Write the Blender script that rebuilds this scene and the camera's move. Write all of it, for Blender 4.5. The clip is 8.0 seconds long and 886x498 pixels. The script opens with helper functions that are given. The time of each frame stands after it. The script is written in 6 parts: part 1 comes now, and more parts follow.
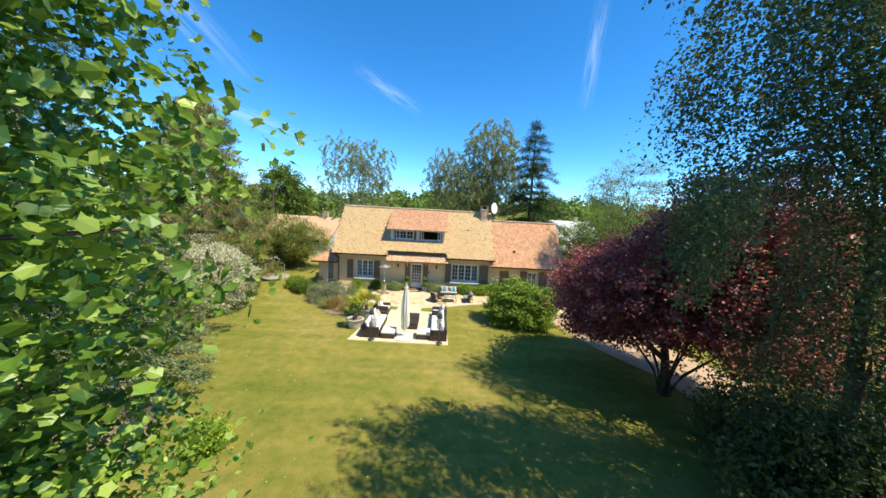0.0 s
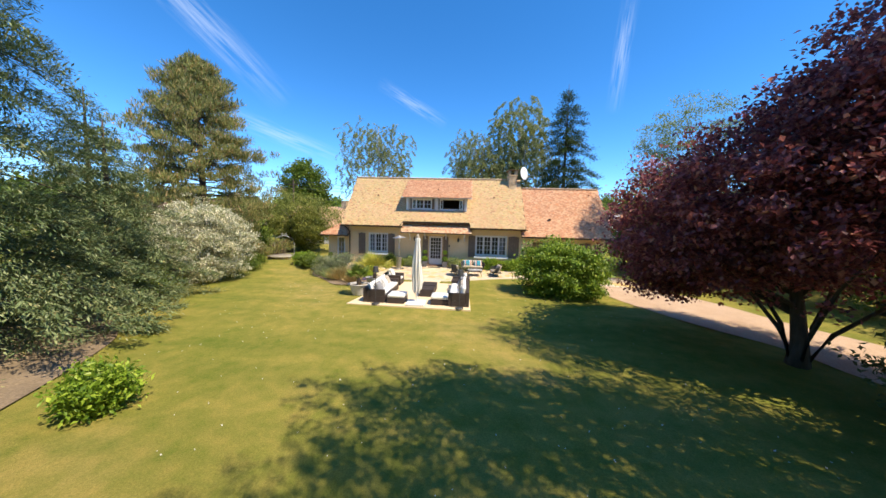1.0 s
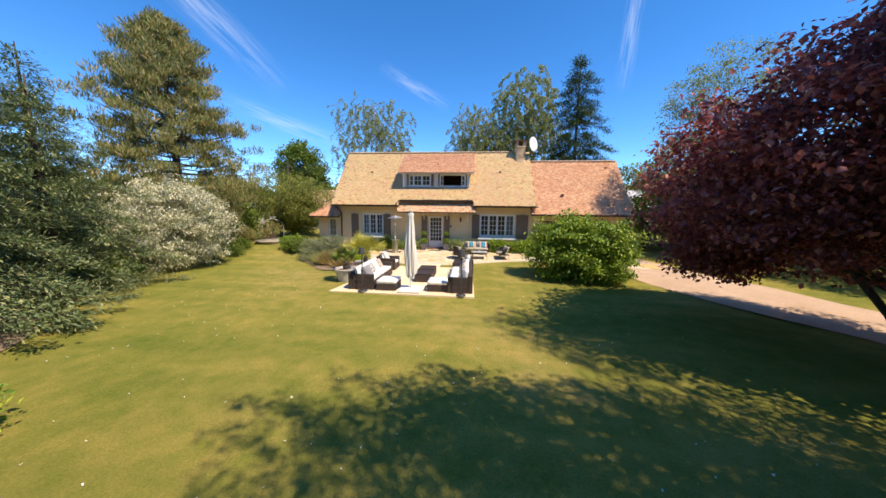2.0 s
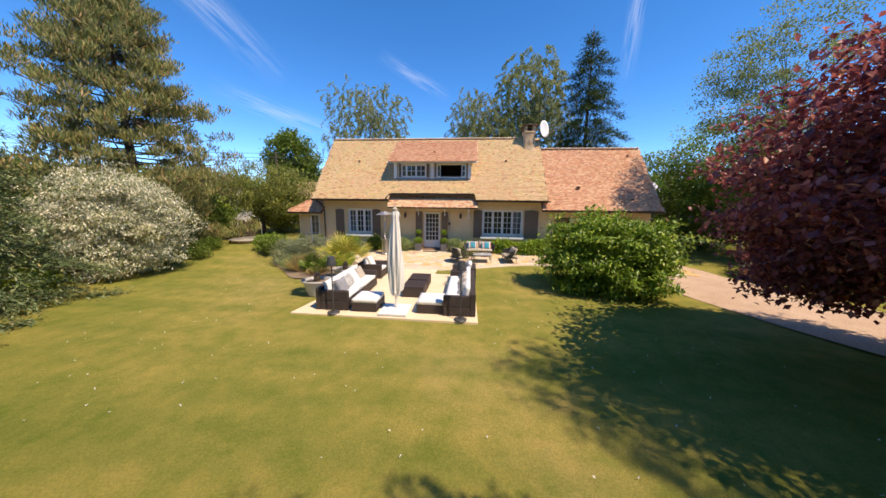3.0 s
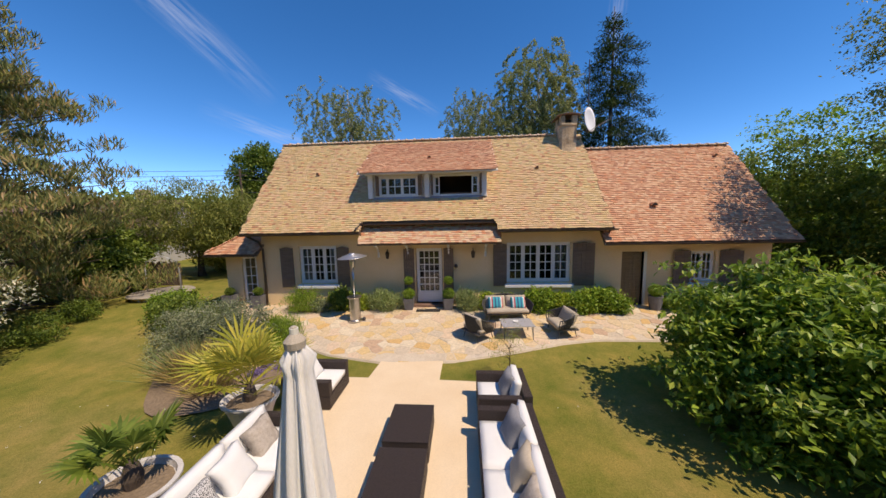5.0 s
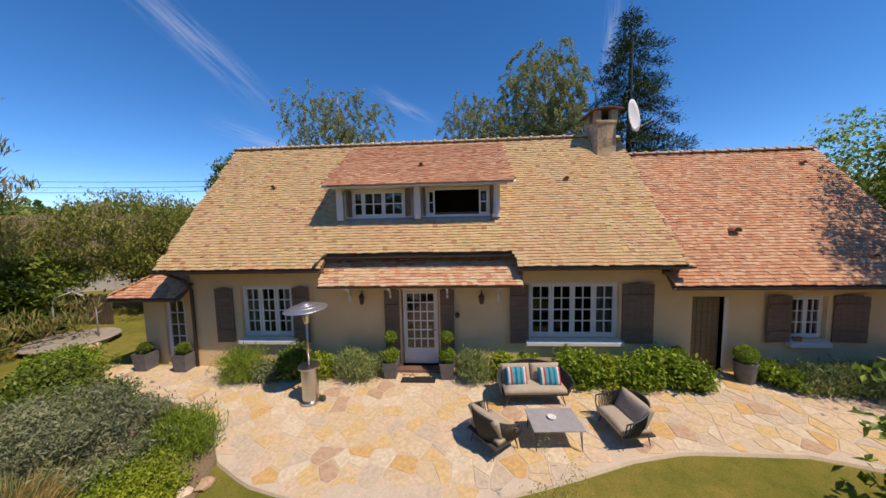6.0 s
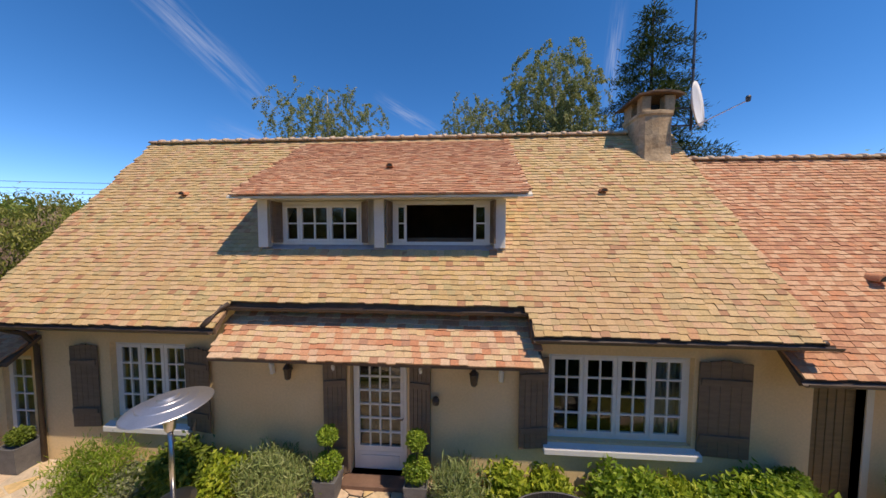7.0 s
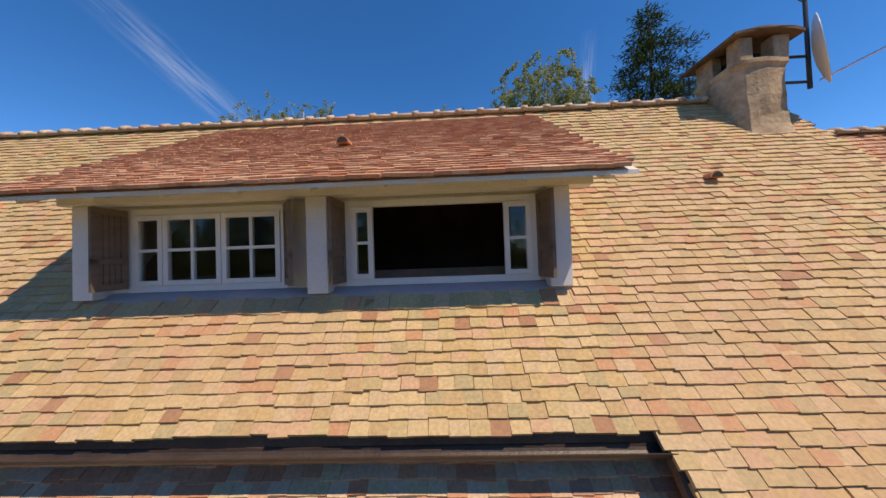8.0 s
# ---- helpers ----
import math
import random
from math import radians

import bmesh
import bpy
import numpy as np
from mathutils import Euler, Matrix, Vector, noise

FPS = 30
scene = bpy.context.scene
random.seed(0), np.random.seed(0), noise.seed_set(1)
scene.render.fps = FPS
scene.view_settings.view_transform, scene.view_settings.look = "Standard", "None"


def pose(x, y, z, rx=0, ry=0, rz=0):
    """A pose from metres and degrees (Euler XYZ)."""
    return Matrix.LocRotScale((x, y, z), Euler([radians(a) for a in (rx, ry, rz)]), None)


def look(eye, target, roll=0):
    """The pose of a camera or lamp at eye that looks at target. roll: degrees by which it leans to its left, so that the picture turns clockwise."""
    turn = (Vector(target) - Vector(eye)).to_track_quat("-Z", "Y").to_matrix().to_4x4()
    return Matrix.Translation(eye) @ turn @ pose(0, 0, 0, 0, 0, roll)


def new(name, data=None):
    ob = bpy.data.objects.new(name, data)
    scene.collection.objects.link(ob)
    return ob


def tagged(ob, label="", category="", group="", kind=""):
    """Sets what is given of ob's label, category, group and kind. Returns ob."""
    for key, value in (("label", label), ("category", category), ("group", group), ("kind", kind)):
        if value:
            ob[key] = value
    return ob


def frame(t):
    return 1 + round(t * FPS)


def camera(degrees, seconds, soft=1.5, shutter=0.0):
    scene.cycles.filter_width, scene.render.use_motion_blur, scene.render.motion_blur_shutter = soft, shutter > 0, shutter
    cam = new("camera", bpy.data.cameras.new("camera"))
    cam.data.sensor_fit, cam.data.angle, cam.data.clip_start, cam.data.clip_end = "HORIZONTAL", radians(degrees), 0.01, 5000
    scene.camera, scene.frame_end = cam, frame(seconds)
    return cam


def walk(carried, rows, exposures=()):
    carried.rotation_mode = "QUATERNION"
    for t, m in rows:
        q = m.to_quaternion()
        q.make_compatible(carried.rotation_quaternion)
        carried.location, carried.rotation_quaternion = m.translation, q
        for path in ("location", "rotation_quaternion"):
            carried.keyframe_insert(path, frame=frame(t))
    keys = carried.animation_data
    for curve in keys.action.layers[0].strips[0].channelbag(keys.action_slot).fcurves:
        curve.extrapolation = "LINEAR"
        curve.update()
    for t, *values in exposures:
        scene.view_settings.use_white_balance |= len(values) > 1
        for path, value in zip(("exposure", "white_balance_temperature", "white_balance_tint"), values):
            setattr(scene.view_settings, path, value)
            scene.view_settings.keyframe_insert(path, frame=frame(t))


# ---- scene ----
cam = camera(112.5, 8.0)
PATH = [
    (0, (-0.846, -1.362, 6.417), (-0.811, 0.625, 6.189), 3.1),
    (0.5, (-0.51, 0.334, 4.271), (-0.593, 2.327, 4.121), 2.6),
    (1, (-0.386, 1.477, 3.205), (-0.532, 3.464, 3.033), 1.6),
    (1.5, (-0.278, 2.387, 2.646), (-0.453, 4.367, 2.429), 0.7),
    (3, (-0.338, 5.984, 2.837), (-0.514, 7.951, 2.521), 0.6),
    (3.5, (-0.594, 7.337, 2.903), (-0.763, 9.306, 2.595), -0.1),
    (4, (-0.853, 8.892, 3.087), (-1.01, 10.864, 2.794), -0.8),
    (4.5, (-1.063, 10.537, 3.273), (-1.209, 12.514, 3.008), -1.1),
    (6, (-1.352, 15.38, 3.978), (-1.485, 17.369, 3.815), -1.2),
    (6.5, (-1.215, 16.841, 4.255), (-1.353, 18.831, 4.11), -0.4),
    (7, (-1.066, 18.247, 4.426), (-1.204, 20.24, 4.316), 0.1),
    (7.5, (-1.156, 19.595, 4.463), (-1.269, 21.591, 4.42), -0.3),
    (8, (-1.362, 20.863, 4.455), (-1.429, 22.862, 4.498), -2.0),
]
EXPOSURES = [(0, 0.66, 6270, 0), (1, 0.66, 6430, 9), (2, 0.56, 6530, 13), (3, 0.43, 6610, 16), (4.5, 0.07, 6570, 16), (6, -0.15, 6590, 18), (7, -0.11, 6620, 17), (8, -0.11, 6620, 17)]
walk(cam, [(t, look(eye, target, roll)) for t, eye, target, roll in PATH], EXPOSURES)

# exposure and light
world = bpy.data.worlds.new("sky")
scene.world = world
world.use_nodes = True
wn = world.node_tree.nodes
sky = wn.new("ShaderNodeTexSky")
sky.sky_type = "NISHITA"
sky.sun_disc = False
SUN_FROM = Vector((0.52, -0.33, 1.0)).normalized()
sky.sun_elevation = math.asin(SUN_FROM.z)
sky.sun_rotation = math.atan2(SUN_FROM.x, SUN_FROM.y)
sky.altitude = 4000
sky.air_density, sky.dust_density, sky.ozone_density = 1.0, 0.0, 2.0
bg = wn["Background"]
bg.inputs["Strength"].default_value = 0.212
hue = wn.new("ShaderNodeHueSaturation")
hue.inputs["Saturation"].default_value, hue.inputs["Hue"].default_value = 1.30, 0.4995
world.node_tree.links.new(sky.outputs["Color"], hue.inputs["Color"])
world.node_tree.links.new(hue.outputs["Color"], bg.inputs["Color"])
sun = new("sun", bpy.data.lights.new("sun", "SUN"))
sun.data.energy, sun.data.angle, sun.data.color = 4.5, radians(0.5), (1.0, 0.855, 0.63)
sun.matrix_world = look((0, 0, 30), Vector((0, 0, 30)) - SUN_FROM)

rng = np.random.default_rng(7)


# ---- materials ----
def mat(name, rough=0.8, metal=0.0):
    m = bpy.data.materials.new(name)
    m.use_nodes = True
    p = m.node_tree.nodes["Principled BSDF"]
    p.inputs["Roughness"].default_value, p.inputs["Metallic"].default_value = rough, metal
    return m, m.node_tree.nodes, m.node_tree.links, p


def ramp(nodes, stops, constant=False):
    r = nodes.new("ShaderNodeValToRGB")
    r.color_ramp.interpolation = "CONSTANT" if constant else "LINEAR"
    while len(r.color_ramp.elements) < len(stops):
        r.color_ramp.elements.new(0.5)
    for e, (at, c) in zip(r.color_ramp.elements, stops):
        e.position, e.color = at, (*c, 1)
    return r


def coords(nodes, links, scale=(1, 1, 1), kind="Object"):
    t, mp = nodes.new("ShaderNodeTexCoord"), nodes.new("ShaderNodeMapping")
    mp.inputs["Scale"].default_value = scale
    links.new(t.outputs[kind], mp.inputs["Vector"])
    return mp.outputs["Vector"]


def noise_tex(nodes, links, vec, scale, detail=4, rough=0.55):
    n = nodes.new("ShaderNodeTexNoise")
    n.inputs["Scale"].default_value, n.inputs["Detail"].default_value, n.inputs["Roughness"].default_value = scale, detail, rough
    links.new(vec, n.inputs["Vector"])
    return n


def mixed(nodes, links, fac, a, b, mode="MIX"):
    x = nodes.new("ShaderNodeMix")
    x.data_type, x.blend_type = "RGBA", mode
    for socket, v in ((x.inputs[0], fac), (x.inputs[6], a), (x.inputs[7], b)):
        if isinstance(v, (int, float)):
            socket.default_value = v
        elif isinstance(v, tuple):
            socket.default_value = (*v, 1)
        else:
            links.new(v, socket)
    return x.outputs[2]


def bump(nodes, links, p, height, strength, distance=0.02):
    b = nodes.new("ShaderNodeBump")
    b.inputs["Strength"].default_value, b.inputs["Distance"].default_value = strength, distance
    links.new(height, b.inputs["Height"])
    links.new(b.outputs["Normal"], p.inputs["Normal"])


def plain(name, c1, c2, scale=6, rough=0.7, metal=0.0, fine=60, bumpy=0.2, stretch=(1, 1, 1), mottle=0.25):
    """A surface with two scales of variation and a fine relief."""
    m, n, l, p = mat(name, rough, metal)
    v = coords(n, l, stretch)
    big, small = noise_tex(n, l, v, scale), noise_tex(n, l, v, fine)
    r = ramp(n, [(0.3, c1), (0.7, c2)])
    l.new(big.outputs["Fac"], r.inputs["Fac"])
    r2 = ramp(n, [(0.3, (1 - mottle,) * 3), (0.7, (1.0,) * 3)])
    l.new(small.outputs["Fac"], r2.inputs["Fac"])
    l.new(mixed(n, l, 1.0, r.outputs["Color"], r2.outputs["Color"], "MULTIPLY"), p.inputs["Base Color"])
    if bumpy:
        bump(n, l, p, small.outputs["Fac"], bumpy)
    return m


def pieces_mat(name, stops, source, rough=0.85, patch=None, fine=40):
    """Pieces that each take a colour of their own: source 'island' or 'object'."""
    m, n, l, p = mat(name, rough)
    if source == "island":
        g = n.new("ShaderNodeNewGeometry").outputs["Random Per Island"]
    else:
        g = n.new("ShaderNodeObjectInfo").outputs["Random"]
    r = ramp(n, stops, True)
    l.new(g, r.inputs["Fac"])
    t = n.new("ShaderNodeNewGeometry")
    small = noise_tex(n, l, t.outputs["Position"], fine)
    big = noise_tex(n, l, t.outputs["Position"], 0.55, 3)
    r2 = ramp(n, [(0.25, (0.72,) * 3), (0.7, (1.06,) * 3)])
    l.new(small.outputs["Fac"], r2.inputs["Fac"])
    c = mixed(n, l, 1.0, r.outputs["Color"], r2.outputs["Color"], "MULTIPLY")
    if patch:
        rp = ramp(n, [(0.45, (0, 0, 0)), (0.62, (1, 1, 1))])
        l.new(big.outputs["Fac"], rp.inputs["Fac"])
        c = mixed(n, l, rp.outputs["Color"], c, mixed(n, l, 0.32, c, patch), "MIX")
    l.new(c, p.inputs["Base Color"])
    bump(n, l, p, small.outputs["Fac"], 0.35, 0.006)
    return m


def leaf_mat(name, stops, shine=0.35, through_light=0.35):
    """Leaves: each its own tone, with some light passing through."""
    m, n, l, p = mat(name, 0.45)
    g = n.new("ShaderNodeNewGeometry")
    r = ramp(n, stops)
    l.new(g.outputs["Random Per Island"], r.inputs["Fac"])
    big = noise_tex(n, l, g.outputs["Position"], 0.9, 3)
    r2 = ramp(n, [(0.3, (1.0, 1.0, 0.95)), (0.7, (1.6, 1.5, 1.3))])
    l.new(big.outputs["Fac"], r2.inputs["Fac"])
    c = mixed(n, l, 1.0, r.outputs["Color"], r2.outputs["Color"], "MULTIPLY")
    l.new(c, p.inputs["Base Color"])
    p.inputs["Specular IOR Level"].default_value = shine
    tr = n.new("ShaderNodeBsdfTranslucent")
    l.new(c, tr.inputs["Color"])
    mx = n.new("ShaderNodeMixShader")
    mx.inputs[0].default_value = through_light
    l.new(p.outputs["BSDF"], mx.inputs[1])
    l.new(tr.outputs["BSDF"], mx.inputs[2])
    l.new(mx.outputs["Shader"], n["Material Output"].inputs["Surface"])
    return m


def glass_mat(name):
    m, n, l, p = mat(name, 0.04)
    p.inputs["Base Color"].default_value = (0.9, 0.95, 0.95, 1)
    p.inputs["Transmission Weight"].default_value = 1.0
    p.inputs["IOR"].default_value = 1.45
    return m


STRAW = [(0.0, (0.64, 0.445, 0.20)), (0.16, (0.70, 0.505, 0.255)), (0.33, (0.58, 0.40, 0.19)), (0.47, (0.68, 0.49, 0.27)), (0.60, (0.62, 0.46, 0.22)),
         (0.71, (0.54, 0.42, 0.21)), (0.80, (0.67, 0.43, 0.245)), (0.90, (0.63, 0.34, 0.17)), (0.955, (0.46, 0.245, 0.13))]
ROSE = [(0.0, (0.621, 0.326, 0.182)), (0.2, (0.696, 0.408, 0.24)), (0.42, (0.546, 0.265, 0.149)), (0.58, (0.717, 0.449, 0.269)),
        (0.72, (0.61, 0.326, 0.173)), (0.86, (0.653, 0.296, 0.149)), (0.95, (0.482, 0.235, 0.13))]
STONE = [(0.0, (0.69, 0.53, 0.33)), (0.18, (0.74, 0.62, 0.45)), (0.34, (0.71, 0.51, 0.25)), (0.48, (0.72, 0.57, 0.38)),
         (0.62, (0.71, 0.54, 0.38)), (0.75, (0.62, 0.51, 0.38)), (0.86, (0.68, 0.44, 0.18)), (0.94, (0.57, 0.39, 0.26))]
M_TILE = pieces_mat("straw_tiles", STRAW, "island", patch=(0.55, 0.33, 0.20))
M_TILE_ONE = pieces_mat("straw_tile", STRAW, "object", patch=(0.55, 0.33, 0.20))
M_ROSE = pieces_mat("rose_tiles", ROSE, "island")
M_PORCH = pieces_mat("mixed_tiles", [(0.0, (0.66, 0.34, 0.19)), (0.16, (0.72, 0.54, 0.32)), (0.3, (0.68, 0.40, 0.24)), (0.46, (0.74, 0.52, 0.34)), (0.6, (0.62, 0.28, 0.15)), (0.72, (0.70, 0.50, 0.28)), (0.86, (0.68, 0.44, 0.28)), (0.94, (0.50, 0.27, 0.17))], "island")
M_STONES = pieces_mat("paving_stones", STONE, "island", fine=14)
M_STONE_ONE = pieces_mat("paving_stone", STONE, "object", fine=14)
M_RENDER = plain("lime_render", (0.80, 0.60, 0.33), (0.86, 0.66, 0.39), 1.2, 0.9, fine=25, mottle=0.12)
M_PLINTH = plain("pale_plinth", (0.62, 0.53, 0.40), (0.70, 0.61, 0.48), 2, 0.9)
M_WHITE = plain("white_paint", (0.80, 0.79, 0.77), (0.85, 0.84, 0.82), 5, 0.5, mottle=0.1, bumpy=0.08)
M_CREAM = plain("cream_paint", (0.78, 0.74, 0.63), (0.83, 0.79, 0.69), 5, 0.6, mottle=0.12, bumpy=0.08)
M_SHUTTER = plain("taupe_shutter_paint", (0.18, 0.128, 0.09), (0.24, 0.175, 0.125), 3, 0.65, stretch=(1, 1, 6))
M_BROWN = plain("brown_gutter_paint", (0.06, 0.04, 0.03), (0.10, 0.07, 0.05), 4, 0.45)
M_WOOD = plain("dark_timber", (0.10, 0.065, 0.04), (0.17, 0.11, 0.07), 5, 0.75, stretch=(1, 8, 8))
M_DECK = plain("roof_boards", (0.16, 0.10, 0.06), (0.22, 0.14, 0.09), 4, 0.85)
M_ZINC = plain("zinc_sheet", (0.38, 0.37, 0.41), (0.46, 0.45, 0.49), 3, 0.5, 0.2, mottle=0.15)
M_GLASS = glass_mat("window_glass")
# Near-black that stands in for shade inside rooms, vents, flue and far windows.
M_UNLIT = plain("unlit_interior_dark", (0.03, 0.022, 0.018), (0.05, 0.038, 0.03), 2, 0.9)
M_CURTAIN = plain("grey_curtain", (0.25, 0.23, 0.22), (0.36, 0.34, 0.32), 4, 0.9, stretch=(14, 1, 1))
M_CHIM = plain("sooty_chimney_render", (0.34, 0.23, 0.13), (0.76, 0.57, 0.36), 2.6, 0.92, fine=16, bumpy=0.6, mottle=0.3)
M_SLAB = plain("beige_concrete", (0.78, 0.60, 0.39), (0.83, 0.66, 0.45), 1.5, 0.85, fine=50, mottle=0.1)
M_JOINT = plain("pale_mortar", (0.66, 0.54, 0.40), (0.74, 0.63, 0.49), 5, 0.95)
M_BARK = plain("grey_brown_bark", (0.07, 0.05, 0.035), (0.15, 0.11, 0.08), 6, 0.95, stretch=(2, 2, 0.5), bumpy=0.8)
M_BIRCHBARK = plain("pale_birch_bark", (0.30, 0.28, 0.25), (0.55, 0.52, 0.47), 5, 0.8, stretch=(1, 1, 3), bumpy=0.4)
M_IRON = plain("dark_grey_metal", (0.07, 0.07, 0.075), (0.11, 0.11, 0.115), 8, 0.5, 0.3)
M_STEEL = plain("brushed_steel", (0.52, 0.52, 0.53), (0.62, 0.62, 0.63), 3, 0.28, 1.0, stretch=(1, 1, 12), bumpy=0.03, mottle=0.08)


def lawn_mat():
    m, n, l, p = mat("mown_lawn", 0.9)
    g = n.new("ShaderNodeNewGeometry").outputs["Position"]
    big, mid, fine = noise_tex(n, l, g, 0.16, 4), noise_tex(n, l, g, 2.2, 7, 0.68), noise_tex(n, l, g, 34, 7, 0.8)
    mp = n.new("ShaderNodeMapping")
    mp.inputs["Rotation"].default_value, mp.inputs["Scale"].default_value = (0, 0, 0.25), (0.12, 1.1, 1)
    l.new(g, mp.inputs["Vector"])
    rows = noise_tex(n, l, mp.outputs["Vector"], 1.0, 2)
    a = ramp(n, [(0.3, (0.19, 0.198, 0.042)), (0.52, (0.285, 0.245, 0.066)), (0.72, (0.40, 0.298, 0.122))])
    l.new(big.outputs["Fac"], a.inputs["Fac"])
    b = ramp(n, [(0.3, (0.66, 0.80, 0.58)), (0.52, (0.98, 0.98, 0.94)), (0.7, (1.24, 1.11, 1.16))])
    l.new(mid.outputs["Fac"], b.inputs["Fac"])
    c = ramp(n, [(0.3, (0.58, 0.66, 0.50)), (0.68, (1.24, 1.20, 1.14))])
    l.new(fine.outputs["Fac"], c.inputs["Fac"])
    d = ramp(n, [(0.35, (0.82, 0.89, 0.80)), (0.65, (1.10, 1.06, 1.05))])
    l.new(rows.outputs["Fac"], d.inputs["Fac"])
    x = mixed(n, l, 1.0, a.outputs["Color"], b.outputs["Color"], "MULTIPLY")
    x = mixed(n, l, 1.0, x, c.outputs["Color"], "MULTIPLY")
    x = mixed(n, l, 1.0, x, d.outputs["Color"], "MULTIPLY")
    l.new(x, p.inputs["Base Color"])
    p.inputs["Specular IOR Level"].default_value = 0.1
    bump(n, l, p, fine.outputs["Fac"], 0.8, 0.03)
    return m


M_LAWN = lawn_mat()
M_GRAVEL = plain("pinkish_gravel", (0.56, 0.38, 0.25), (0.66, 0.47, 0.33), 1.0, 0.95, fine=35, bumpy=0.9, mottle=0.35)
M_SOIL = plain("dry_bark_soil", (0.22, 0.16, 0.10), (0.34, 0.25, 0.16), 1.5, 0.95, fine=25, bumpy=0.9, mottle=0.4)
M_MAPLE = leaf_mat("fresh_maple_leaves", [(0.0, (0.06, 0.125, 0.015)), (0.5, (0.155, 0.265, 0.032)), (1.0, (0.32, 0.42, 0.08))], 0.8, 0.38)
M_PURPLE = leaf_mat("dark_purple_leaves", [(0.0, (0.12, 0.034, 0.045)), (0.5, (0.27, 0.070, 0.082)), (0.88, (0.42, 0.14, 0.13)), (1.0, (0.50, 0.25, 0.18))], 0.6, 0.33)
M_BUSH = leaf_mat("bright_shrub_leaves", [(0.0, (0.09, 0.165, 0.016)), (0.6, (0.21, 0.325, 0.032)), (1.0, (0.40, 0.50, 0.07))], 0.4, 0.38)
M_DEEPSHRUB = leaf_mat("deep_green_shrub_leaves", [(0.0, (0.065, 0.12, 0.012)), (0.55, (0.165, 0.265, 0.026)), (0.9, (0.30, 0.40, 0.05)), (1.0, (0.42, 0.48, 0.08))], 0.45, 0.34)
M_WHITEBUSH = leaf_mat("cream_variegated_leaves", [(0.0, (0.10, 0.15, 0.05)), (0.3, (0.26, 0.30, 0.16)), (0.52, (0.56, 0.55, 0.45)), (1.0, (0.80, 0.77, 0.69))], 0.3, 0.3)
M_PINE = leaf_mat("pine_needles", [(0.0, (0.10, 0.13, 0.042)), (0.6, (0.205, 0.22, 0.075)), (0.82, (0.28, 0.24, 0.10)), (1.0, (0.36, 0.24, 0.13))], 0.2, 0.2)
M_SPRUCE = leaf_mat("blue_spruce_needles", [(0.0, (0.065, 0.105, 0.045)), (0.6, (0.145, 0.19, 0.09)), (0.92, (0.26, 0.30, 0.17)), (1.0, (0.26, 0.22, 0.10))], 0.2, 0.15)
M_FIR = leaf_mat("dark_fir_needles", [(0.0, (0.028, 0.05, 0.016)), (0.7, (0.062, 0.092, 0.030)), (1.0, (0.10, 0.13, 0.045))], 0.2, 0.15)
M_BIRCH = leaf_mat("birch_leaves", [(0.0, (0.045, 0.07, 0.025)), (0.6, (0.085, 0.12, 0.045)), (1.0, (0.13, 0.155, 0.065))], 0.35, 0.4)
M_GREEN = leaf_mat("mid_green_leaves", [(0.0, (0.07, 0.115, 0.017)), (0.6, (0.135, 0.195, 0.03)), (1.0, (0.22, 0.28, 0.05))], 0.35, 0.35)
M_OLIVE = leaf_mat("olive_willow_leaves", [(0.0, (0.12, 0.15, 0.03)), (0.6, (0.215, 0.24, 0.055)), (1.0, (0.33, 0.33, 0.10))], 0.3, 0.35)
M_SILVER = leaf_mat("silver_grey_leaves", [(0.0, (0.12, 0.155, 0.08)), (0.6, (0.215, 0.25, 0.15)), (1.0, (0.34, 0.35, 0.25))], 0.25, 0.25)
M_LIME = leaf_mat("yellow_green_leaves", [(0.0, (0.14, 0.215, 0.02)), (0.6, (0.26, 0.34, 0.03)), (1.0, (0.40, 0.45, 0.06))], 0.35, 0.35)
M_BOX = leaf_mat("boxwood_leaves", [(0.0, (0.10, 0.18, 0.018)), (0.6, (0.195, 0.30, 0.03)), (1.0, (0.30, 0.39, 0.05))], 0.35, 0.32)
M_LAV = leaf_mat("lavender_leaves", [(0.0, (0.13, 0.185, 0.065)), (0.6, (0.215, 0.28, 0.115)), (1.0, (0.32, 0.36, 0.19))], 0.2, 0.25)
M_STRAWGRASS = leaf_mat("tan_grass_blades", [(0.0, (0.22, 0.19, 0.06)), (0.6, (0.38, 0.29, 0.13)), (1.0, (0.48, 0.36, 0.20))], 0.2, 0.3)
M_PALM = leaf_mat("palm_leaves", [(0.0, (0.20, 0.23, 0.03)), (0.6, (0.36, 0.35, 0.05)), (1.0, (0.50, 0.44, 0.08))], 0.45, 0.3)


# ---- mesh helpers ----
def box(bm, x0, x1, y0, y1, z0, z1):
    v = [bm.verts.new((x, y, z)) for z in (z0, z1) for y in (y0, y1) for x in (x0, x1)]
    for f in ((0, 2, 3, 1), (4, 5, 7, 6), (0, 1, 5, 4), (2, 6, 7, 3), (0, 4, 6, 2), (1, 3, 7, 5)):
        bm.faces.new([v[i] for i in f])
    return v


def prism(bm, outline, axis, a, b):
    """An outline of 2D points drawn out along an axis from a to b."""
    def at(p, t):
        return {"x": (t, p[0], p[1]), "y": (p[0], t, p[1]), "z": (p[0], p[1], t)}[axis]
    lo, hi = [bm.verts.new(at(p, a)) for p in outline], [bm.verts.new(at(p, b)) for p in outline]
    n = len(outline)
    bm.faces.new(lo[::-1])
    bm.faces.new(hi)
    for i in range(n):
        bm.faces.new((lo[i], lo[(i + 1) % n], hi[(i + 1) % n], hi[i]))


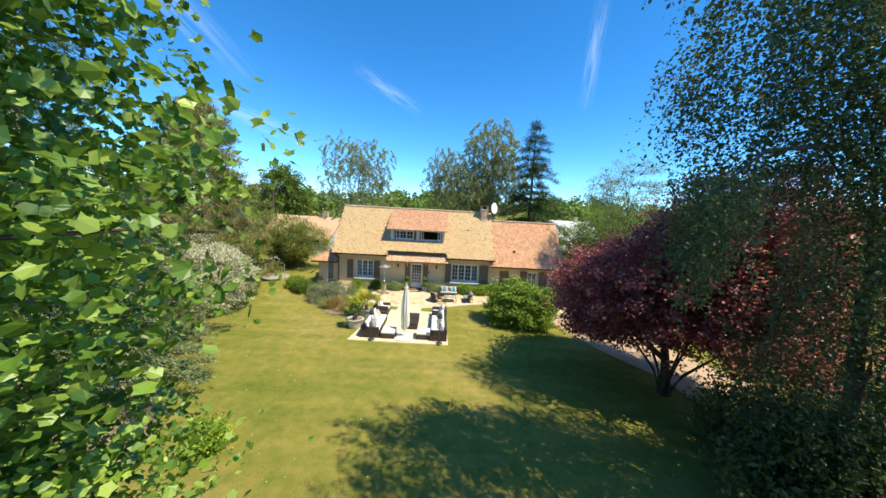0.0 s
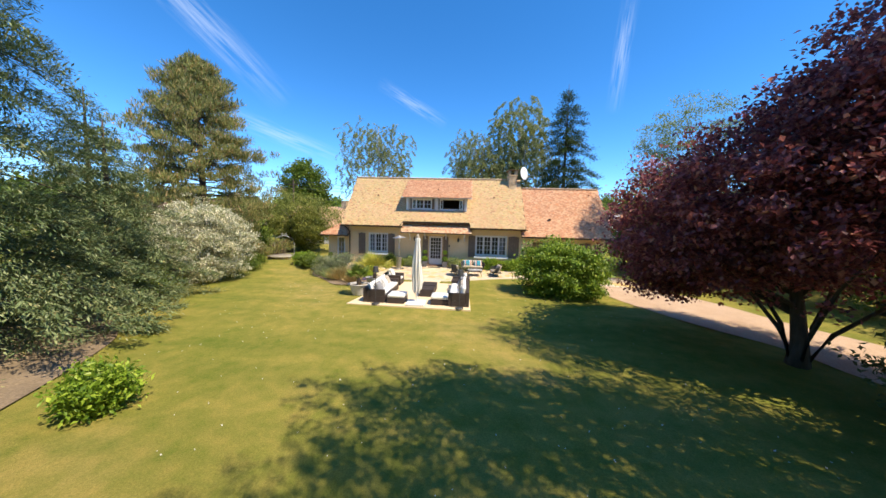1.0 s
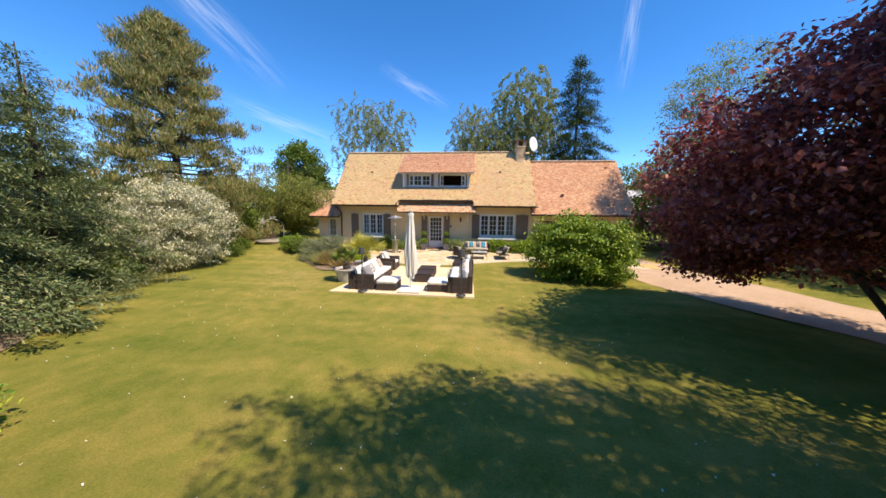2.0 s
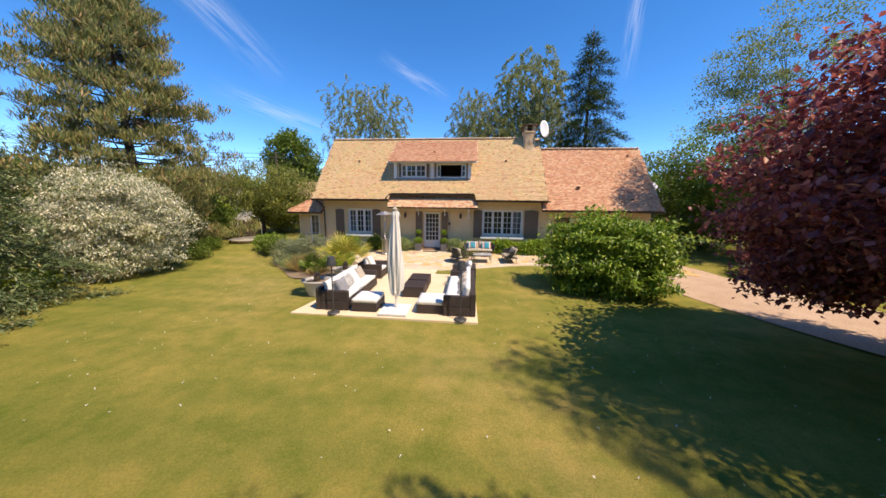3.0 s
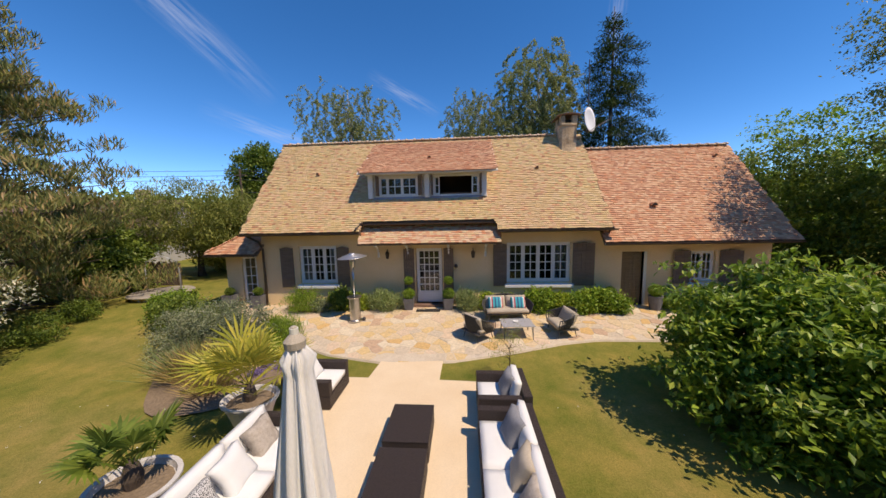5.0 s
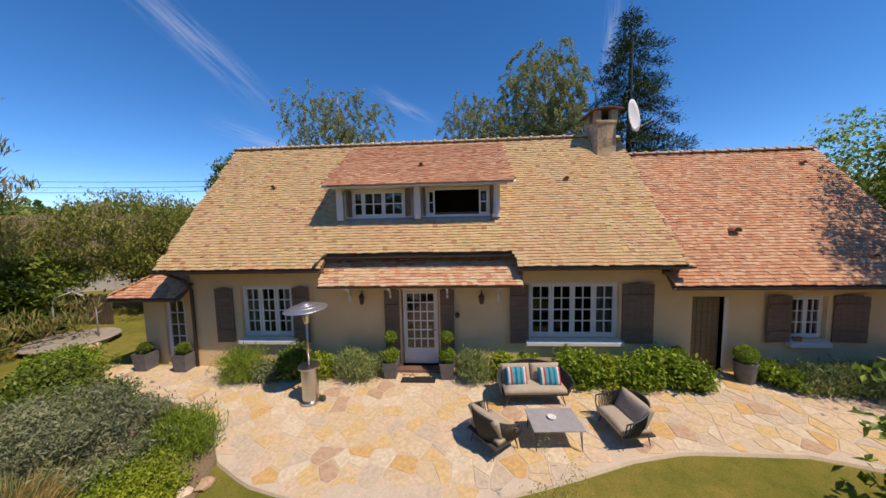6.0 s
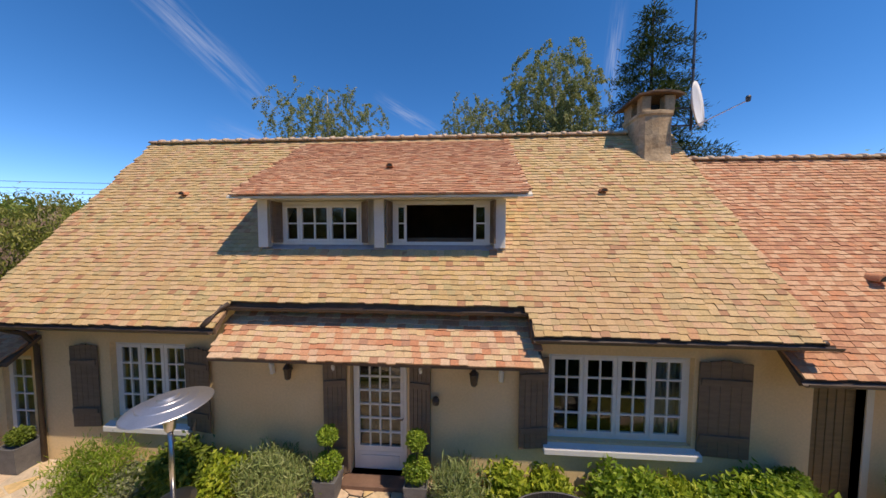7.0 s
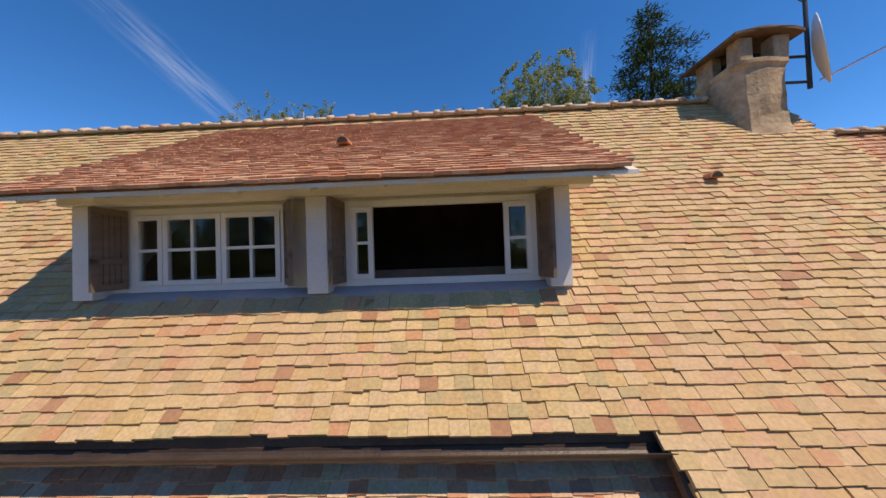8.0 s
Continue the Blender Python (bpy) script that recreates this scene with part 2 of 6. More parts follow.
def lathe(bm, profile, seg=20, at=(0, 0, 0)):
    """A turned body from (radius, height) pairs."""
    rings = []
    for r, z in profile:
        rings.append([bm.verts.new((at[0] + r * math.cos(2 * math.pi * i / seg), at[1] + r * math.sin(2 * math.pi * i / seg), at[2] + z)) for i in range(seg)])
    for a, b in zip(rings, rings[1:]):
        for i in range(seg):
            bm.faces.new((a[i], a[(i + 1) % seg], b[(i + 1) % seg], b[i]))
    if profile[0][0] > 1e-4:
        bm.faces.new(rings[0][::-1])
    if profile[-1][0] > 1e-4:
        bm.faces.new(rings[-1])


def tube(bm, pts, radii, seg=7):
    """A tapered tube along points."""
    pts = [Vector(p) for p in pts]
    rings = []
    for i, p in enumerate(pts):
        d = (pts[min(i + 1, len(pts) - 1)] - pts[max(i - 1, 0)]).normalized()
        a = d.orthogonal().normalized() if abs(d.z) < 0.9 else d.cross(Vector((0, 1, 0))).normalized()
        b = d.cross(a)
        rings.append([bm.verts.new(p + radii[i] * (math.cos(2 * math.pi * k / seg) * a + math.sin(2 * math.pi * k / seg) * b)) for k in range(seg)])
    for a, b in zip(rings, rings[1:]):
        for i in range(seg):
            bm.faces.new((a[i], a[(i + 1) % seg], b[(i + 1) % seg], b[i]))
    bm.faces.new(rings[0][::-1])
    bm.faces.new(rings[-1])


def finish(bm, name, material, smooth=False, bevel=0.0):
    if bevel:
        bmesh.ops.bevel(bm, geom=list(bm.edges), offset=bevel, segments=2, affect="EDGES", profile=0.5)
    bmesh.ops.recalc_face_normals(bm, faces=list(bm.faces))
    me = bpy.data.meshes.new(name)
    bm.to_mesh(me)
    bm.free()
    me.materials.append(material)
    if smooth:
        for f in me.polygons:
            f.use_smooth = True
    return me


def part(name, bm, material, parent=None, label="", smooth=False, bevel=0.0):
    ob = new(name, finish(bm, name, material, smooth, bevel))
    ob.parent = parent
    if label:
        ob["label"] = label
    return ob


def thing(name, at, label, category, group="", turn=0.0, kind=""):
    ob = new(name)
    ob.matrix_basis = pose(*at, 0, 0, turn)
    return tagged(ob, label, category, group, kind)


def raw(name, verts, faces, material, parent=None, smooth=False, kind=""):
    me = bpy.data.meshes.new(name)
    me.from_pydata(verts, [], faces)
    me.materials.append(material)
    if smooth:
        me.polygons.foreach_set("use_smooth", [True] * len(me.polygons))
    ob = new(name, me)
    ob.parent = parent
    if kind:
        ob["kind"] = kind
    return ob


def unit(a):
    return a / np.maximum(np.linalg.norm(a, axis=1, keepdims=True), 1e-6)


def leaf_arrays(c, d, nrm, length, width, lobed=False):
    """Leaves at places c that point along d with normals nrm: two folded triangles each, or five lobes."""
    n = len(c)
    s = unit(np.cross(d, nrm))
    nrm = unit(np.cross(s, d))
    L, W = length.reshape(-1, 1), width.reshape(-1, 1)
    if not lobed:
        v = np.stack([c, c + d * L * 0.5 + s * W * 0.5 + nrm * W * 0.18, c + d * L, c + d * L * 0.5 - s * W * 0.5 + nrm * W * 0.18], 1).reshape(-1, 3)
        b = np.arange(n)[:, None] * 4
        f = np.concatenate([b + [0, 1, 2], b + [0, 2, 3]], 0)
        return v, f
    ang = np.radians([180, 118, 80, 45, 0, -45, -80, -118])
    rad = np.array([0.15, 0.62, 0.48, 0.86, 1.0, 0.86, 0.48, 0.62])
    ring = [c + d * L * (0.35 + 0.65 * r * math.cos(a)) + s * W * r * math.sin(a) * 0.66 + nrm * W * 0.10 * abs(math.sin(a)) for a, r in zip(ang, rad)]
    v = np.stack(ring, 1).reshape(-1, 3)
    b = np.arange(n)[:, None] * 8
    f = np.concatenate([b + [0, 1 + i, 2 + i] for i in range(6)], 0)
    return v, f


def foliage(name, c, size, material, parent, g, aspect=0.55, droop=0.2, flat=0.7, outward=None, lobed=False, label=""):
    """One mesh of many leaves at the places c."""
    n = len(c)
    d = g.normal(size=(n, 3))
    if outward is not None:
        d = unit(d) + 1.1 * unit(c - outward)
    d[:, 2] -= droop * 2
    d = unit(d)
    nrm = g.normal(size=(n, 3)) * (1 - flat)
    nrm[:, 2] += flat * 1.5
    length = size * g.uniform(0.6, 1.35, n)
    v, f = leaf_arrays(c, d, nrm, length, length * aspect, lobed)
    ob = raw(name, v.tolist(), f.tolist(), material, parent)
    if label:
        ob["label"] = label
    return ob


def clumps(lobes, n, g, inner=0.55, wild=0.12):
    """Places for clumps near the skins of several ellipsoids (x, y, z, rx, ry, rz)."""
    lobes = np.array(lobes, float)
    w = lobes[:, 3] * lobes[:, 4] + lobes[:, 5] ** 2
    pick = g.choice(len(lobes), n, p=w / w.sum())
    d = unit(g.normal(size=(n, 3)))
    r = g.uniform(inner ** 3, 1, n) ** (1 / 3) + g.normal(size=n) * wild * 0.5
    return lobes[pick, :3] + d * lobes[pick, 3:] * r[:, None]


def spread(cl, per, radius, g, squash=0.7):
    n = len(cl) * per
    o = g.normal(size=(n, 3)) * radius * 0.55
    o[:, 2] *= squash
    return np.repeat(cl, per, 0) + o


def limbs(ob, bark, base, top, ends, r0, g, seg=8):
    """A tapered trunk and limbs that reach for the given ends, each a part of the tree."""
    base, top = Vector(base), Vector(top)
    pts, rad = [], []
    for i in range(8):
        t = i / 7
        w = 0.03 * (top - base).length * t * (1 - t)
        pts.append(base.lerp(top, t) + Vector((g.normal() * w, g.normal() * w, 0)))
        rad.append(r0 * (1.35 if i == 0 else 1) * (1 - 0.85 * t))
    bm = bmesh.new()
    tube(bm, pts, rad, seg)
    part("trunk", bm, bark, ob, smooth=True)
    for e in ends:
        e = Vector(e)
        h = min(max((e.z - base.z) / max(top.z - base.z, 0.1) * 0.75, 0.12), 0.95)
        k = min(int(h * 7), 6)
        s = pts[k].lerp(pts[k + 1], h * 7 - k)
        mid = s.lerp(e, 0.5) + Vector((g.normal() * 0.12, g.normal() * 0.12, 0.12 * (e - s).length))
        r = rad[k] * 0.5
        bm = bmesh.new()
        tube(bm, [s, s.lerp(mid, 0.55), mid, e], [r, r * 0.75, r * 0.5, r * 0.12], 5)
        part("limb", bm, bark, ob, smooth=True)


def leafy_tree(name, at, label, lobes, material, g_seed, n=400, per=60, clump=0.5, leaf=0.16, trunk=0.2, trunk_top=None, bark=None,
               aspect=0.6, droop=0.15, lobed=False, inner=0.55, category="tree", group="", ends=16, wild=0.15, flat=0.72, squash=0.7):
    g = np.random.default_rng(g_seed)
    ob = thing(name, at, label, category, group)
    cl = clumps(lobes, n, g, inner, wild)
    top = trunk_top or max(l[2] for l in lobes)
    limbs(ob, bark or M_BARK, (0, 0, -0.15), (g.normal() * 0.2, g.normal() * 0.2, top), [cl[i] for i in g.choice(len(cl), ends, replace=False)], trunk, g)
    pl = spread(cl, per, clump, g, squash)
    foliage("crown", pl[pl[:, 2] > 0.02], leaf, material, ob, g, aspect, droop, flat, lobed=lobed)
    return ob


def conifer(name, at, label, height, radius, material, seed, levels=34, arms=11, leaf=0.22, base=0.06, sag=0.25, per=34, power=0.85, trunk=0.2, ragged=0.2, spray=0.32, up_tilt=0.0, dense=6):
    """A conifer: whorls of sagging boughs with sprays of needles."""
    g = np.random.default_rng(seed)
    ob = thing(name, at, label, "tree")
    bm = bmesh.new()
    tube(bm, [(0, 0, -0.15), (0.02, 0, height * 0.5), (0, 0.02, height)], [trunk, trunk * 0.6, 0.02], 8)
    cs = []
    for i in range(levels):
        t = base + (1 - base) * (i + g.uniform(-0.3, 0.3)) / levels
        z0 = height * t
        R = radius * max(1 - t, 0.02) ** power
        k = max(4, int(arms * (0.5 + 0.5 * (1 - t))))
        for j in range(k):
            a = 2 * math.pi * (j + g.uniform(-0.35, 0.35)) / k + i * 0.7
            L = R * (1 + g.normal() * ragged)
            if L < 0.1:
                continue
            tip = Vector((math.cos(a) * L, math.sin(a) * L, z0 - sag * L + 0.05 * L * g.normal()))
            if g.uniform() < 0.5 and L > 0.5:
                tube(bm, [(0, 0, z0), Vector((0, 0, z0)).lerp(tip, 0.5) + Vector((0, 0, 0.05 * L)), tip], [0.035, 0.022, 0.005], 4)
            m = max(5, int(per * L / radius))
            s = g.uniform(0.15, 1.03, m) ** 0.75
            side = g.normal(size=m) * spray * L * (1.05 - s) * 1.1 + g.normal(size=m) * 0.06
            p = np.stack([math.cos(a) * L * s - math.sin(a) * side, math.sin(a) * L * s + math.cos(a) * side,
                          z0 + (tip.z - z0) * s ** 1.3 + 0.10 * L * np.sin(s * 3.1) - 0.12 * np.abs(side) + g.normal(size=m) * 0.05], 1)
            cs.append(p)
    part("trunk", bm, M_BARK, ob, smooth=True)
    c = np.concatenate(cs)
    c = np.repeat(c, dense, 0) + g.normal(size=(len(c) * dense, 3)) * leaf * np.array([0.9, 0.9, 0.35])
    foliage("crown", c[c[:, 2] > 0.05], leaf, material, ob, g, 0.24, -up_tilt, 0.8, outward=c[c[:, 2] > 0.05] * np.array([0, 0, 1.0]))
    return ob


def pine(name, at, label, height, radius, material, seed, boughs=150, tufts=6, needles=100, tuft=0.42, leaf=0.26, power=0.55, trunk=0.28, base=0.06):
    """A pine: rising boughs that carry bushy tufts of needles."""
    g = np.random.default_rng(seed)
    ob = thing(name, at, label, "tree")
    bm = bmesh.new()
    tube(bm, [(0, 0, -0.15), (0.1, 0.05, height * 0.4), (-0.05, 0.02, height * 0.75), (0, 0.02, height)], [trunk, trunk * 0.7, trunk * 0.4, 0.02], 8)
    part("trunk", bm, M_BARK, ob, smooth=True)
    bm = bmesh.new()
    cs = []
    for i in range(boughs):
        t = base + (0.99 - base) * ((i + g.uniform()) / boughs) ** 1.15
        L = max(radius * (1 - t) ** power * g.uniform(0.62, 1.12), 0.3)
        a = i * 2.4 + g.normal() * 0.3
        rise = L * (0.45 * t - 0.06 + g.normal() * 0.07)
        end = np.array([math.cos(a) * L, math.sin(a) * L, height * t + rise])
        root = np.array([0, 0, height * t])
        tube(bm, [tuple(root), tuple(root * 0.5 + end * 0.5 - np.array([0, 0, 0.06 * L])), tuple(end)], [0.06, 0.035, 0.01], 4)
        for k in range(tufts):
            q = 1 - 0.62 * (k / tufts) * g.uniform(0.7, 1.1)
            c = root + (end - root) * q + g.normal(size=3) * np.array([0.22, 0.22, 0.07]) * L * (0.35 + 0.3 * q)
            cs.append(c + np.array([0, 0, 0.1]))
    part("branchwood", bm, M_BARK, ob)
    c = np.repeat(np.array(cs), needles, 0)
    o = unit(g.normal(size=c.shape)) * g.uniform(0.2, 1, (len(c), 1)) ** 0.6 * tuft
    o[:, 2] = o[:, 2] * 0.7 + 0.12
    p = c + o
    keep = p[:, 2] > 0.05
    foliage("crown", p[keep], leaf, material, ob, g, 0.16, -0.35, 0.3, outward=(c - np.array([0, 0, 0.3]))[keep])
    return ob


# ---- ground ----
def ground_z(x, y):
    t = min(max((y - 19.6) / 3.4, 0.0), 1.0)
    z = -0.36 + 0.36 * t
    d = math.hypot(x, y - 15)
    if d > 90:
        z += 30 * min((d - 90) / 280, 1.0) ** 1.5 * (0.75 + 0.25 * math.sin(x * 0.012 + 1.0)) * (1 if y > 0 else 0.4)
    return z


def axis_steps(lo, hi, near_lo, near_hi, step):
    out = list(np.arange(near_lo, near_hi + 1e-6, step))
    s, a, b = step, near_lo, near_hi
    while a > lo or b < hi:
        s *= 1.5
        a, b = max(a - s, lo), min(b + s, hi)
        out = ([a] if a < out[0] else []) + out + ([b] if b > out[-1] else [])
    return out


xs, ys = axis_steps(-3000, 3000, -24, 20, 0.5), axis_steps(-1500, 3500, -6, 30, 0.34)
gv = [(x, y, ground_z(x, y) + 0.03 * noise.noise(Vector((x * 0.35, y * 0.35, 0))) * (y < 19)) for y in ys for x in xs]
gf = [(j * len(xs) + i, j * len(xs) + i + 1, (j + 1) * len(xs) + i + 1, (j + 1) * len(xs) + i) for j in range(len(ys) - 1) for i in range(len(xs) - 1)]
tagged(raw("ground", gv, gf, M_LAWN, smooth=True), "sunlit mown lawn with dry yellowish patches", "lawn", kind="structure")


def sheet(name, outline, z_off, material, label, category):
    """A thin bed that follows the ground inside an outline."""
    bm = bmesh.new()
    f = bm.faces.new([bm.verts.new((x, y, 0)) for x, y in outline])
    bmesh.ops.triangulate(bm, faces=[f])
    for _ in range(3):
        bmesh.ops.subdivide_edges(bm, edges=[e for e in bm.edges if e.calc_length() > 0.8], cuts=1)
        bmesh.ops.triangulate(bm, faces=list(bm.faces))
    for v in bm.verts:
        v.co.z = ground_z(v.co.x, v.co.y) + z_off + 0.012 * noise.noise(v.co * 1.5)
    return tagged(part(name, bm, material), label, category, kind="structure")


def smooth_outline(pts, n=6):
    """A closed outline rounded through the given corners."""
    out, m = [], len(pts)
    for i in range(m):
        p0, p1, p2, p3 = (Vector(pts[(i + k) % m]) for k in (-1, 0, 1, 2))
        for j in range(n):
            t = j / n
            out.append(tuple(0.5 * (2 * p1 + (p2 - p0) * t + (2 * p0 - 5 * p1 + 4 * p2 - p3) * t * t + (3 * p1 - p0 - 3 * p2 + p3) * t ** 3)))
    return out


sheet("drive", smooth_outline([(6.9, 20.2), (7.1, 17.6), (7.7, 15.0), (8.6, 12.7), (9.5, 11.0), (9.6, 9.2), (10.6, 7.2), (14.5, 7.0), (13.4, 11), (12.4, 14), (12.1, 16.2), (11.3, 18.6), (10.3, 20.9), (8.8, 22.2)]),
      0.028, M_GRAVEL, "pinkish gravel drive curving across the lawn", "drive")
sheet("planting_bed", smooth_outline([(-7.6, 2.0), (-8.2, 5.0), (-9.6, 8.0), (-11.0, 9.6), (-14, 11.0), (-19, 11.0), (-19, 1.0), (-12, -1.0)]),
      0.045, M_SOIL, "bare brown soil bed under the conifers", "planting bed")
sheet("planting_bed", smooth_outline([(-5.7, 18.0), (-6.0, 20.3), (-7.5, 21.6), (-10.2, 21.5), (-10.3, 20.0), (-8.9, 18.6), (-7.4, 17.2)]),
      0.03, M_SOIL, "brown soil bed edging the terrace", "planting bed")

# ---- seating slab and path ----
bm = bmesh.new()
prism(bm, [(-5.36, 13.58), (-0.06, 13.46), (-0.12, 18.55), (-1.83, 18.62), (-1.80, 19.62), (-3.42, 19.62), (-3.50, 18.66), (-4.6, 18.7)], "z", -0.5, -0.31)
tagged(part("patio_slab", bm, M_SLAB, bevel=0.01), "smooth beige concrete seating slab with a path", "patio", kind="structure")


# ---- stone terrace ----
def terrace_edge(x):
    pts = [(-13, 22.6), (-10.8, 22.0), (-8.2, 21.7), (-6.6, 20.9), (-5.9, 20.2), (-5.05, 19.8), (-3.2, 19.4), (-1.5, 19.55), (0.4, 20.1), (1.6, 20.5), (2.6, 20.7), (4.7, 20.7), (6.5, 20.2), (9.5, 19.6)]
    return float(np.interp(x, [p[0] for p in pts], [p[1] for p in pts]))


def terrace_cells(seed, spacing=0.30):
    """Irregular stones: the plane shared out among scattered seeds, each cell shrunk for its joint."""
    g = np.random.default_rng(seed)
    seeds = []
    for i, x in enumerate(np.arange(-12.6, 9.4, spacing * 1.25)):
        for j, y in enumerate(np.arange(18.8, 23.9, spacing)):
            seeds.append((x + g.uniform(-0.62, 0.62) * spacing, y + g.uniform(-0.55, 0.55) * spacing))
    seeds = np.array([(x + 0.5 * (y - 21), y) for x, y in seeds])
    out = []
    for k, s in enumerate(seeds):
        if not (terrace_edge(s[0]) + 0.06 < s[1] < 23.25) or s[0] < -12.2 or s[0] > 9.0:
            continue
        poly = [(s[0] + dx, s[1] + dy) for dx, dy in ((-1, -1), (1, -1), (1, 1), (-1, 1))]
        d2 = ((seeds - s) ** 2).sum(1)
        for q in seeds[np.argsort(d2)[1:14]]:
            m, nx, ny = (s + q) / 2, q[0] - s[0], q[1] - s[1]
            ln = math.hypot(nx, ny)
            nx, ny = nx / ln, ny / ln
            off = m[0] * nx + m[1] * ny - 0.012
            new_poly = []
            for i in range(len(poly)):
                a, b = poly[i], poly[(i + 1) % len(poly)]
                da, db = a[0] * nx + a[1] * ny - off, b[0] * nx + b[1] * ny - off
                if da <= 0:
                    new_poly.append(a)
                if da * db < 0:
                    t = da / (da - db)
                    new_poly.append((a[0] + (b[0] - a[0]) * t, a[1] + (b[1] - a[1]) * t))
            poly = new_poly
            if len(poly) < 3:
                break
        if len(poly) >= 3:
            poly = [(x, min(max(y, terrace_edge(x)), 23.18)) for x, y in poly]
            out.append((s, poly, 0.0025 * g.uniform(-1, 1)))
    return out


def terrace_z(x, y):
    return ground_z(x, y) + 0.035


bm = bmesh.new()
steps = list(np.arange(-12.4, 9.31, 0.31))
for x0, x1 in zip(steps, steps[1:]):
    for a in range(-1, 6):
        q = []
        for x, k in ((x0, a), (x1, a), (x1, a + 1), (x0, a + 1)):
            e = terrace_edge(x) - 0.02
            y = e + (23.19 - e) * k / 6 if k >= 0 else e - 0.04
            q.append(bm.verts.new((x, y, terrace_z(x, y) + (0.0125 if k >= 0 else -0.06))))
        bm.faces.new(q)
bmesh.ops.remove_doubles(bm, verts=list(bm.verts), dist=1e-4)
TERRACE = tagged(part("terrace", bm, M_JOINT), "crazy-paved terrace of pale yellow and rose stones", "terrace", kind="structure")
far_v, far_f, terrace_near = [], [], []
for s, poly, dz in terrace_cells(11):
    if -7.5 < s[0] < 6.5 and s[1] > 20.0 and len(terrace_near) < 420:
        terrace_near.append((s, poly, dz))
        continue
    b = len(far_v)
    n = len(poly)
    far_v += [(x, y, terrace_z(x, y) + 0.018 + dz) for x, y in poly] + [(x, y, terrace_z(x, y) - 0.02) for x, y in poly]
    far_f += [tuple(range(b, b + n))] + [(b + i, b + n + i, b + n + (i + 1) % n, b + (i + 1) % n) for i in range(n)]
raw("paving", far_v, far_f, M_STONES, TERRACE, kind="stuff")

# ---- house ----
EY, EZ, RY, RZ = 22.54, 2.93, 25.80, 6.74
SL = (RZ - EZ) / (RY - EY)
XL, XR = -9.45, 3.85
NX0, NX1, NY = -4.92, -0.07, 22.842
AX0, AX1, AZ, ARY = 3.55, 9.75, 2.43, 25.65
FY = 23.2
HOUSE = thing("house", (0, 0, 0), "ochre rendered country house with straw and rose tiled roofs", "house")


def wall_with_holes(bm, x0, x1, z0, z1, y0, y1, holes):
    """A wall between y0 and y1, cut by openings (x0, x1, z0, z1)."""
    cuts = sorted({x0, x1, *(h[0] for h in holes), *(h[1] for h in holes)})
    for a, b in zip(cuts, cuts[1:]):
        hs = [h for h in holes if h[0] <= a + 1e-6 and h[1] >= b - 1e-6]
        z = z0
        for h in sorted(hs, key=lambda q: q[2]):
            if h[2] > z:
                box(bm, a, b, y0, y1, z, h[2])
            z = h[3]
        if z < z1:
            box(bm, a, b, y0, y1, z, z1)
    bmesh.ops.remove_doubles(bm, verts=list(bm.verts), dist=1e-4)


W_L, W_R, D_M = (-7.62, -6.12, 0.92, 2.39), (0.37, 2.68, 0.92, 2.41), (-3.05, -2.03, 0.12, 2.25)
D_A, W_A = (4.48, 5.24, 0.0, 2.02), (6.84, 7.68, 0.92, 2.02)
bm = bmesh.new()
wall_with_holes(bm, -9.1, 3.7, -0.1, 3.05, FY, FY + 0.32, [W_L, W_R, D_M])
part("front_wall", bm, M_RENDER, HOUSE, "ochre lime render")
bm = bmesh.new()
wall_with_holes(bm, 3.7, 9.5, -0.1, 2.6, FY, FY + 0.32, [D_A, W_A])
part("annex_front_wall", bm, M_RENDER, HOUSE, "ochre lime render")
for x, top_y, base_z, ridge in ((-9.1, 0, EZ, RZ), (3.55, 0, EZ, RZ), (9.2, 0, AZ, AZ + SL * (ARY - EY))):
    ry = RY if x < 5 else ARY
    bm = bmesh.new()
    prism(bm, [(FY + 0.32, -0.1), (2 * ry - FY - 0.32, -0.1), (2 * ry - FY - 0.32, base_z + SL * (FY + 0.32 - EY) - 0.3), (ry, ridge - 0.3), (FY + 0.32, base_z + SL * (FY + 0.32 - EY) - 0.3)], "x", x, x + 0.3)
    part("gable_wall", bm, M_RENDER, HOUSE)
bm = bmesh.new()
box(bm, -9.1, 9.5, 2 * RY - FY - 0.32, 2 * RY - FY, -0.1, 2.6)
part("back_wall", bm, M_RENDER, HOUSE)
# Floor, ceiling and partition are near-black in place of the shade of unlit rooms.
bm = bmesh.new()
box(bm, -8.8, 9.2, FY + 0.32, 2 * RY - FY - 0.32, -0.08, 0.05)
part("indoor_floor", bm, M_UNLIT, HOUSE)
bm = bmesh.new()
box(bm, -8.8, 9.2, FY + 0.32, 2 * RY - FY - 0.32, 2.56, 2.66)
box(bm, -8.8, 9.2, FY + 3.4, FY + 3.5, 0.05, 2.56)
part("indoor_partition", bm, M_UNLIT, HOUSE)


def slope_deck(bm, x0, x1, ey, ez, ry, rz, thick=0.10):
    prism(bm, [(ey, ez), (ry, rz), (ry, rz - thick * 1.3), (ey, ez - thick)], "x", x0, x1)


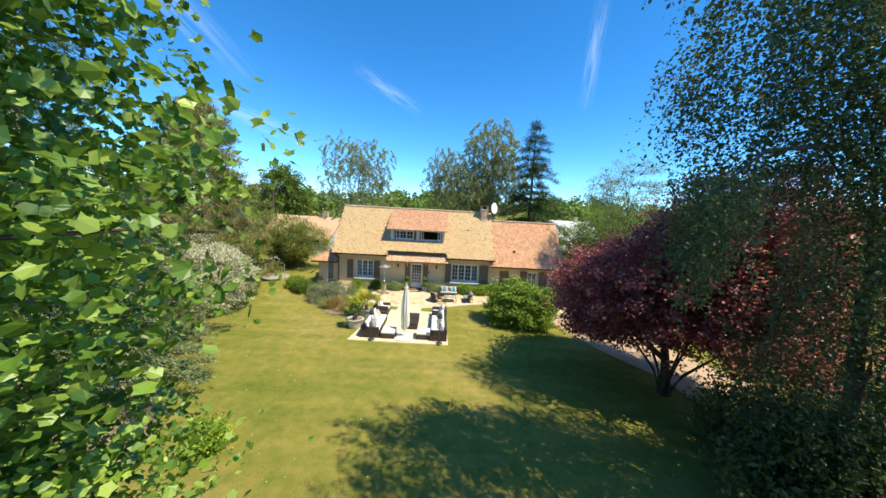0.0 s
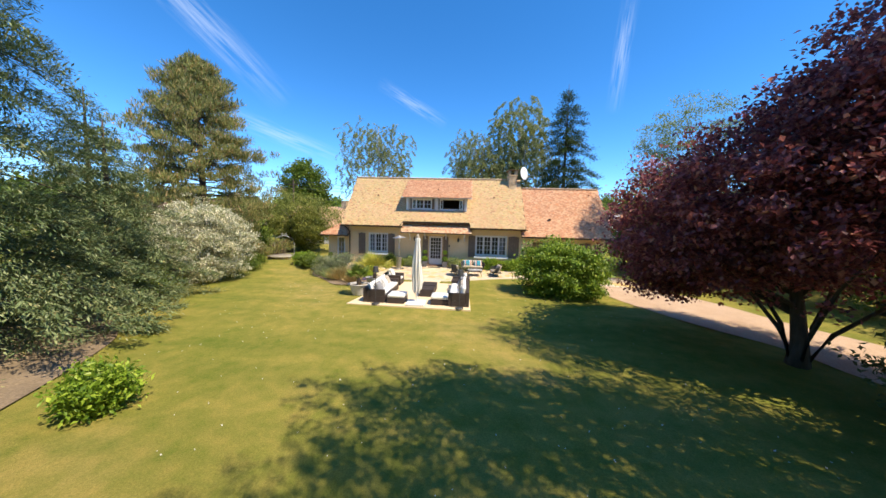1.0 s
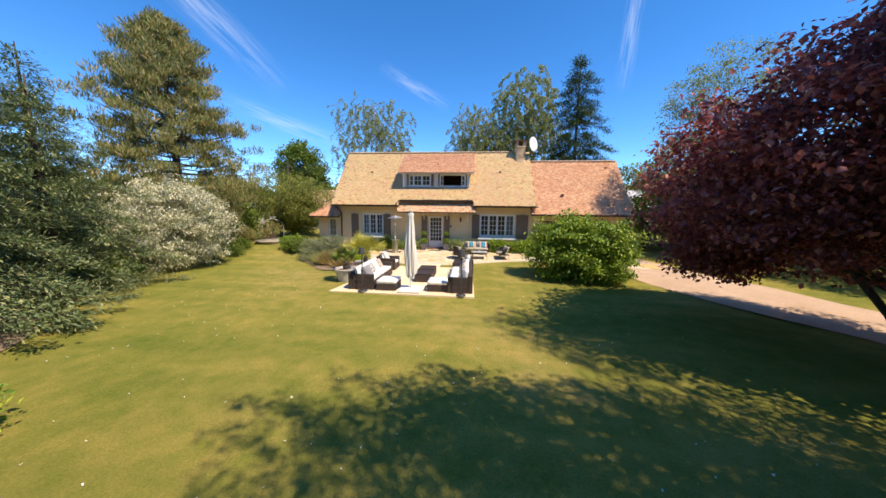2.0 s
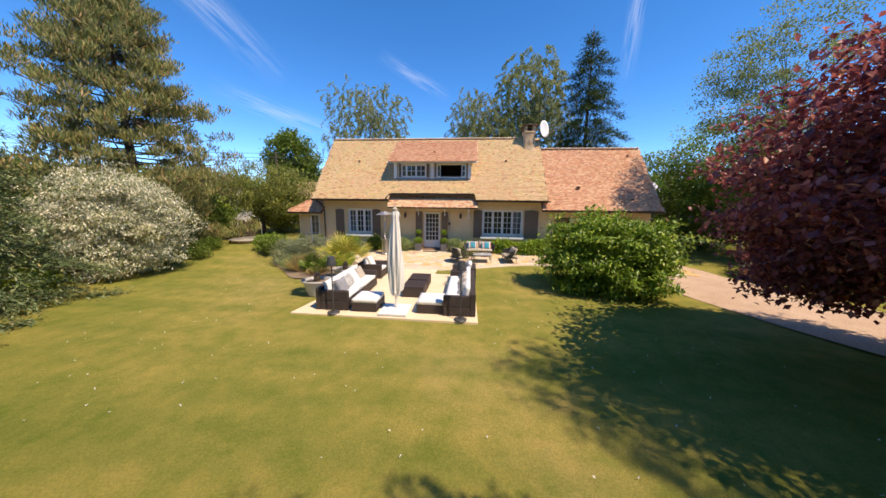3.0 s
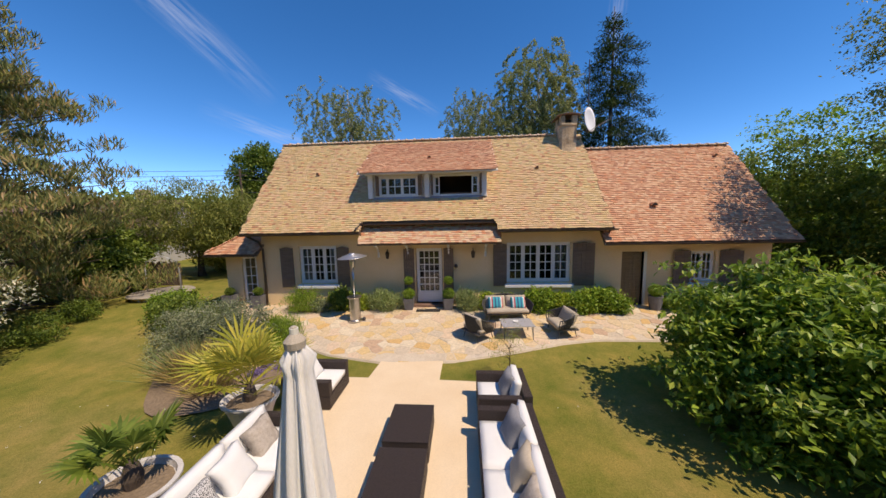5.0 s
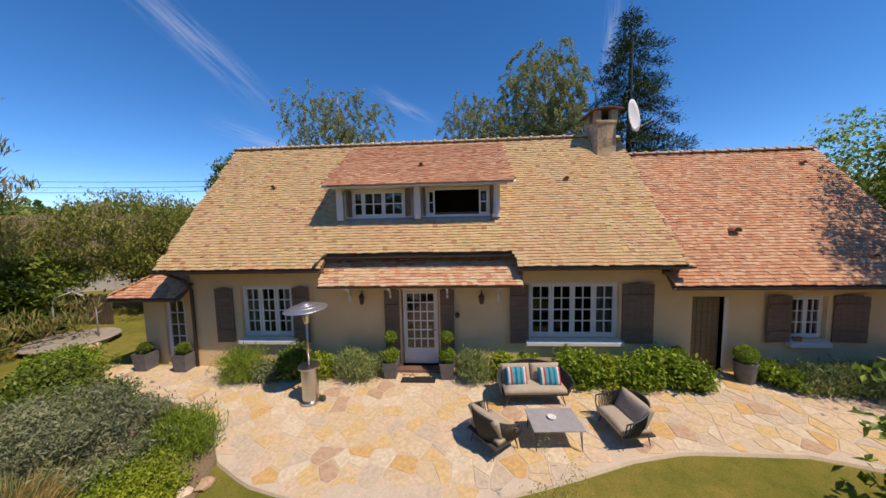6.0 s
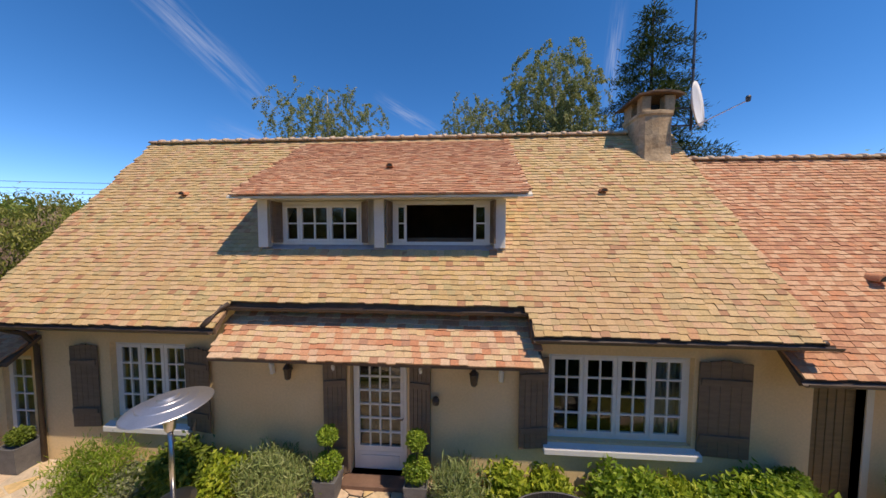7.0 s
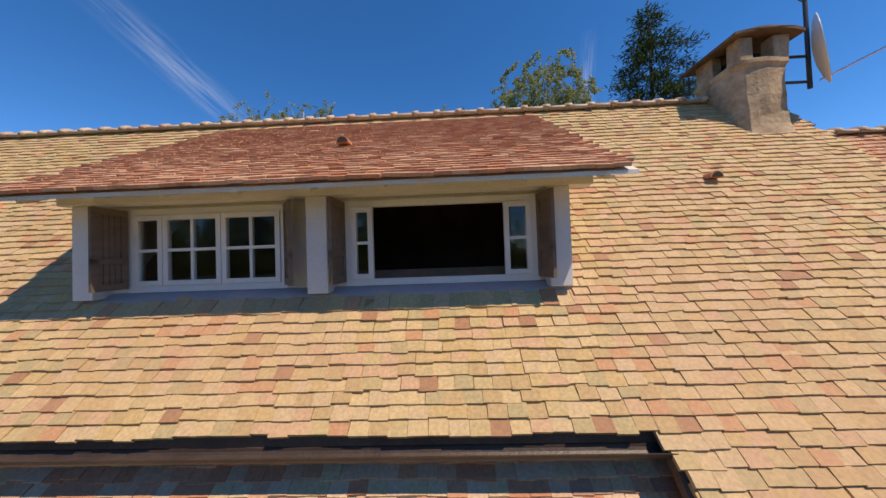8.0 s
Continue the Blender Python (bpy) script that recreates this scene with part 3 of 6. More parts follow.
ROOF_bm = bmesh.new()
slope_deck(ROOF_bm, XL, NX0, EY, EZ, RY, RZ)
slope_deck(ROOF_bm, NX0, -4.72, NY, EZ + SL * (NY - EY), RY, RZ)
slope_deck(ROOF_bm, -4.72, -0.45, NY, EZ + SL * (NY - EY), 23.74, EZ + SL * (23.74 - EY))
slope_deck(ROOF_bm, -0.45, NX1, NY, EZ + SL * (NY - EY), RY, RZ)
slope_deck(ROOF_bm, NX1, XR, EY, EZ, RY, RZ)
slope_deck(ROOF_bm, XL, XR, 2 * RY - EY, EZ, RY, RZ)
ROOF = part("roof", ROOF_bm, M_DECK, HOUSE, "steep roof of straw-coloured flat clay tiles")
bm = bmesh.new()
ARZ = AZ + SL * (ARY - EY)
slope_deck(bm, AX0, AX1, EY, AZ, ARY, ARZ)
slope_deck(bm, XR, AX1, 2 * ARY - EY, AZ, ARY, ARZ)
ANNEX_ROOF = part("annex_roof", bm, M_DECK, HOUSE, "lower roof of weathered rose clay tiles")


def tile_places(origin, u, v, u_len, v_len, keep, g, gauge=0.0922, wide=0.132):
    """Frames for rows of flat tiles that lap up a slope."""
    u, v = Vector(u).normalized(), Vector(v).normalized()
    nrm = u.cross(v)
    out = []
    for r in range(int(v_len / gauge) + 1):
        shift = g.uniform(0, 1)
        for c in range(-1, int(u_len / wide) + 2):
            a = (c + shift) * wide + g.normal() * 0.003
            b = r * gauge + g.normal() * 0.006 + 0.012 * noise.noise(Vector((a * 0.9, r * 0.31, u_len)))
            if a < wide * 0.3 or a > u_len - wide * 0.3 or not keep(a, b):
                continue
            o = Vector(origin) + u * a + v * b + nrm * (0.042 + g.uniform(0, 0.008))
            tilt = -0.17 + g.normal() * 0.028
            yaw = g.normal() * 0.012
            vv = (v + nrm * tilt + u * yaw).normalized()
            uu = (u - v * yaw + nrm * g.normal() * 0.014).normalized()
            out.append(Matrix((uu, vv, uu.cross(vv))).transposed().to_4x4())
            out[-1].translation = o
    return out


TW, TL, TH = 0.1318, 0.22, 0.029
TILE_V = [(-TW / 2, 0, 0), (TW / 2, 0, 0), (TW / 2, TL, 0), (-TW / 2, TL, 0), (-TW / 2, 0, -TH), (TW / 2, 0, -TH), (TW / 2, TL, -TH), (-TW / 2, TL, -TH)]
TILE_F = [(0, 1, 2, 3), (4, 5, 1, 0), (5, 6, 2, 1), (7, 4, 0, 3)]


def tiles_joined(name, mats, material, parent):
    base = np.array(TILE_V)
    a = np.array([[list(r) for r in m] for m in mats])
    v = np.einsum("nij,kj->nki", a[:, :3, :3], base) + a[:, None, :3, 3]
    f = (np.arange(len(mats))[:, None, None] * 8 + np.array(TILE_F)[None]).reshape(-1, 4)
    return raw(name, v.reshape(-1, 3).tolist(), f.tolist(), material, parent, kind="stuff")


gt = np.random.default_rng(21)
UP = Vector((0, RY - EY, RZ - EZ)).normalized()
SLEN = math.hypot(RY - EY, RZ - EZ)
NV = (NY - EY) / UP.y


def on_main(a, b):
    x = XL + a
    if NX0 < x < NX1 and b < NV - 0.04:
        return False
    y, z = EY + UP.y * b, EZ + UP.z * b
    return not (-4.84 < x < -0.34 and 23.49 < y < 25.3)


main_tiles = tile_places((XL, EY - 0.02, EZ), (1, 0, 0), UP, XR - XL, SLEN - 0.05, on_main, gt)
tiles_near = [m for m in main_tiles if -4.2 < m.translation.x < 0.6 and NY - 0.05 < m.translation.y < 23.40][:300]
near_ids = {id(m) for m in tiles_near}
tiles_joined("tiling", [m for m in main_tiles if id(m) not in near_ids], M_TILE, ROOF)
annex_up = Vector((0, ARY - EY, ARZ - AZ)).normalized()
tiles_joined("tiling", tile_places((AX0, EY - 0.02, AZ), (1, 0, 0), annex_up, AX1 - AX0, (ARZ - AZ) / annex_up.z - 0.05, lambda a, b: True, gt), M_ROSE, ANNEX_ROOF)


def ridge_caps(parent, x0, x1, y, z, material):
    n = int((x1 - x0) / 0.36)
    me = None
    for i in range(n):
        if me is None:
            bm = bmesh.new()
            for k, (xa, xb, r) in enumerate(((0, 0.36, 0.10), (0.30, 0.39, 0.135))):
                ring = [(r * math.cos(math.pi * j / 8), r * 0.75 * math.sin(math.pi * j / 8)) for j in range(9)]
                prism(bm, ring, "x", xa, xb)
            me = finish(bm, "ridge_tile", material, True)
        ob = new("ridge_tile", me)
        ob.parent = parent
        ob.location = (x0 + i * 0.36, y, z + 0.01 * noise.noise(Vector((i, 0, 0))))


M_RIDGE = pieces_mat("ridge_tiles", [(0.0, (0.62, 0.47, 0.32)), (0.4, (0.70, 0.54, 0.38)), (0.7, (0.58, 0.40, 0.28))], "object")
ridge_caps(ROOF, XL, XR, RY, RZ + 0.055, M_RIDGE)
ridge_caps(ANNEX_ROOF, XR + 0.05, AX1, ARY, ARZ + 0.055, M_RIDGE)

# dormer
DX0, DX1, DFY, DFZ = -5.12, 0.03, 23.08, 5.04
DS = 0.612
DRY = RY - 0.10
DRZ = DFZ + DS * (DRY - DFY)
bm = bmesh.new()
slope_deck(bm, DX0, DX1, DFY, DFZ, DRY, DRZ, 0.035)
DORMER = part("dormer_roof", bm, M_CREAM, HOUSE, "shallow dormer roof of weathered rose tiles")
dup = Vector((0, 1, DS)).normalized()
tiles_joined("tiling", tile_places((DX0, DFY - 0.02, DFZ), (1, 0, 0), dup, DX1 - DX0, (DRY - DFY) / dup.y, lambda a, b: True, gt, 0.075), M_ROSE, DORMER)
for x0, x1 in ((-4.80, -4.66), (-0.52, -0.38)):
    bm = bmesh.new()
    prism(bm, [(23.72, EZ + SL * (23.72 - EY) - 0.1), (23.72, DFZ + DS * (23.72 - DFY) - 0.06), (25.6, DFZ + DS * (25.6 - DFY) - 0.08), (25.6, EZ + SL * (25.6 - EY) - 0.1)], "x", x0, x1)
    part("dormer_cheek", bm, M_CREAM, HOUSE)
bm = bmesh.new()
WIN_Y = 23.58
wall_with_holes(bm, -4.66, -0.52, 4.12, 5.36, WIN_Y + 0.02, WIN_Y + 0.16, [(-4.45, -2.91, 4.20, 4.99), (-2.36, -0.58, 4.20, 4.99)])
part("dormer_front", bm, M_CREAM, HOUSE, "cream painted dormer front")
bm = bmesh.new()
prism(bm, [(23.515, 4.0), (23.515, 4.135), (23.535, 4.155), (WIN_Y + 0.02, 4.20), (WIN_Y + 0.02, 4.0)], "x", -4.86, -0.32)
part("dormer_sill", bm, M_ZINC, HOUSE, "dull zinc sill sheet")
for x in (-4.83, -2.66, -0.53):
    bm = bmesh.new()
    box(bm, x, x + 0.19, 23.44, 23.62, 4.155, 5.02)
    part("dormer_post", bm, M_WHITE, HOUSE, bevel=0.008)
bm = bmesh.new()
box(bm, -4.95, -0.14, 23.42, 23.58, 5.022, 5.16)
part("dormer_beam", bm, M_CREAM, HOUSE, "cream painted beam", bevel=0.006)
for i in range(9):
    bm = bmesh.new()
    x = DX0 + 0.1 + i * (DX1 - DX0 - 0.28) / 8
    prism(bm, [(DFY + 0.14, DFZ - 0.03), (DFY + 0.14, DFZ + 0.03), (WIN_Y, DFZ - 0.04 + DS * (WIN_Y - DFY - 0.05)), (WIN_Y, DFZ - 0.15 + DS * (WIN_Y - DFY - 0.05))], "x", x, x + 0.08)
    part("rafter_end", bm, M_CREAM, HOUSE)
# Deep brown colour stands in for the unlit loft behind the open sash.
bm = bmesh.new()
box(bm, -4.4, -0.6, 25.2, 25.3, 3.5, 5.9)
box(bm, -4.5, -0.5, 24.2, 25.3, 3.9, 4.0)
part("loft_lining", bm, plain("unlit_loft_brown", (0.075, 0.036, 0.026), (0.12, 0.06, 0.042), 3, 0.9), HOUSE)


def casement(parent, name, x0, x1, z0, z1, y, sashes, cols, rows, depth=0.06, frame_w=0.06, sash_w=0.045, label="", material=None, skip=()):
    """A window: outer frame, sashes with glazing bars, one pane to each sash."""
    material = material or M_WHITE
    w = part(name, (bm := bmesh.new(), box(bm, x0, x1, y, y + depth, z0, z0 + frame_w), box(bm, x0, x1, y, y + depth, z1 - frame_w, z1),
                    box(bm, x0, x0 + frame_w, y, y + depth, z0 + frame_w, z1 - frame_w), box(bm, x1 - frame_w, x1, y, y + depth, z0 + frame_w, z1 - frame_w))[0],
             material, parent, label)
    a, b = x0 + frame_w, x1 - frame_w
    total = sum(sashes)
    for i, s in enumerate(sashes):
        c = a + (b - a) * sum(sashes[:i]) / total
        d = c + (b - a) * s / total
        if i in skip:
            continue
        bm = bmesh.new()
        u0, u1, v0, v1 = c + 0.004, d - 0.004, z0 + frame_w + 0.003, z1 - frame_w - 0.003
        ya, yb = y - 0.012, y + depth * 0.6
        box(bm, u0, u1, ya, yb, v0, v0 + sash_w)
        box(bm, u0, u1, ya, yb, v1 - sash_w, v1)
        box(bm, u0, u0 + sash_w, ya, yb, v0 + sash_w, v1 - sash_w)
        box(bm, u1 - sash_w, u1, ya, yb, v0 + sash_w, v1 - sash_w)
        nc = cols if s >= 0.7 else 1
        for k in range(1, nc):
            q = u0 + sash_w + (u1 - u0 - 2 * sash_w) * k / nc
            box(bm, q - 0.014, q + 0.014, ya + 0.006, yb - 0.006, v0 + sash_w, v1 - sash_w)
        for k in range(1, rows):
            q = v0 + sash_w + (v1 - v0 - 2 * sash_w) * k / rows
            box(bm, u0 + sash_w, u1 - sash_w, ya + 0.004, yb - 0.004, q - 0.014, q + 0.014)
        part("sash", bm, material, w)
        bm = bmesh.new()
        box(bm, u0 + sash_w - 0.005, u1 - sash_w + 0.005, y + 0.010, y + 0.014, v0 + sash_w - 0.005, v1 - sash_w + 0.005)
        part("pane", bm, M_GLASS, w).visible_shadow = False
    return w


casement(HOUSE, "window", *W_L, FY + 0.10, [1, 1, 1], 2, 4, sash_w=0.062, label="white three-light casement window")
casement(HOUSE, "window", *W_R, FY + 0.10, [1, 1, 1, 1], 2, 4, sash_w=0.062, label="white four-light casement window")
casement(HOUSE, "window", *W_A, FY + 0.10, [1, 1], 2, 3, label="small white casement window")
casement(HOUSE, "dormer_window", -4.45, -2.91, 4.20, 4.99, WIN_Y, [0.5, 1, 1], 2, 2, label="white dormer window, closed")
casement(HOUSE, "dormer_window", -2.36, -0.58, 4.20, 4.99, WIN_Y, [0.34, 2, 0.42], 2, 2, skip=(1,), label="white dormer window, middle sash open")
for x0, x1 in ((W_L[0] - 0.08, W_L[1] + 0.08), (W_R[0] - 0.08, W_R[1] + 0.10), (W_A[0] - 0.06, W_A[1] + 0.06)):
    bm = bmesh.new()
    prism(bm, [(FY - 0.12, 0.74), (FY + 0.10, 0.74), (FY + 0.10, 0.917), (FY - 0.10, 0.85), (FY - 0.12, 0.835)], "x", x0, x1)
    part("window_sill", bm, M_WHITE, HOUSE, "pale painted sill", bevel=0.008)
for x0, x1 in ((W_L[0] + 0.05, W_L[0] + 0.42), (W_L[1] - 0.35, W_L[1] - 0.05), (W_R[1] - 0.5, W_R[1] - 0.05)):
    bm = bmesh.new()
    n = 24
    a = [bm.verts.new((x0 + (x1 - x0) * i / n, FY + 0.24 + 0.02 * math.sin(i * 1.5), 0.9)) for i in range(n + 1)]
    b = [bm.verts.new((v.co.x, v.co.y, 2.28)) for v in a]
    for i in range(n):
        bm.faces.new((a[i], a[i + 1], b[i + 1], b[i]))
    tagged(part("curtain", bm, M_CURTAIN, None, smooth=True), "grey gathered curtain behind the window glass", "curtain")


def shutter(x0, x1, z0, z1, hinge_left, swing=0.0, name="shutter", y=FY - 0.005, arched=True, slats=False):
    """A board shutter with two ledges, folded back towards the wall."""
    w = x1 - x0
    ob = new(name)
    ob.parent = HOUSE
    ob.matrix_basis = pose(x0 if hinge_left else x1, y, 0, 0, 0, -swing if hinge_left else swing)
    s = 1 if hinge_left else -1
    n = 5
    for i in range(n):
        bm = bmesh.new()
        a, b = s * w * i / n, s * w * (i + 1) / n
        box(bm, min(a, b) + 0.002, max(a, b) - 0.002, -0.035, -0.008, z0, z1 - (0.05 * abs((i + 0.5) / n - 0.5) * 2 if arched else 0))
        part("board", bm, M_SHUTTER, ob, bevel=0.003)
    for z in (z0 + 0.20 * (z1 - z0), z0 + 0.78 * (z1 - z0)):
        bm = bmesh.new()
        box(bm, min(0, s * w) + 0.02, max(0, s * w) - 0.02, -0.06, -0.036, z - 0.05, z + 0.05)
        part("ledge", bm, M_SHUTTER, ob, bevel=0.004)
    return ob


shutter(-8.34, -7.84, 0.78, 2.36, False, 5)
shutter(-6.10, -5.58, 0.80, 2.36, True, 8)
shutter(-0.14, 0.36, 0.80, 2.40, False, 8)
shutter(2.74, 3.50, 0.80, 2.40, True, 4)
shutter(6.20, 6.82, 0.86, 2.06, False, 6)
shutter(7.80, 8.52, 0.86, 2.06, True, 6)
shutter(-3.50, -3.10, 0.15, 2.28, False, 10)
shutter(-1.98, -1.60, 0.15, 2.28, True, 10)


def louvre(x, s, swing):
    """A small louvred dormer shutter that stands open."""
    ob = new("louvre_shutter")
    ob.parent = HOUSE
    ob.matrix_basis = pose(x, WIN_Y - 0.015, 4.24, 0, 0, swing)
    bm = bmesh.new()
    w, h = 0.27, 0.74
    for a, b, c, d in ((0, w, 0, 0.06), (0, w, h - 0.06, h), (0, w, 0.24, 0.29), (0, 0.05, 0.06, h - 0.06), (w - 0.05, w, 0.06, h - 0.06)):
        box(bm, s * a if s > 0 else -b, s * b if s > 0 else -a, -0.03, 0, c, d)
    part("stile_frame", bm, M_SHUTTER, ob)
    for i in range(4):
        bm = bmesh.new()
        q = 0.06 + (w - 0.1) * i / 4
        box(bm, s * q if s > 0 else -q - 0.035, s * q + 0.035 if s > 0 else -q, -0.022, -0.008, 0.06, h - 0.06)
        part("slat", bm, M_SHUTTER, ob)


louvre(-4.46, -1, 84)
louvre(-2.90, 1, -52)
louvre(-2.38, -1, 86)
louvre(-0.57, 1, -80)

# front door
door = casement(HOUSE, "glazed_door", D_M[0] + 0.03, D_M[1] - 0.03, 0.48, D_M[3] - 0.02, FY + 0.10, [1], 4, 6, label="white door glazed in small panes")
bm = bmesh.new()
box(bm, D_M[0] + 0.03, D_M[1] - 0.03, FY + 0.10, FY + 0.155, 0.14, 0.477)
box(bm, D_M[0] + 0.16, D_M[1] - 0.16, FY + 0.085, FY + 0.10, 0.21, 0.41)
part("lower_panel", bm, M_WHITE, door, bevel=0.006)
bm = bmesh.new()
tube(bm, [(D_M[1] - 0.09, FY + 0.08, 1.12), (D_M[1] - 0.09, FY + 0.04, 1.12), (D_M[1] - 0.20, FY + 0.04, 1.12)], [0.012] * 3, 8)
part("door_handle", bm, M_BROWN, door)
bm = bmesh.new()
box(bm, -3.16, -1.92, 22.94, FY + 0.32, -0.05, 0.12)
part("doorstep", bm, plain("worn_red_brown_step", (0.17, 0.095, 0.065), (0.27, 0.16, 0.11), 4, 0.85), HOUSE, "worn red-brown step", bevel=0.012)
# annex door of planks
bm = bmesh.new()
box(bm, D_A[0] + 0.02, D_A[1] - 0.02, FY + 0.10, FY + 0.15, 0.03, 1.98)
M_PLANK = plain("olive_brown_boards", (0.20, 0.14, 0.07), (0.28, 0.20, 0.10), 3, 0.7, stretch=(1, 1, 6))
ANNEX_DOOR = part("annex_door", bm, M_PLANK, HOUSE, "brown plank door", bevel=0.004)
for k in range(5):
    bm = bmesh.new()
    w = (D_A[1] - D_A[0] - 0.1) / 5
    box(bm, D_A[0] + 0.05 + k * w, D_A[0] + 0.035 + (k + 1) * w, FY + 0.086, FY + 0.099, 0.06, 1.94)
    part("board", bm, M_PLANK, ANNEX_DOOR, bevel=0.003)
bm = bmesh.new()
box(bm, D_A[1], D_A[1] + 0.10, FY - 0.02, FY + 0.16, 0.0, 2.02)
part("door_jamb", bm, M_CREAM, HOUSE)

# porch roof
PY, PZ = 22.44, 2.50
PRY, PRZ = 23.2, 3.20
bm = bmesh.new()
slope_deck(bm, -5.0, 0.09, PY, PZ, PRY, PRZ, 0.05)
PORCH = part("porch_roof", bm, M_DECK, HOUSE, "small porch roof of mixed pink and straw tiles")
pup = Vector((0, PRY - PY, PRZ - PZ)).normalized()
tiles_joined("tiling", tile_places((-5.0, PY - 0.02, PZ), (1, 0, 0), pup, 5.09, (PRZ - PZ) / pup.z, lambda a, b: True, gt), M_PORCH, PORCH)
bm = bmesh.new()
box(bm, NX0 + 0.02, NX1 - 0.02, FY - 0.02, FY + 0.02, 3.05, 3.62)
part("porch_back_board", bm, M_WOOD, HOUSE)
for x in (-4.45, -3.32, -1.78, -0.42):
    bm = bmesh.new()
    pts = [(x, FY - 0.02, 1.92)] + [(x, FY - 0.02 - 0.55 * (1 - math.cos(a)), 1.92 + 0.50 * math.sin(a)) for a in np.linspace(0.15, 1.5, 7)]
    tube(bm, pts, [0.045] * 8, 6)
    part("porch_bracket", bm, M_WHITE, HOUSE, "cream curved timber bracket")


def gutter(x0, x1, y, z):
    bm = bmesh.new()
    ring = [(y + 0.06 * math.cos(a), z + 0.06 * math.sin(a)) for a in np.linspace(math.pi, 2 * math.pi, 9)]
    ring += [(y + 0.048 * math.cos(a), z + 0.048 * math.sin(a)) for a in np.linspace(2 * math.pi, math.pi, 9)]
    prism(bm, ring, "x", x0, x1)
    part("gutter", bm, M_BROWN, HOUSE, "brown half-round gutter")


gutter(XL, NX0 - 0.02, EY - 0.07, EZ - 0.02)
gutter(NX1 + 0.02, XR + 0.1, EY - 0.07, EZ - 0.02)
gutter(NX0 - 0.02, NX1 + 0.02, NY - 0.07, EZ + SL * (NY - EY) - 0.07)
gutter(AX0, AX1, EY - 0.07, AZ - 0.02)
for x, pts in ((-9.03, [(-9.30, EY - 0.05, 2.94), (-9.06, 23.0, 2.58), (-9.03, FY - 0.06, 2.3), (-9.03, FY - 0.06, 0.02)]),
               (3.9, [(3.80, EY - 0.05, 2.95), (3.84, 22.84, 2.82), (3.9, 23.0, 2.72)]),
               (-4.9, [(NX0 + 0.04, NY - 0.07, 3.26), (NX0 - 0.02, NY - 0.16, 3.20), (NX0 - 0.11, EY - 0.01, 3.06), (NX0 - 0.17, EY - 0.06, 2.96)])):
    bm = bmesh.new()
    tube(bm, pts, [0.042] * len(pts), 10)
    part("downpipe", bm, M_BROWN, HOUSE, "brown round downpipe", smooth=True)

# side lean-to
bm = bmesh.new()
wall_with_holes(bm, -10.75, -9.1, -0.1, 2.2, 23.32, 23.56, [(-10.10, -9.46, 0.05, 2.02)])
box(bm, -10.75, -10.55, 23.56, 26.5, -0.1, 2.2)
part("lean_to_wall", bm, M_RENDER, HOUSE)
casement(HOUSE, "lean_to_door", -10.10, -9.46, 0.05, 2.02, 23.40, [1], 2, 5, label="narrow glazed white door")
bm = bmesh.new()
a, b, c, d, e = [bm.verts.new(p) for p in ((-11.15, 22.75, 2.14), (-9.0, 22.75, 2.14), (-9.0, 23.75, 2.92), (-10.0, 23.75, 2.92), (-11.15, 27.0, 2.14))]
f = bm.verts.new((-10.0, 27.0, 2.92))
g0 = bm.verts.new((-9.0, 27.0, 2.92))
for q in ((a, b, c, d), (a, d, f, e), (d, c, g0, f)):
    bm.faces.new(q)
ext = bmesh.ops.extrude_face_region(bm, geom=list(bm.faces))
bmesh.ops.translate(bm, verts=[v for v in ext["geom"] if isinstance(v, bmesh.types.BMVert)], vec=(0, 0, -0.07))
LEAN = part("lean_to_roof", bm, M_DECK, HOUSE, "low hipped roof of rose tiles")
lup = Vector((0, 1.0, 0.78)).normalized()
tiles_joined("tiling", tile_places((-11.15, 22.73, 2.14), (1, 0, 0), lup, 2.1, 1.26, lambda a, b: a > b * 0.91, gt), M_ROSE, LEAN)
lup2 = Vector((1.15, 0, 0.78)).normalized()
tiles_joined("tiling", tile_places((-11.17, 27.0, 2.14), (0, -1, 0), lup2, 4.25, 1.36, lambda a, b: a < 4.25 - b * 0.72, gt), M_ROSE, LEAN)
gutter(-11.15, -9.08, 22.69, 2.12)

# chimney
def weathered(bm, amount, scale=4.0):
    """Uneven hand-laid render: corners and faces wander a little."""
    for v in bm.verts:
        q = v.co * scale
        v.co += Vector((noise.noise(q), noise.noise(q + Vector((7, 0, 0))), noise.noise(q + Vector((0, 7, 0))) * 0.6)) * amount


CX0, CX1, CY0, CY1 = 2.83, 3.50, 25.16, 25.96
bm = bmesh.new()
rings = []
for z, grow, front in ((5.55, 0.05, 0.10), (5.95, 0.045, 0.08), (6.15, 0.02, 0.03), (6.4, 0.0, 0.0), (6.75, -0.005, 0.0), (6.98, 0.0, 0.0), (7.02, 0.03, 0.03), (7.08, 0.03, 0.03), (7.11, -0.01, -0.01)):
    ring = []
    for x, y in ((CX0 - grow, CY1), (CX0 - grow, CY0 + 0.10 - front), (CX0 + 0.07 - grow, CY0 - front), ((CX0 + CX1) / 2, CY0 - front - 0.02), (CX1 - 0.07 + grow, CY0 - front), (CX1 + grow, CY0 + 0.10 - front), (CX1 + grow, CY1)):
        ring.append(bm.verts.new((x, y, z)))
    rings.append(ring)
for a, b in zip(rings, rings[1:]):
    for k in range(7):
        bm.faces.new((a[k], a[(k + 1) % 7], b[(k + 1) % 7], b[k]))
bm.faces.new(rings[-1])
bmesh.ops.subdivide_edges(bm, edges=list(bm.edges), cuts=1, use_grid_fill=True)
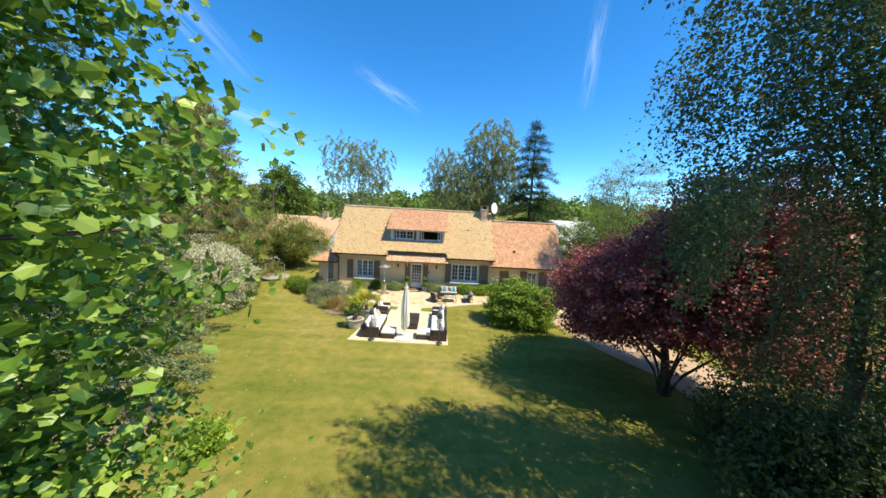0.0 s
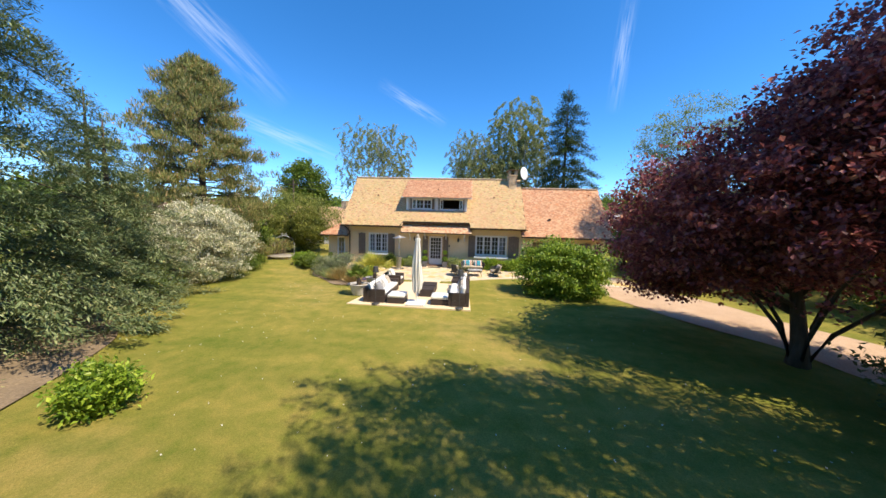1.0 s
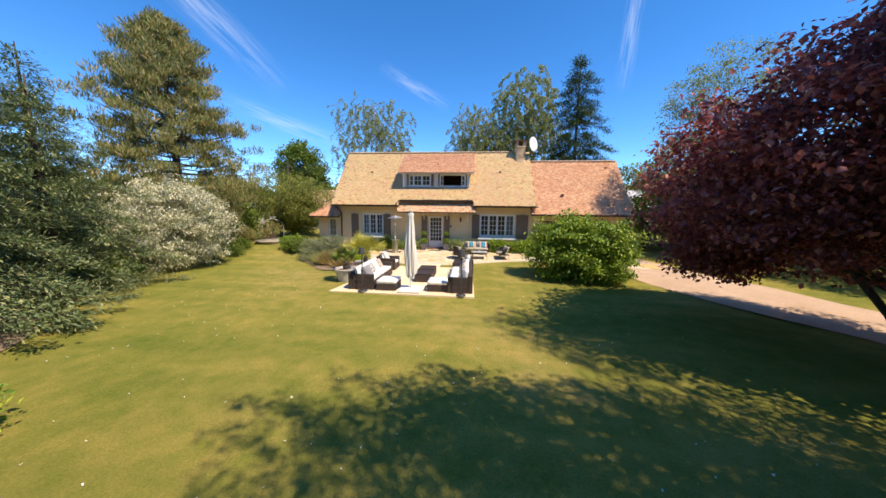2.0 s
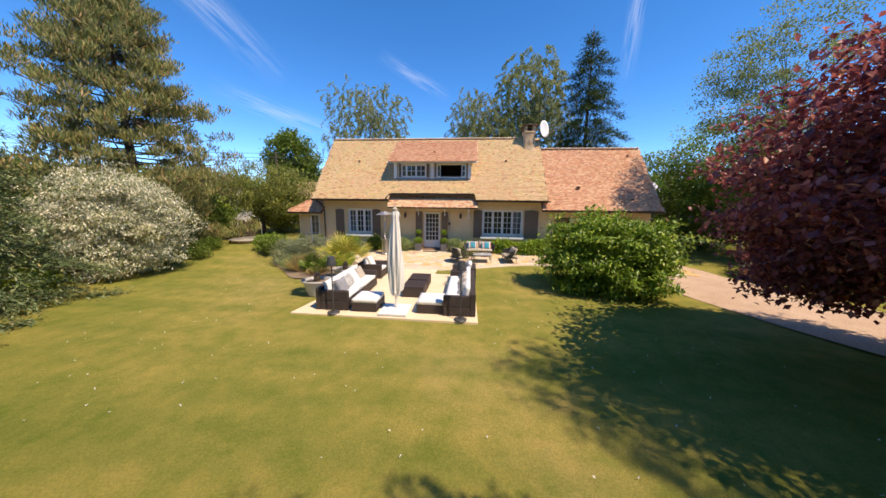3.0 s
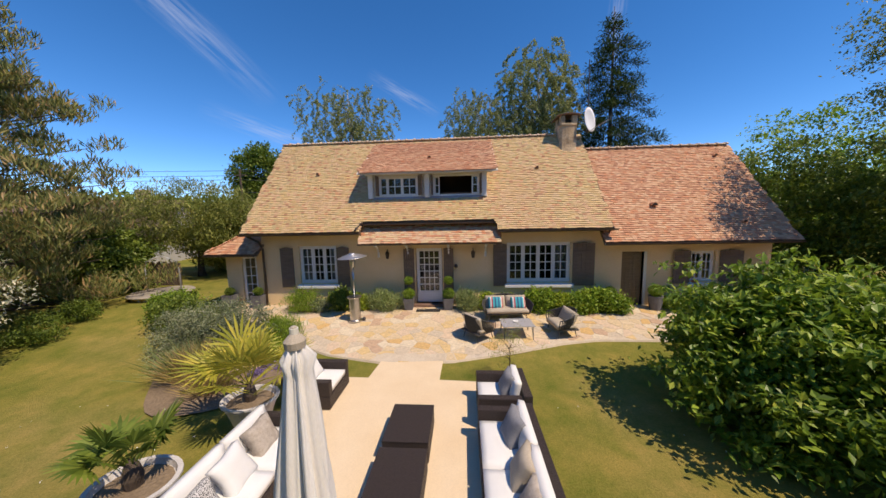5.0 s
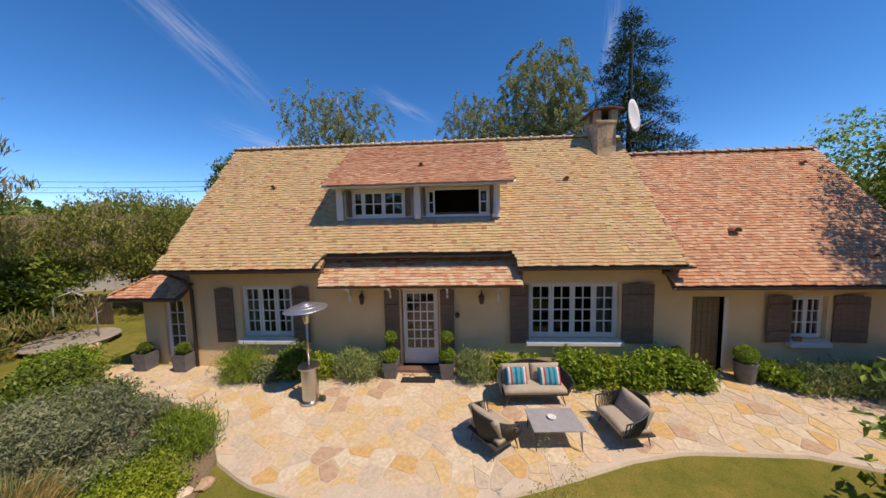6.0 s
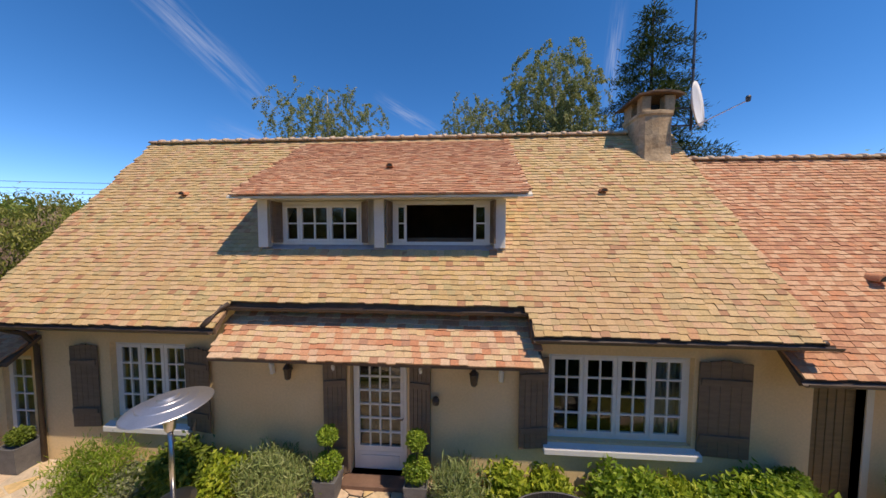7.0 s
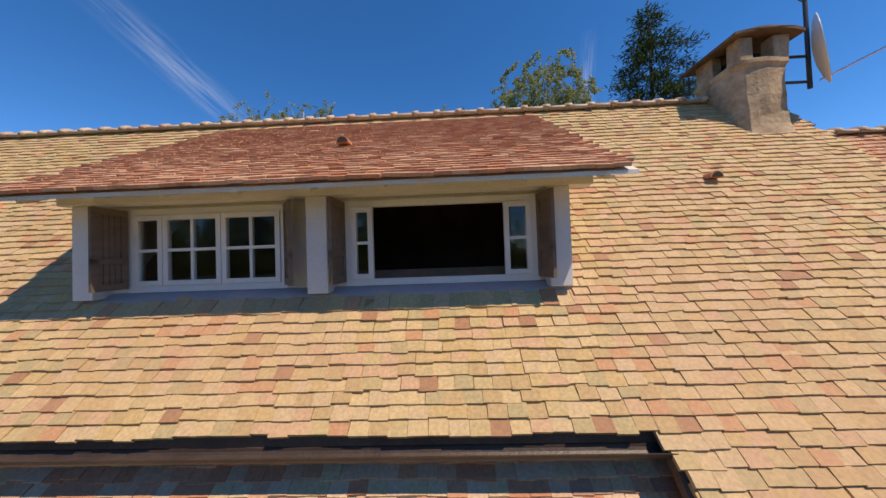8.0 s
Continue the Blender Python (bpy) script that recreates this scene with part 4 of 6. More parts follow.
weathered(bm, 0.035)
CH = part("chimney", bm, M_CHIM, HOUSE, "rendered chimney patched and stained with soot")
for x0, x1, y0, y1 in ((CX0 - 0.01, CX0 + 0.17, CY0, CY0 + 0.22), (CX1 - 0.22, CX1, CY0, CY0 + 0.18), (CX0, CX0 + 0.14, CY1 - 0.34, CY1 - 0.02), (CX1 - 0.14, CX1, CY1 - 0.34, CY1 - 0.02)):
    bm = bmesh.new()
    box(bm, x0, x1, y0, y1, 7.07, 7.42)
    weathered(bm, 0.02)
    part("cap_support", bm, M_CHIM, CH, bevel=0.012)
bm = bmesh.new()
capx = [CX0 - 0.14 + (CX1 - CX0 + 0.26) * k / 6 for k in range(7)]
prism(bm, [(x, 7.39 + 0.06 * math.sin(math.pi * k / 6)) for k, x in enumerate(capx)] + [(x, 7.43 + 0.07 * math.sin(math.pi * k / 6)) for k, x in reversed(list(enumerate(capx)))], "y", CY0 - 0.10, CY1 + 0.16)
weathered(bm, 0.02, 7.0)
part("chimney_cap", bm, plain("rusty_cap_slab", (0.13, 0.075, 0.045), (0.24, 0.15, 0.09), 5, 0.85, bumpy=0.4), CH, "thin curved rust-brown cap slab")
bm = bmesh.new()
for x in (CX0 - 0.10, CX0 - 0.02):
    tube(bm, [(x, CY1 + 0.10, 7.05), (x, CY1 + 0.10, 7.36)], [0.012, 0.012], 6)
tube(bm, [(CX0 - 0.10, CY1 + 0.10, 7.06), (CX0 + 0.1, CY1 + 0.02, 7.06)], [0.012, 0.012], 6)
part("cap_stay", bm, M_IRON, CH)
# Near-black block painted as the darkness under the cap slab.
bm = bmesh.new()
box(bm, CX0 + 0.18, CX1 - 0.2, CY0 + 0.2, CY1 - 0.1, 7.10, 7.30)
part("flue_opening", bm, M_UNLIT, CH)

# roof vents
for x, y, z, s in ((-7.23, 24.46, 5.22, 1), (1.71, 24.46, 5.22, 1), (5.63, 23.53, 3.63, 1.5), (8.9, 25.2, 5.58, 1), (8.3, 23.0, 3.0, 1)):
    bm = bmesh.new()
    ring = [(0.075 * s * math.cos(math.pi * j / 8), 0.075 * s * math.sin(math.pi * j / 8)) for j in range(9)]
    prism(bm, ring, "y", -0.10 * s, 0.12 * s)
    o = part("roof_vent", bm, M_ROSE, HOUSE, "half-round clay vent tile")
    o.location = (x, y, z + 0.03)
    # Near-black plate painted as the shade inside the half-round vent.
    bm = bmesh.new()
    prism(bm, [(0.8 * p, 0.8 * q) for p, q in ring], "y", -0.108 * s, -0.102 * s)
    part("vent_mouth", bm, M_UNLIT, o)
bm = bmesh.new()
prism(bm, [(0.07 * math.cos(math.pi * j / 8), 0.07 * math.sin(math.pi * j / 8)) for j in range(9)], "y", -0.1, 0.1)
o = part("roof_vent", bm, M_ROSE, HOUSE, "half-round clay vent tile")
o.location = (-2.51, 24.08, 5.71)
# Dark plate in place of the shade in this vent's mouth.
bm = bmesh.new()
prism(bm, [(0.058 * math.cos(math.pi * j / 8), 0.058 * math.sin(math.pi * j / 8)) for j in range(9)], "y", -0.108, -0.102)
part("vent_mouth", bm, M_UNLIT, o)

# dish and mast
DISH = thing("satellite_dish", (3.97, 25.35, 6.3), "white satellite dish on a mast beside the chimney", "satellite dish")
bm = bmesh.new()
tube(bm, [(0, 0, 0.42), (0, 0, 3.3)], [0.028, 0.022], 8)
part("mast", bm, M_IRON, DISH)
dn = Vector((0.65, -0.76, 0.10)).normalized()
q = dn.to_track_quat("Z", "Y").to_matrix().to_4x4()
bm = bmesh.new()
lathe(bm, [(0.0, -0.09), (0.2, -0.075), (0.36, -0.04), (0.46, 0.0), (0.465, 0.012), (0.36, -0.022), (0.2, -0.058), (0.0, -0.072)], 28)
bmesh.ops.transform(bm, matrix=Matrix.Translation((0.03, -0.14, 0.92)) @ q @ Matrix.Diagonal((0.92, 1.08, 1, 1)), verts=list(bm.verts))
part("reflector", bm, M_WHITE, DISH, smooth=True)
bm = bmesh.new()
tube(bm, [(0.02, -0.1, 0.48), Vector((0.03, -0.14, 0.66)) + dn * 0.75], [0.014, 0.012], 6)
part("feed_arm", bm, M_STEEL, DISH)
bm = bmesh.new()
lathe(bm, [(0.035, -0.05), (0.045, 0.03), (0.03, 0.06)], 12, tuple(Vector((0.03, -0.14, 0.69)) + dn * 0.78))
part("feed_horn", bm, M_IRON, DISH)
for z in (0.52, 0.90):
    bm = bmesh.new()
    box(bm, -0.54, 0.0, -0.015, 0.015, z - 0.015, z + 0.015)
    part("wall_bracket", bm, M_IRON, DISH)
for z in (1.75,):
    bm = bmesh.new()
    tube(bm, [(-0.03, 0.02, z), (0.0, -0.03, z + 0.05), (0.02, 0.0, z)], [0.05, 0.05, 0.03], 8)
    part("clamp", bm, M_IRON, DISH)


# wall lanterns
def lantern(x):
    ob = thing("wall_lantern", (x, FY - 0.01, 1.88), "small dark metal wall lantern beside the door", "lantern", "wall lanterns")
    bm = bmesh.new()
    lathe(bm, [(0.03, 0.0), (0.055, 0.03), (0.075, 0.20), (0.085, 0.21), (0.03, 0.28), (0.01, 0.31)], 6, (0, -0.14, 0))
    part("lantern_cage", bm, M_BROWN, ob)
    bm = bmesh.new()
    lathe(bm, [(0.03, 0.05), (0.045, 0.10), (0.05, 0.18)], 8, (0, -0.14, 0))
    part("lantern_glass", bm, M_CREAM, ob)
    bm = bmesh.new()
    tube(bm, [(0, 0, 0.12), (0, -0.05, 0.34), (0, -0.12, 0.36), (0, -0.14, 0.31)], [0.012] * 4, 6)
    part("arm", bm, M_BROWN, ob)


lantern(-4.09)
lantern(-0.88)

# ---- trees and shrubs ----
def shrub(at, label, rx, ry, h, material, seed, n=90, per=40, clump=0.16, leaf=0.07, name="shrub", category="shrub", group="", aspect=0.5, droop=-0.1, wild=0.2, upright=0.0):
    """A low bush: stems and a rounded, uneven mass of leaves that reaches the ground."""
    g = np.random.default_rng(seed)
    z = ground_z(at[0], at[1]) + (at[2] if len(at) > 2 else 0.02)
    ob = thing(name, (at[0], at[1], z), label, category, group)
    cl = clumps([(0, 0, h * 0.42, rx, ry, h * 0.52), (rx * 0.25, -ry * 0.2, h * 0.38, rx * 0.7, ry * 0.75, h * 0.45), (-rx * 0.3, 0, h * 0.5, rx * 0.6, ry * 0.7, h * 0.42)], n, g, 0.6, wild)
    bm = bmesh.new()
    for i in range(7):
        e = cl[g.integers(len(cl))]
        tube(bm, [(e[0] * 0.1, e[1] * 0.1, -0.05), (e[0] * 0.6, e[1] * 0.6, abs(e[2]) * 0.6), tuple(e)], [0.02, 0.012, 0.004], 5)
    part("stem", bm, M_BARK, ob)
    p = spread(cl, per, clump, g, 0.8)
    p = p[p[:, 2] > 0.0]
    foliage("leaves", p, leaf, material, ob, g, aspect, droop - upright, 0.4)
    return ob


def weeping(name, at, label, lobes, material, seed, strands=420, leaf=0.07, per=26, length=(0.8, 2.2), trunk=0.16, top=12, bark=None, ends=20, low=0.0, sway=0.25, flat=0.15):
    """A tree with thin hanging twigs set with small leaves."""
    g = np.random.default_rng(seed)
    ob = thing(name, at, label, "tree")
    cl = clumps(lobes, strands, g, 0.35, 0.15)
    limbs(ob, bark or M_BIRCHBARK, (0, 0, -0.15), (0.2, 0.1, top), [cl[i] for i in g.choice(len(cl), ends, replace=False)], trunk, g)
    ls = g.uniform(*length, len(cl))
    t = g.uniform(0, 1, (len(cl), per))
    lean = g.normal(size=(len(cl), 1, 2)) * sway
    p = np.repeat(cl[:, None, :], per, 1)
    p[:, :, 2] -= t * ls[:, None]
    p[:, :, :2] += lean * (1 - (1 - t[:, :, None]) ** 2) + g.normal(size=(len(cl), per, 2)) * 0.07
    p = p.reshape(-1, 3)
    foliage("crown", p[p[:, 2] > low], leaf, material, ob, g, 0.6, 0.45 if flat < 0.5 else 0.15, flat)
    return ob


M_FARBIRCH = leaf_mat("pale_birch_leaves", [(0.0, (0.15, 0.18, 0.07)), (0.6, (0.25, 0.28, 0.11)), (1.0, (0.36, 0.35, 0.18))], 0.3, 0.45)
M_LIGHTTREE = leaf_mat("light_green_tree_leaves", [(0.0, (0.11, 0.15, 0.04)), (0.6, (0.20, 0.25, 0.08)), (1.0, (0.31, 0.34, 0.13))], 0.4, 0.4)
# beside the start of the flight
g_near = np.random.default_rng(5)
leafy_tree("maple_tree", (-7.0, -1.0, -0.36), "leafy green maple with large lobed leaves in sun",
           [(2.3, 1.7, 6.6, 2.2, 1.3, 2.8), (2.0, 1.2, 9.2, 2.5, 1.7, 2.2), (0.9, 1.3, 4.2, 2.3, 1.4, 2.6), (2.9, 1.9, 3.4, 1.2, 0.8, 1.7)], M_MAPLE, 41,
           n=1450, per=32, clump=0.50, leaf=0.098, trunk=0.24, trunk_top=9, aspect=1.0, droop=0.25, lobed=True, inner=0.35, flat=0.5, squash=0.30, ends=60)
# Lobes above z 14 are out of view, added to shade the lawn.
weeping("birch_tree", (8.0, 4.3, -0.36), "weeping birch with thin hanging leafy twigs and an unseen added upper crown",
        [(-3.0, -1.4, 11.8, 2.7, 1.9, 1.8), (-3.3, 0.0, 9.9, 1.5, 1.3, 1.7), (1.7, 2.0, 15.4, 1.6, 1.4, 1.0), (-1.2, -1.0, 10.0, 2.2, 1.8, 3.2), (0.3, -0.4, 8.4, 2.2, 1.8, 3.6), (0.1, 0.5, 4.2, 2.0, 1.7, 3.2), (-1.9, -4.9, 14.2, 3.0, 2.0, 1.5), (3.0, 1.2, 15.2, 2.3, 1.7, 1.2), (3.6, 2.2, 15.0, 2.4, 1.9, 1.2), (4.4, 3.0, 15.4, 2.0, 1.8, 1.1)], M_BIRCH, 42, flat=0.62, strands=3600, leaf=0.086, per=36, length=(0.8, 2.3), trunk=0.16, top=13, low=0.3, bark=M_BARK)
birch = bpy.data.objects["birch_tree"]
bm = bmesh.new()
tube(bm, [(0, 0, 7.6), (-2.2, -0.6, 8.3), (-4.4, -1.5, 7.9), (-5.7, -2.1, 7.1)], [0.06, 0.045, 0.025, 0.008], 6)
part("limb", bm, M_BARK, birch, smooth=True)
along = g_near.uniform(0, 1, (130, 1))
tops = (1 - along) * np.array([[-4.9, -1.75, 7.5]]) + along * np.array([[-5.95, -2.2, 7.1]]) + g_near.normal(size=(130, 3)) * np.array([0.12, 0.2, 0.18])
drape = np.repeat(tops, 44, 0)
drape[:, 2] -= g_near.uniform(0, 1.35, len(drape)) * np.repeat(g_near.uniform(0.5, 1.0, 130), 44)
drape[:, :2] += g_near.normal(size=(len(drape), 2)) * 0.035
foliage("drape", drape, 0.05, M_BIRCH, birch, g_near, 0.6, 0.45, 0.3)
shrub((8.3, 4.5), "dark green undergrowth at the foot of the birch", 2.0, 1.5, 3.0, M_BIRCH, 46, n=480, per=44, clump=0.34, leaf=0.16)
shrub((9.0, 6.8), "dark green shrub in the shade of the purple tree", 1.8, 1.5, 2.6, M_BIRCH, 43, n=260, per=40, clump=0.3, leaf=0.13)

leafy_tree("purple_maple", (8.7, 9.9, -0.36), "spreading tree with dark purple leaves over the lawn",
           [(-0.1, 0.3, 4.3, 4.2, 3.4, 2.4), (-1.2, 1.6, 3.6, 3.2, 2.7, 2.0), (1.5, -0.7, 6.8, 3.0, 2.7, 2.3), (0.3, -1.0, 6.0, 2.6, 2.4, 1.9), (-0.7, 2.5, 3.0, 2.5, 1.9, 1.6), (2.0, -0.8, 5.0, 2.5, 2.2, 2.3), (-1.7, 2.7, 2.4, 1.7, 1.4, 0.8), (-1.7, 2.9, 1.5, 1.0, 0.8, 0.35), (1.5, -2.4, 3.2, 2.2, 1.3, 1.2)], M_PURPLE, 31,
           n=2600, per=50, clump=0.44, leaf=0.134, trunk=0.20, trunk_top=5.0, ends=34, inner=0.45, aspect=0.7, wild=0.16, squash=0.5)
for k in range(5):
    a = k * 1.26 + 0.4
    bm = bmesh.new()
    tube(bm, [(0.1 * math.cos(a), 0.1 * math.sin(a), 0.0), (0.5 * math.cos(a), 0.5 * math.sin(a), 1.0), (1.5 * math.cos(a), 1.5 * math.sin(a), 2.3), (3.0 * math.cos(a), 3.0 * math.sin(a), 3.5)], [0.075, 0.055, 0.035, 0.015], 7)
    part("limb", bm, M_BARK, bpy.data.objects["purple_maple"], smooth=True)
leafy_tree("large_shrub", (4.75, 17.3, -0.34), "large rounded green shrub on the lawn",
           [(0.05, -0.1, 1.05, 1.95, 1.7, 1.6), (0.6, -0.4, 1.2, 1.4, 1.4, 1.5), (-0.8, 0.0, 1.0, 1.25, 1.35, 1.35), (-0.2, 0.2, 1.9, 1.0, 0.9, 0.95), (1.2, 0.1, 1.3, 0.9, 1.0, 1.0), (-1.0, 0.3, 1.55, 1.1, 1.0, 1.05)], M_DEEPSHRUB, 32,
           n=900, per=54, clump=0.30, squash=0.45, leaf=0.145, trunk=0.07, trunk_top=1.6, ends=20, inner=0.62, category="shrub", aspect=0.5, wild=0.30)
leafy_tree("variegated_shrub", (-15.3, 17.3, -0.34), "tall rounded shrub with cream variegated leaves",
           [(0, 0, 2.1, 2.4, 2.3, 2.1), (-0.7, 0.3, 2.8, 1.7, 1.7, 1.6), (0.8, -0.6, 1.3, 1.5, 1.6, 1.4)], M_WHITEBUSH, 33,
           n=1300, per=50, clump=0.26, leaf=0.115, trunk=0.08, trunk_top=2.6, ends=18, inner=0.72, category="shrub", wild=0.26, aspect=0.36, squash=0.5)
pine("pine_tree", (-18.6, 20.8, -0.3), "broad olive-green pine with brown inner needles", 13.4, 5.4, M_PINE, 34, boughs=180, tufts=7, needles=78, tuft=0.41, leaf=0.265)
conifer("blue_spruce", (-13.6, 8.0, -0.36), "tall blue-green spruce with boughs to the ground", 15.5, 4.5, M_SPRUCE, 35, levels=24, arms=13, leaf=0.15, base=0.02, sag=0.30, per=190, power=0.75, trunk=0.28, dense=5, spray=0.15, ragged=0.16)
conifer("blue_spruce", (-14.6, 12.3, -0.36), "low blue-green spruce beside the pale shrub", 7.2, 3.0, M_SPRUCE, 36, levels=14, arms=11, leaf=0.145, base=0.02, sag=0.12, per=120, power=0.8, dense=6, spray=0.17)
conifer("blue_spruce", (-18.5, 14.6, -0.36), "blue-green spruce between pine and lawn", 9.5, 2.8, M_SPRUCE, 38, levels=20, arms=10, leaf=0.2, base=0.02, sag=0.2, per=70, power=0.8, dense=5)
conifer("fir_tree", (11.5, 39.7, 0), "tall dark green fir behind the house", 20.3, 5.6, M_FIR, 37, levels=21, arms=10, leaf=0.32, base=0.05, sag=0.22, per=110, power=0.85, trunk=0.3, ragged=0.25, spray=0.13, dense=7)
shrub((-6.95, 6.15), "small bright yellow-green shrub at the lawn edge", 0.46, 0.46, 0.85, M_BUSH, 44, n=130, per=36, clump=0.2, leaf=0.10)
shrub((-14.4, 13.6), "small yellow-green shrub beside the conifers", 1.1, 1.0, 1.3, M_LIME, 45, n=150, per=36, clump=0.2, leaf=0.10)
for i, (x, y, r, h) in enumerate(((-15.4, 19.0, 0.9, 0.8), (-15.0, 20.4, 0.9, 0.8), (-15.6, 22.0, 0.8, 0.75), (-16.2, 18.0, 1.0, 0.9))):
    shrub((x, y), "low dark green shrub bordering the lawn", r, r * 0.8, h, M_GREEN, 50 + i, n=80, leaf=0.08, group="border shrubs")
leafy_tree("willow", (-17.6, 29.4, 0), "rounded olive-green willow beside the house", [(0, 0, 3.8, 4.0, 3.0, 2.1), (-3.6, -0.5, 3.2, 3.2, 2.6, 1.9), (3.0, 0, 3.1, 2.8, 2.4, 1.7)], M_OLIVE, 61,
           n=800, per=44, clump=0.38, leaf=0.18, trunk=0.2, trunk_top=3.6, aspect=0.3, droop=0.4, inner=0.6)
leafy_tree("round_tree", (-28.5, 52, 0), "dense round dark green tree behind the house", [(0, 0, 8.6, 3.9, 3.6, 5.0), (0.5, 0, 6.0, 3.8, 3.6, 3.6)], M_GREEN, 62, n=520, per=44, clump=0.7, leaf=0.4, trunk=0.3, trunk_top=9, inner=0.65)
weeping("birch_tree", (-13.7, 45, 0), "airy grey-green birch behind the roof", [(-2.2, 0, 14.5, 3.4, 3, 3.6), (2.4, 0, 13.5, 3.4, 3, 3.8), (0, 0, 10.5, 5.6, 3.5, 4.6)], M_FARBIRCH, 63, strands=620, leaf=0.16, per=60, length=(0.4, 1.5), trunk=0.25, top=17, sway=0.5)
weeping("birch_tree", (1.6, 46, 0), "airy grey-green birch behind the roof", [(-1.6, 0, 13, 3.6, 3, 4.0), (0.5, 0, 10, 4.6, 3.5, 4.6)], M_FARBIRCH, 64, strands=800, leaf=0.16, per=60, length=(0.4, 1.5), trunk=0.25, top=16, sway=0.5)
weeping("birch_tree", (7.0, 46.5, 0), "tall leafy birch beside the fir", [(0, 0, 17.0, 4.4, 3.4, 5.0), (1.0, 0, 12, 4.8, 3.8, 5.0), (-1.6, 0, 10, 4, 3.5, 4)], M_FARBIRCH, 65, strands=1050, leaf=0.20, per=60, length=(0.4, 1.5), trunk=0.3, top=20, sway=0.5)
shrub((12.9, 19.7), "rounded dark purple-leaved shrub beside the drive", 1.3, 1.1, 1.75, M_PURPLE, 67, n=220, per=40, clump=0.22, leaf=0.09)
leafy_tree("tree", (13.8, 21.4, -0.2), "light green tree with open leafy branches", [(-0.6, 0, 8.4, 2.6, 2.4, 3.0), (-2.0, -0.6, 6.8, 2.0, 1.8, 1.4), (1.0, 0.4, 5.8, 2.4, 2.2, 2.2), (-1.8, 0.2, 9.2, 1.6, 1.4, 1.5)], M_LIGHTTREE, 66,
           n=330, per=90, clump=0.5, leaf=0.10, trunk=0.12, trunk_top=9, inner=0.4, wild=0.3, squash=0.4, ends=40)
for i, (x, y, r, h, m) in enumerate(((12.6, 26.6, 2.9, 6.4, M_GREEN), (15.2, 23.4, 3.4, 6.2, M_GREEN), (16.5, 29.5, 3.6, 8.5, M_BUSH), (18.5, 16.0, 3.2, 5.6, M_GREEN), (20.5, 9.5, 3.8, 7.5, M_GREEN),
                                     (21.0, 21.0, 3.8, 8.5, M_GREEN), (-23.5, 27.0, 3.2, 3.8, M_GREEN), (-26.0, 19.0, 3.4, 5.2, M_GREEN), (-21.0, 8.0, 3.5, 8.0, M_GREEN), (-17.5, 31.5, 2.6, 4.6, M_OLIVE), (-19.5, 25.5, 2.2, 3.4, M_GREEN))):
    leafy_tree("tree", (x, y, ground_z(x, y)), "dense leafy tree closing off the garden", [(0, 0, h * 0.55, r, r, h * 0.46), (r * 0.3, -r * 0.3, h * 0.4, r * 0.85, r * 0.8, h * 0.4)], m, 70 + i, n=460, per=38, clump=0.5, leaf=0.172, squash=0.45,  trunk=0.18, trunk_top=h * 0.7, inner=0.62, group="boundary trees")

# along the house wall and the terrace
shrub((-7.25, 22.62), "rounded clipped green mound by the wall", 0.66, 0.44, 0.86, M_BOX, 81, n=140, leaf=0.10, aspect=0.14, upright=0.5)
shrub((-6.55, 22.70), "low pale grey-green mound", 0.45, 0.34, 0.42, M_SILVER, 82, n=70, leaf=0.07)
shrub((-5.85, 22.75), "dark green leafy plant by the wall", 0.48, 0.36, 0.85, M_GREEN, 83, n=90, leaf=0.11)
shrub((-5.12, 22.85), "small yellow-green plant by the wall", 0.30, 0.26, 0.52, M_LIME, 84, n=60, leaf=0.10)
shrub((-4.15, 22.72), "grey-green lavender bush by the wall", 0.68, 0.40, 0.74, M_LAV, 85, n=150, leaf=0.13, aspect=0.12, upright=0.6)
shrub((-1.10, 22.72), "tall grey-green lavender by the bench", 0.42, 0.36, 0.75, M_LAV, 86, n=90, leaf=0.14, aspect=0.12, upright=0.6)
for i, (x, y, r, h, m) in enumerate(((1.45, 22.72, 0.55, 0.80, M_BUSH), (2.25, 22.72, 0.50, 0.62, M_LIME), (2.85, 22.62, 0.55, 0.68, M_BOX), (3.50, 22.72, 0.60, 0.86, M_BUSH), (4.05, 22.66, 0.36, 0.66, M_BOX),
                                     (-0.35, 22.92, 0.25, 0.52, M_LIME), (0.35, 22.95, 0.25, 0.50, M_LIME))):
    shrub((x, y), "leafy green shrub against the house wall", r, 0.42, h, m, 90 + i, n=int(150 * r + 30), leaf=0.11, group="wall shrubs")
for i, (x, y, r, h, m) in enumerate(((6.1, 22.85, 0.40, 0.36, M_BUSH), (6.9, 22.55, 0.8, 0.52, M_LAV), (7.9, 22.45, 0.9, 0.6, M_LAV), (8.9, 22.5, 0.8, 0.6, M_LAV))):
    shrub((x, y), "low green bedding along the annex wall", r, 0.5, h, m, 100 + i, n=int(120 * r + 30), leaf=0.12, aspect=0.2 if m is M_LAV else 0.5, upright=0.4, group="annex bedding")
shrub((-9.6, 20.9), "wide green leafy shrub in the bed", 1.1, 0.8, 0.9, M_GREEN, 111, n=200, leaf=0.10)
shrub((-8.0, 20.05), "silver-grey shrub with fine foliage", 1.3, 1.0, 1.55, M_SILVER, 112, n=260, leaf=0.09, aspect=0.25)
shrub((-9.2, 19.9), "silver-grey shrub with fine foliage", 1.1, 0.9, 1.25, M_SILVER, 113, n=190, leaf=0.09, aspect=0.25)
shrub((-6.75, 20.45), "bright green rosemary-like bush", 0.62, 0.5, 0.78, M_BOX, 114, n=150, leaf=0.12, aspect=0.12, upright=0.6)
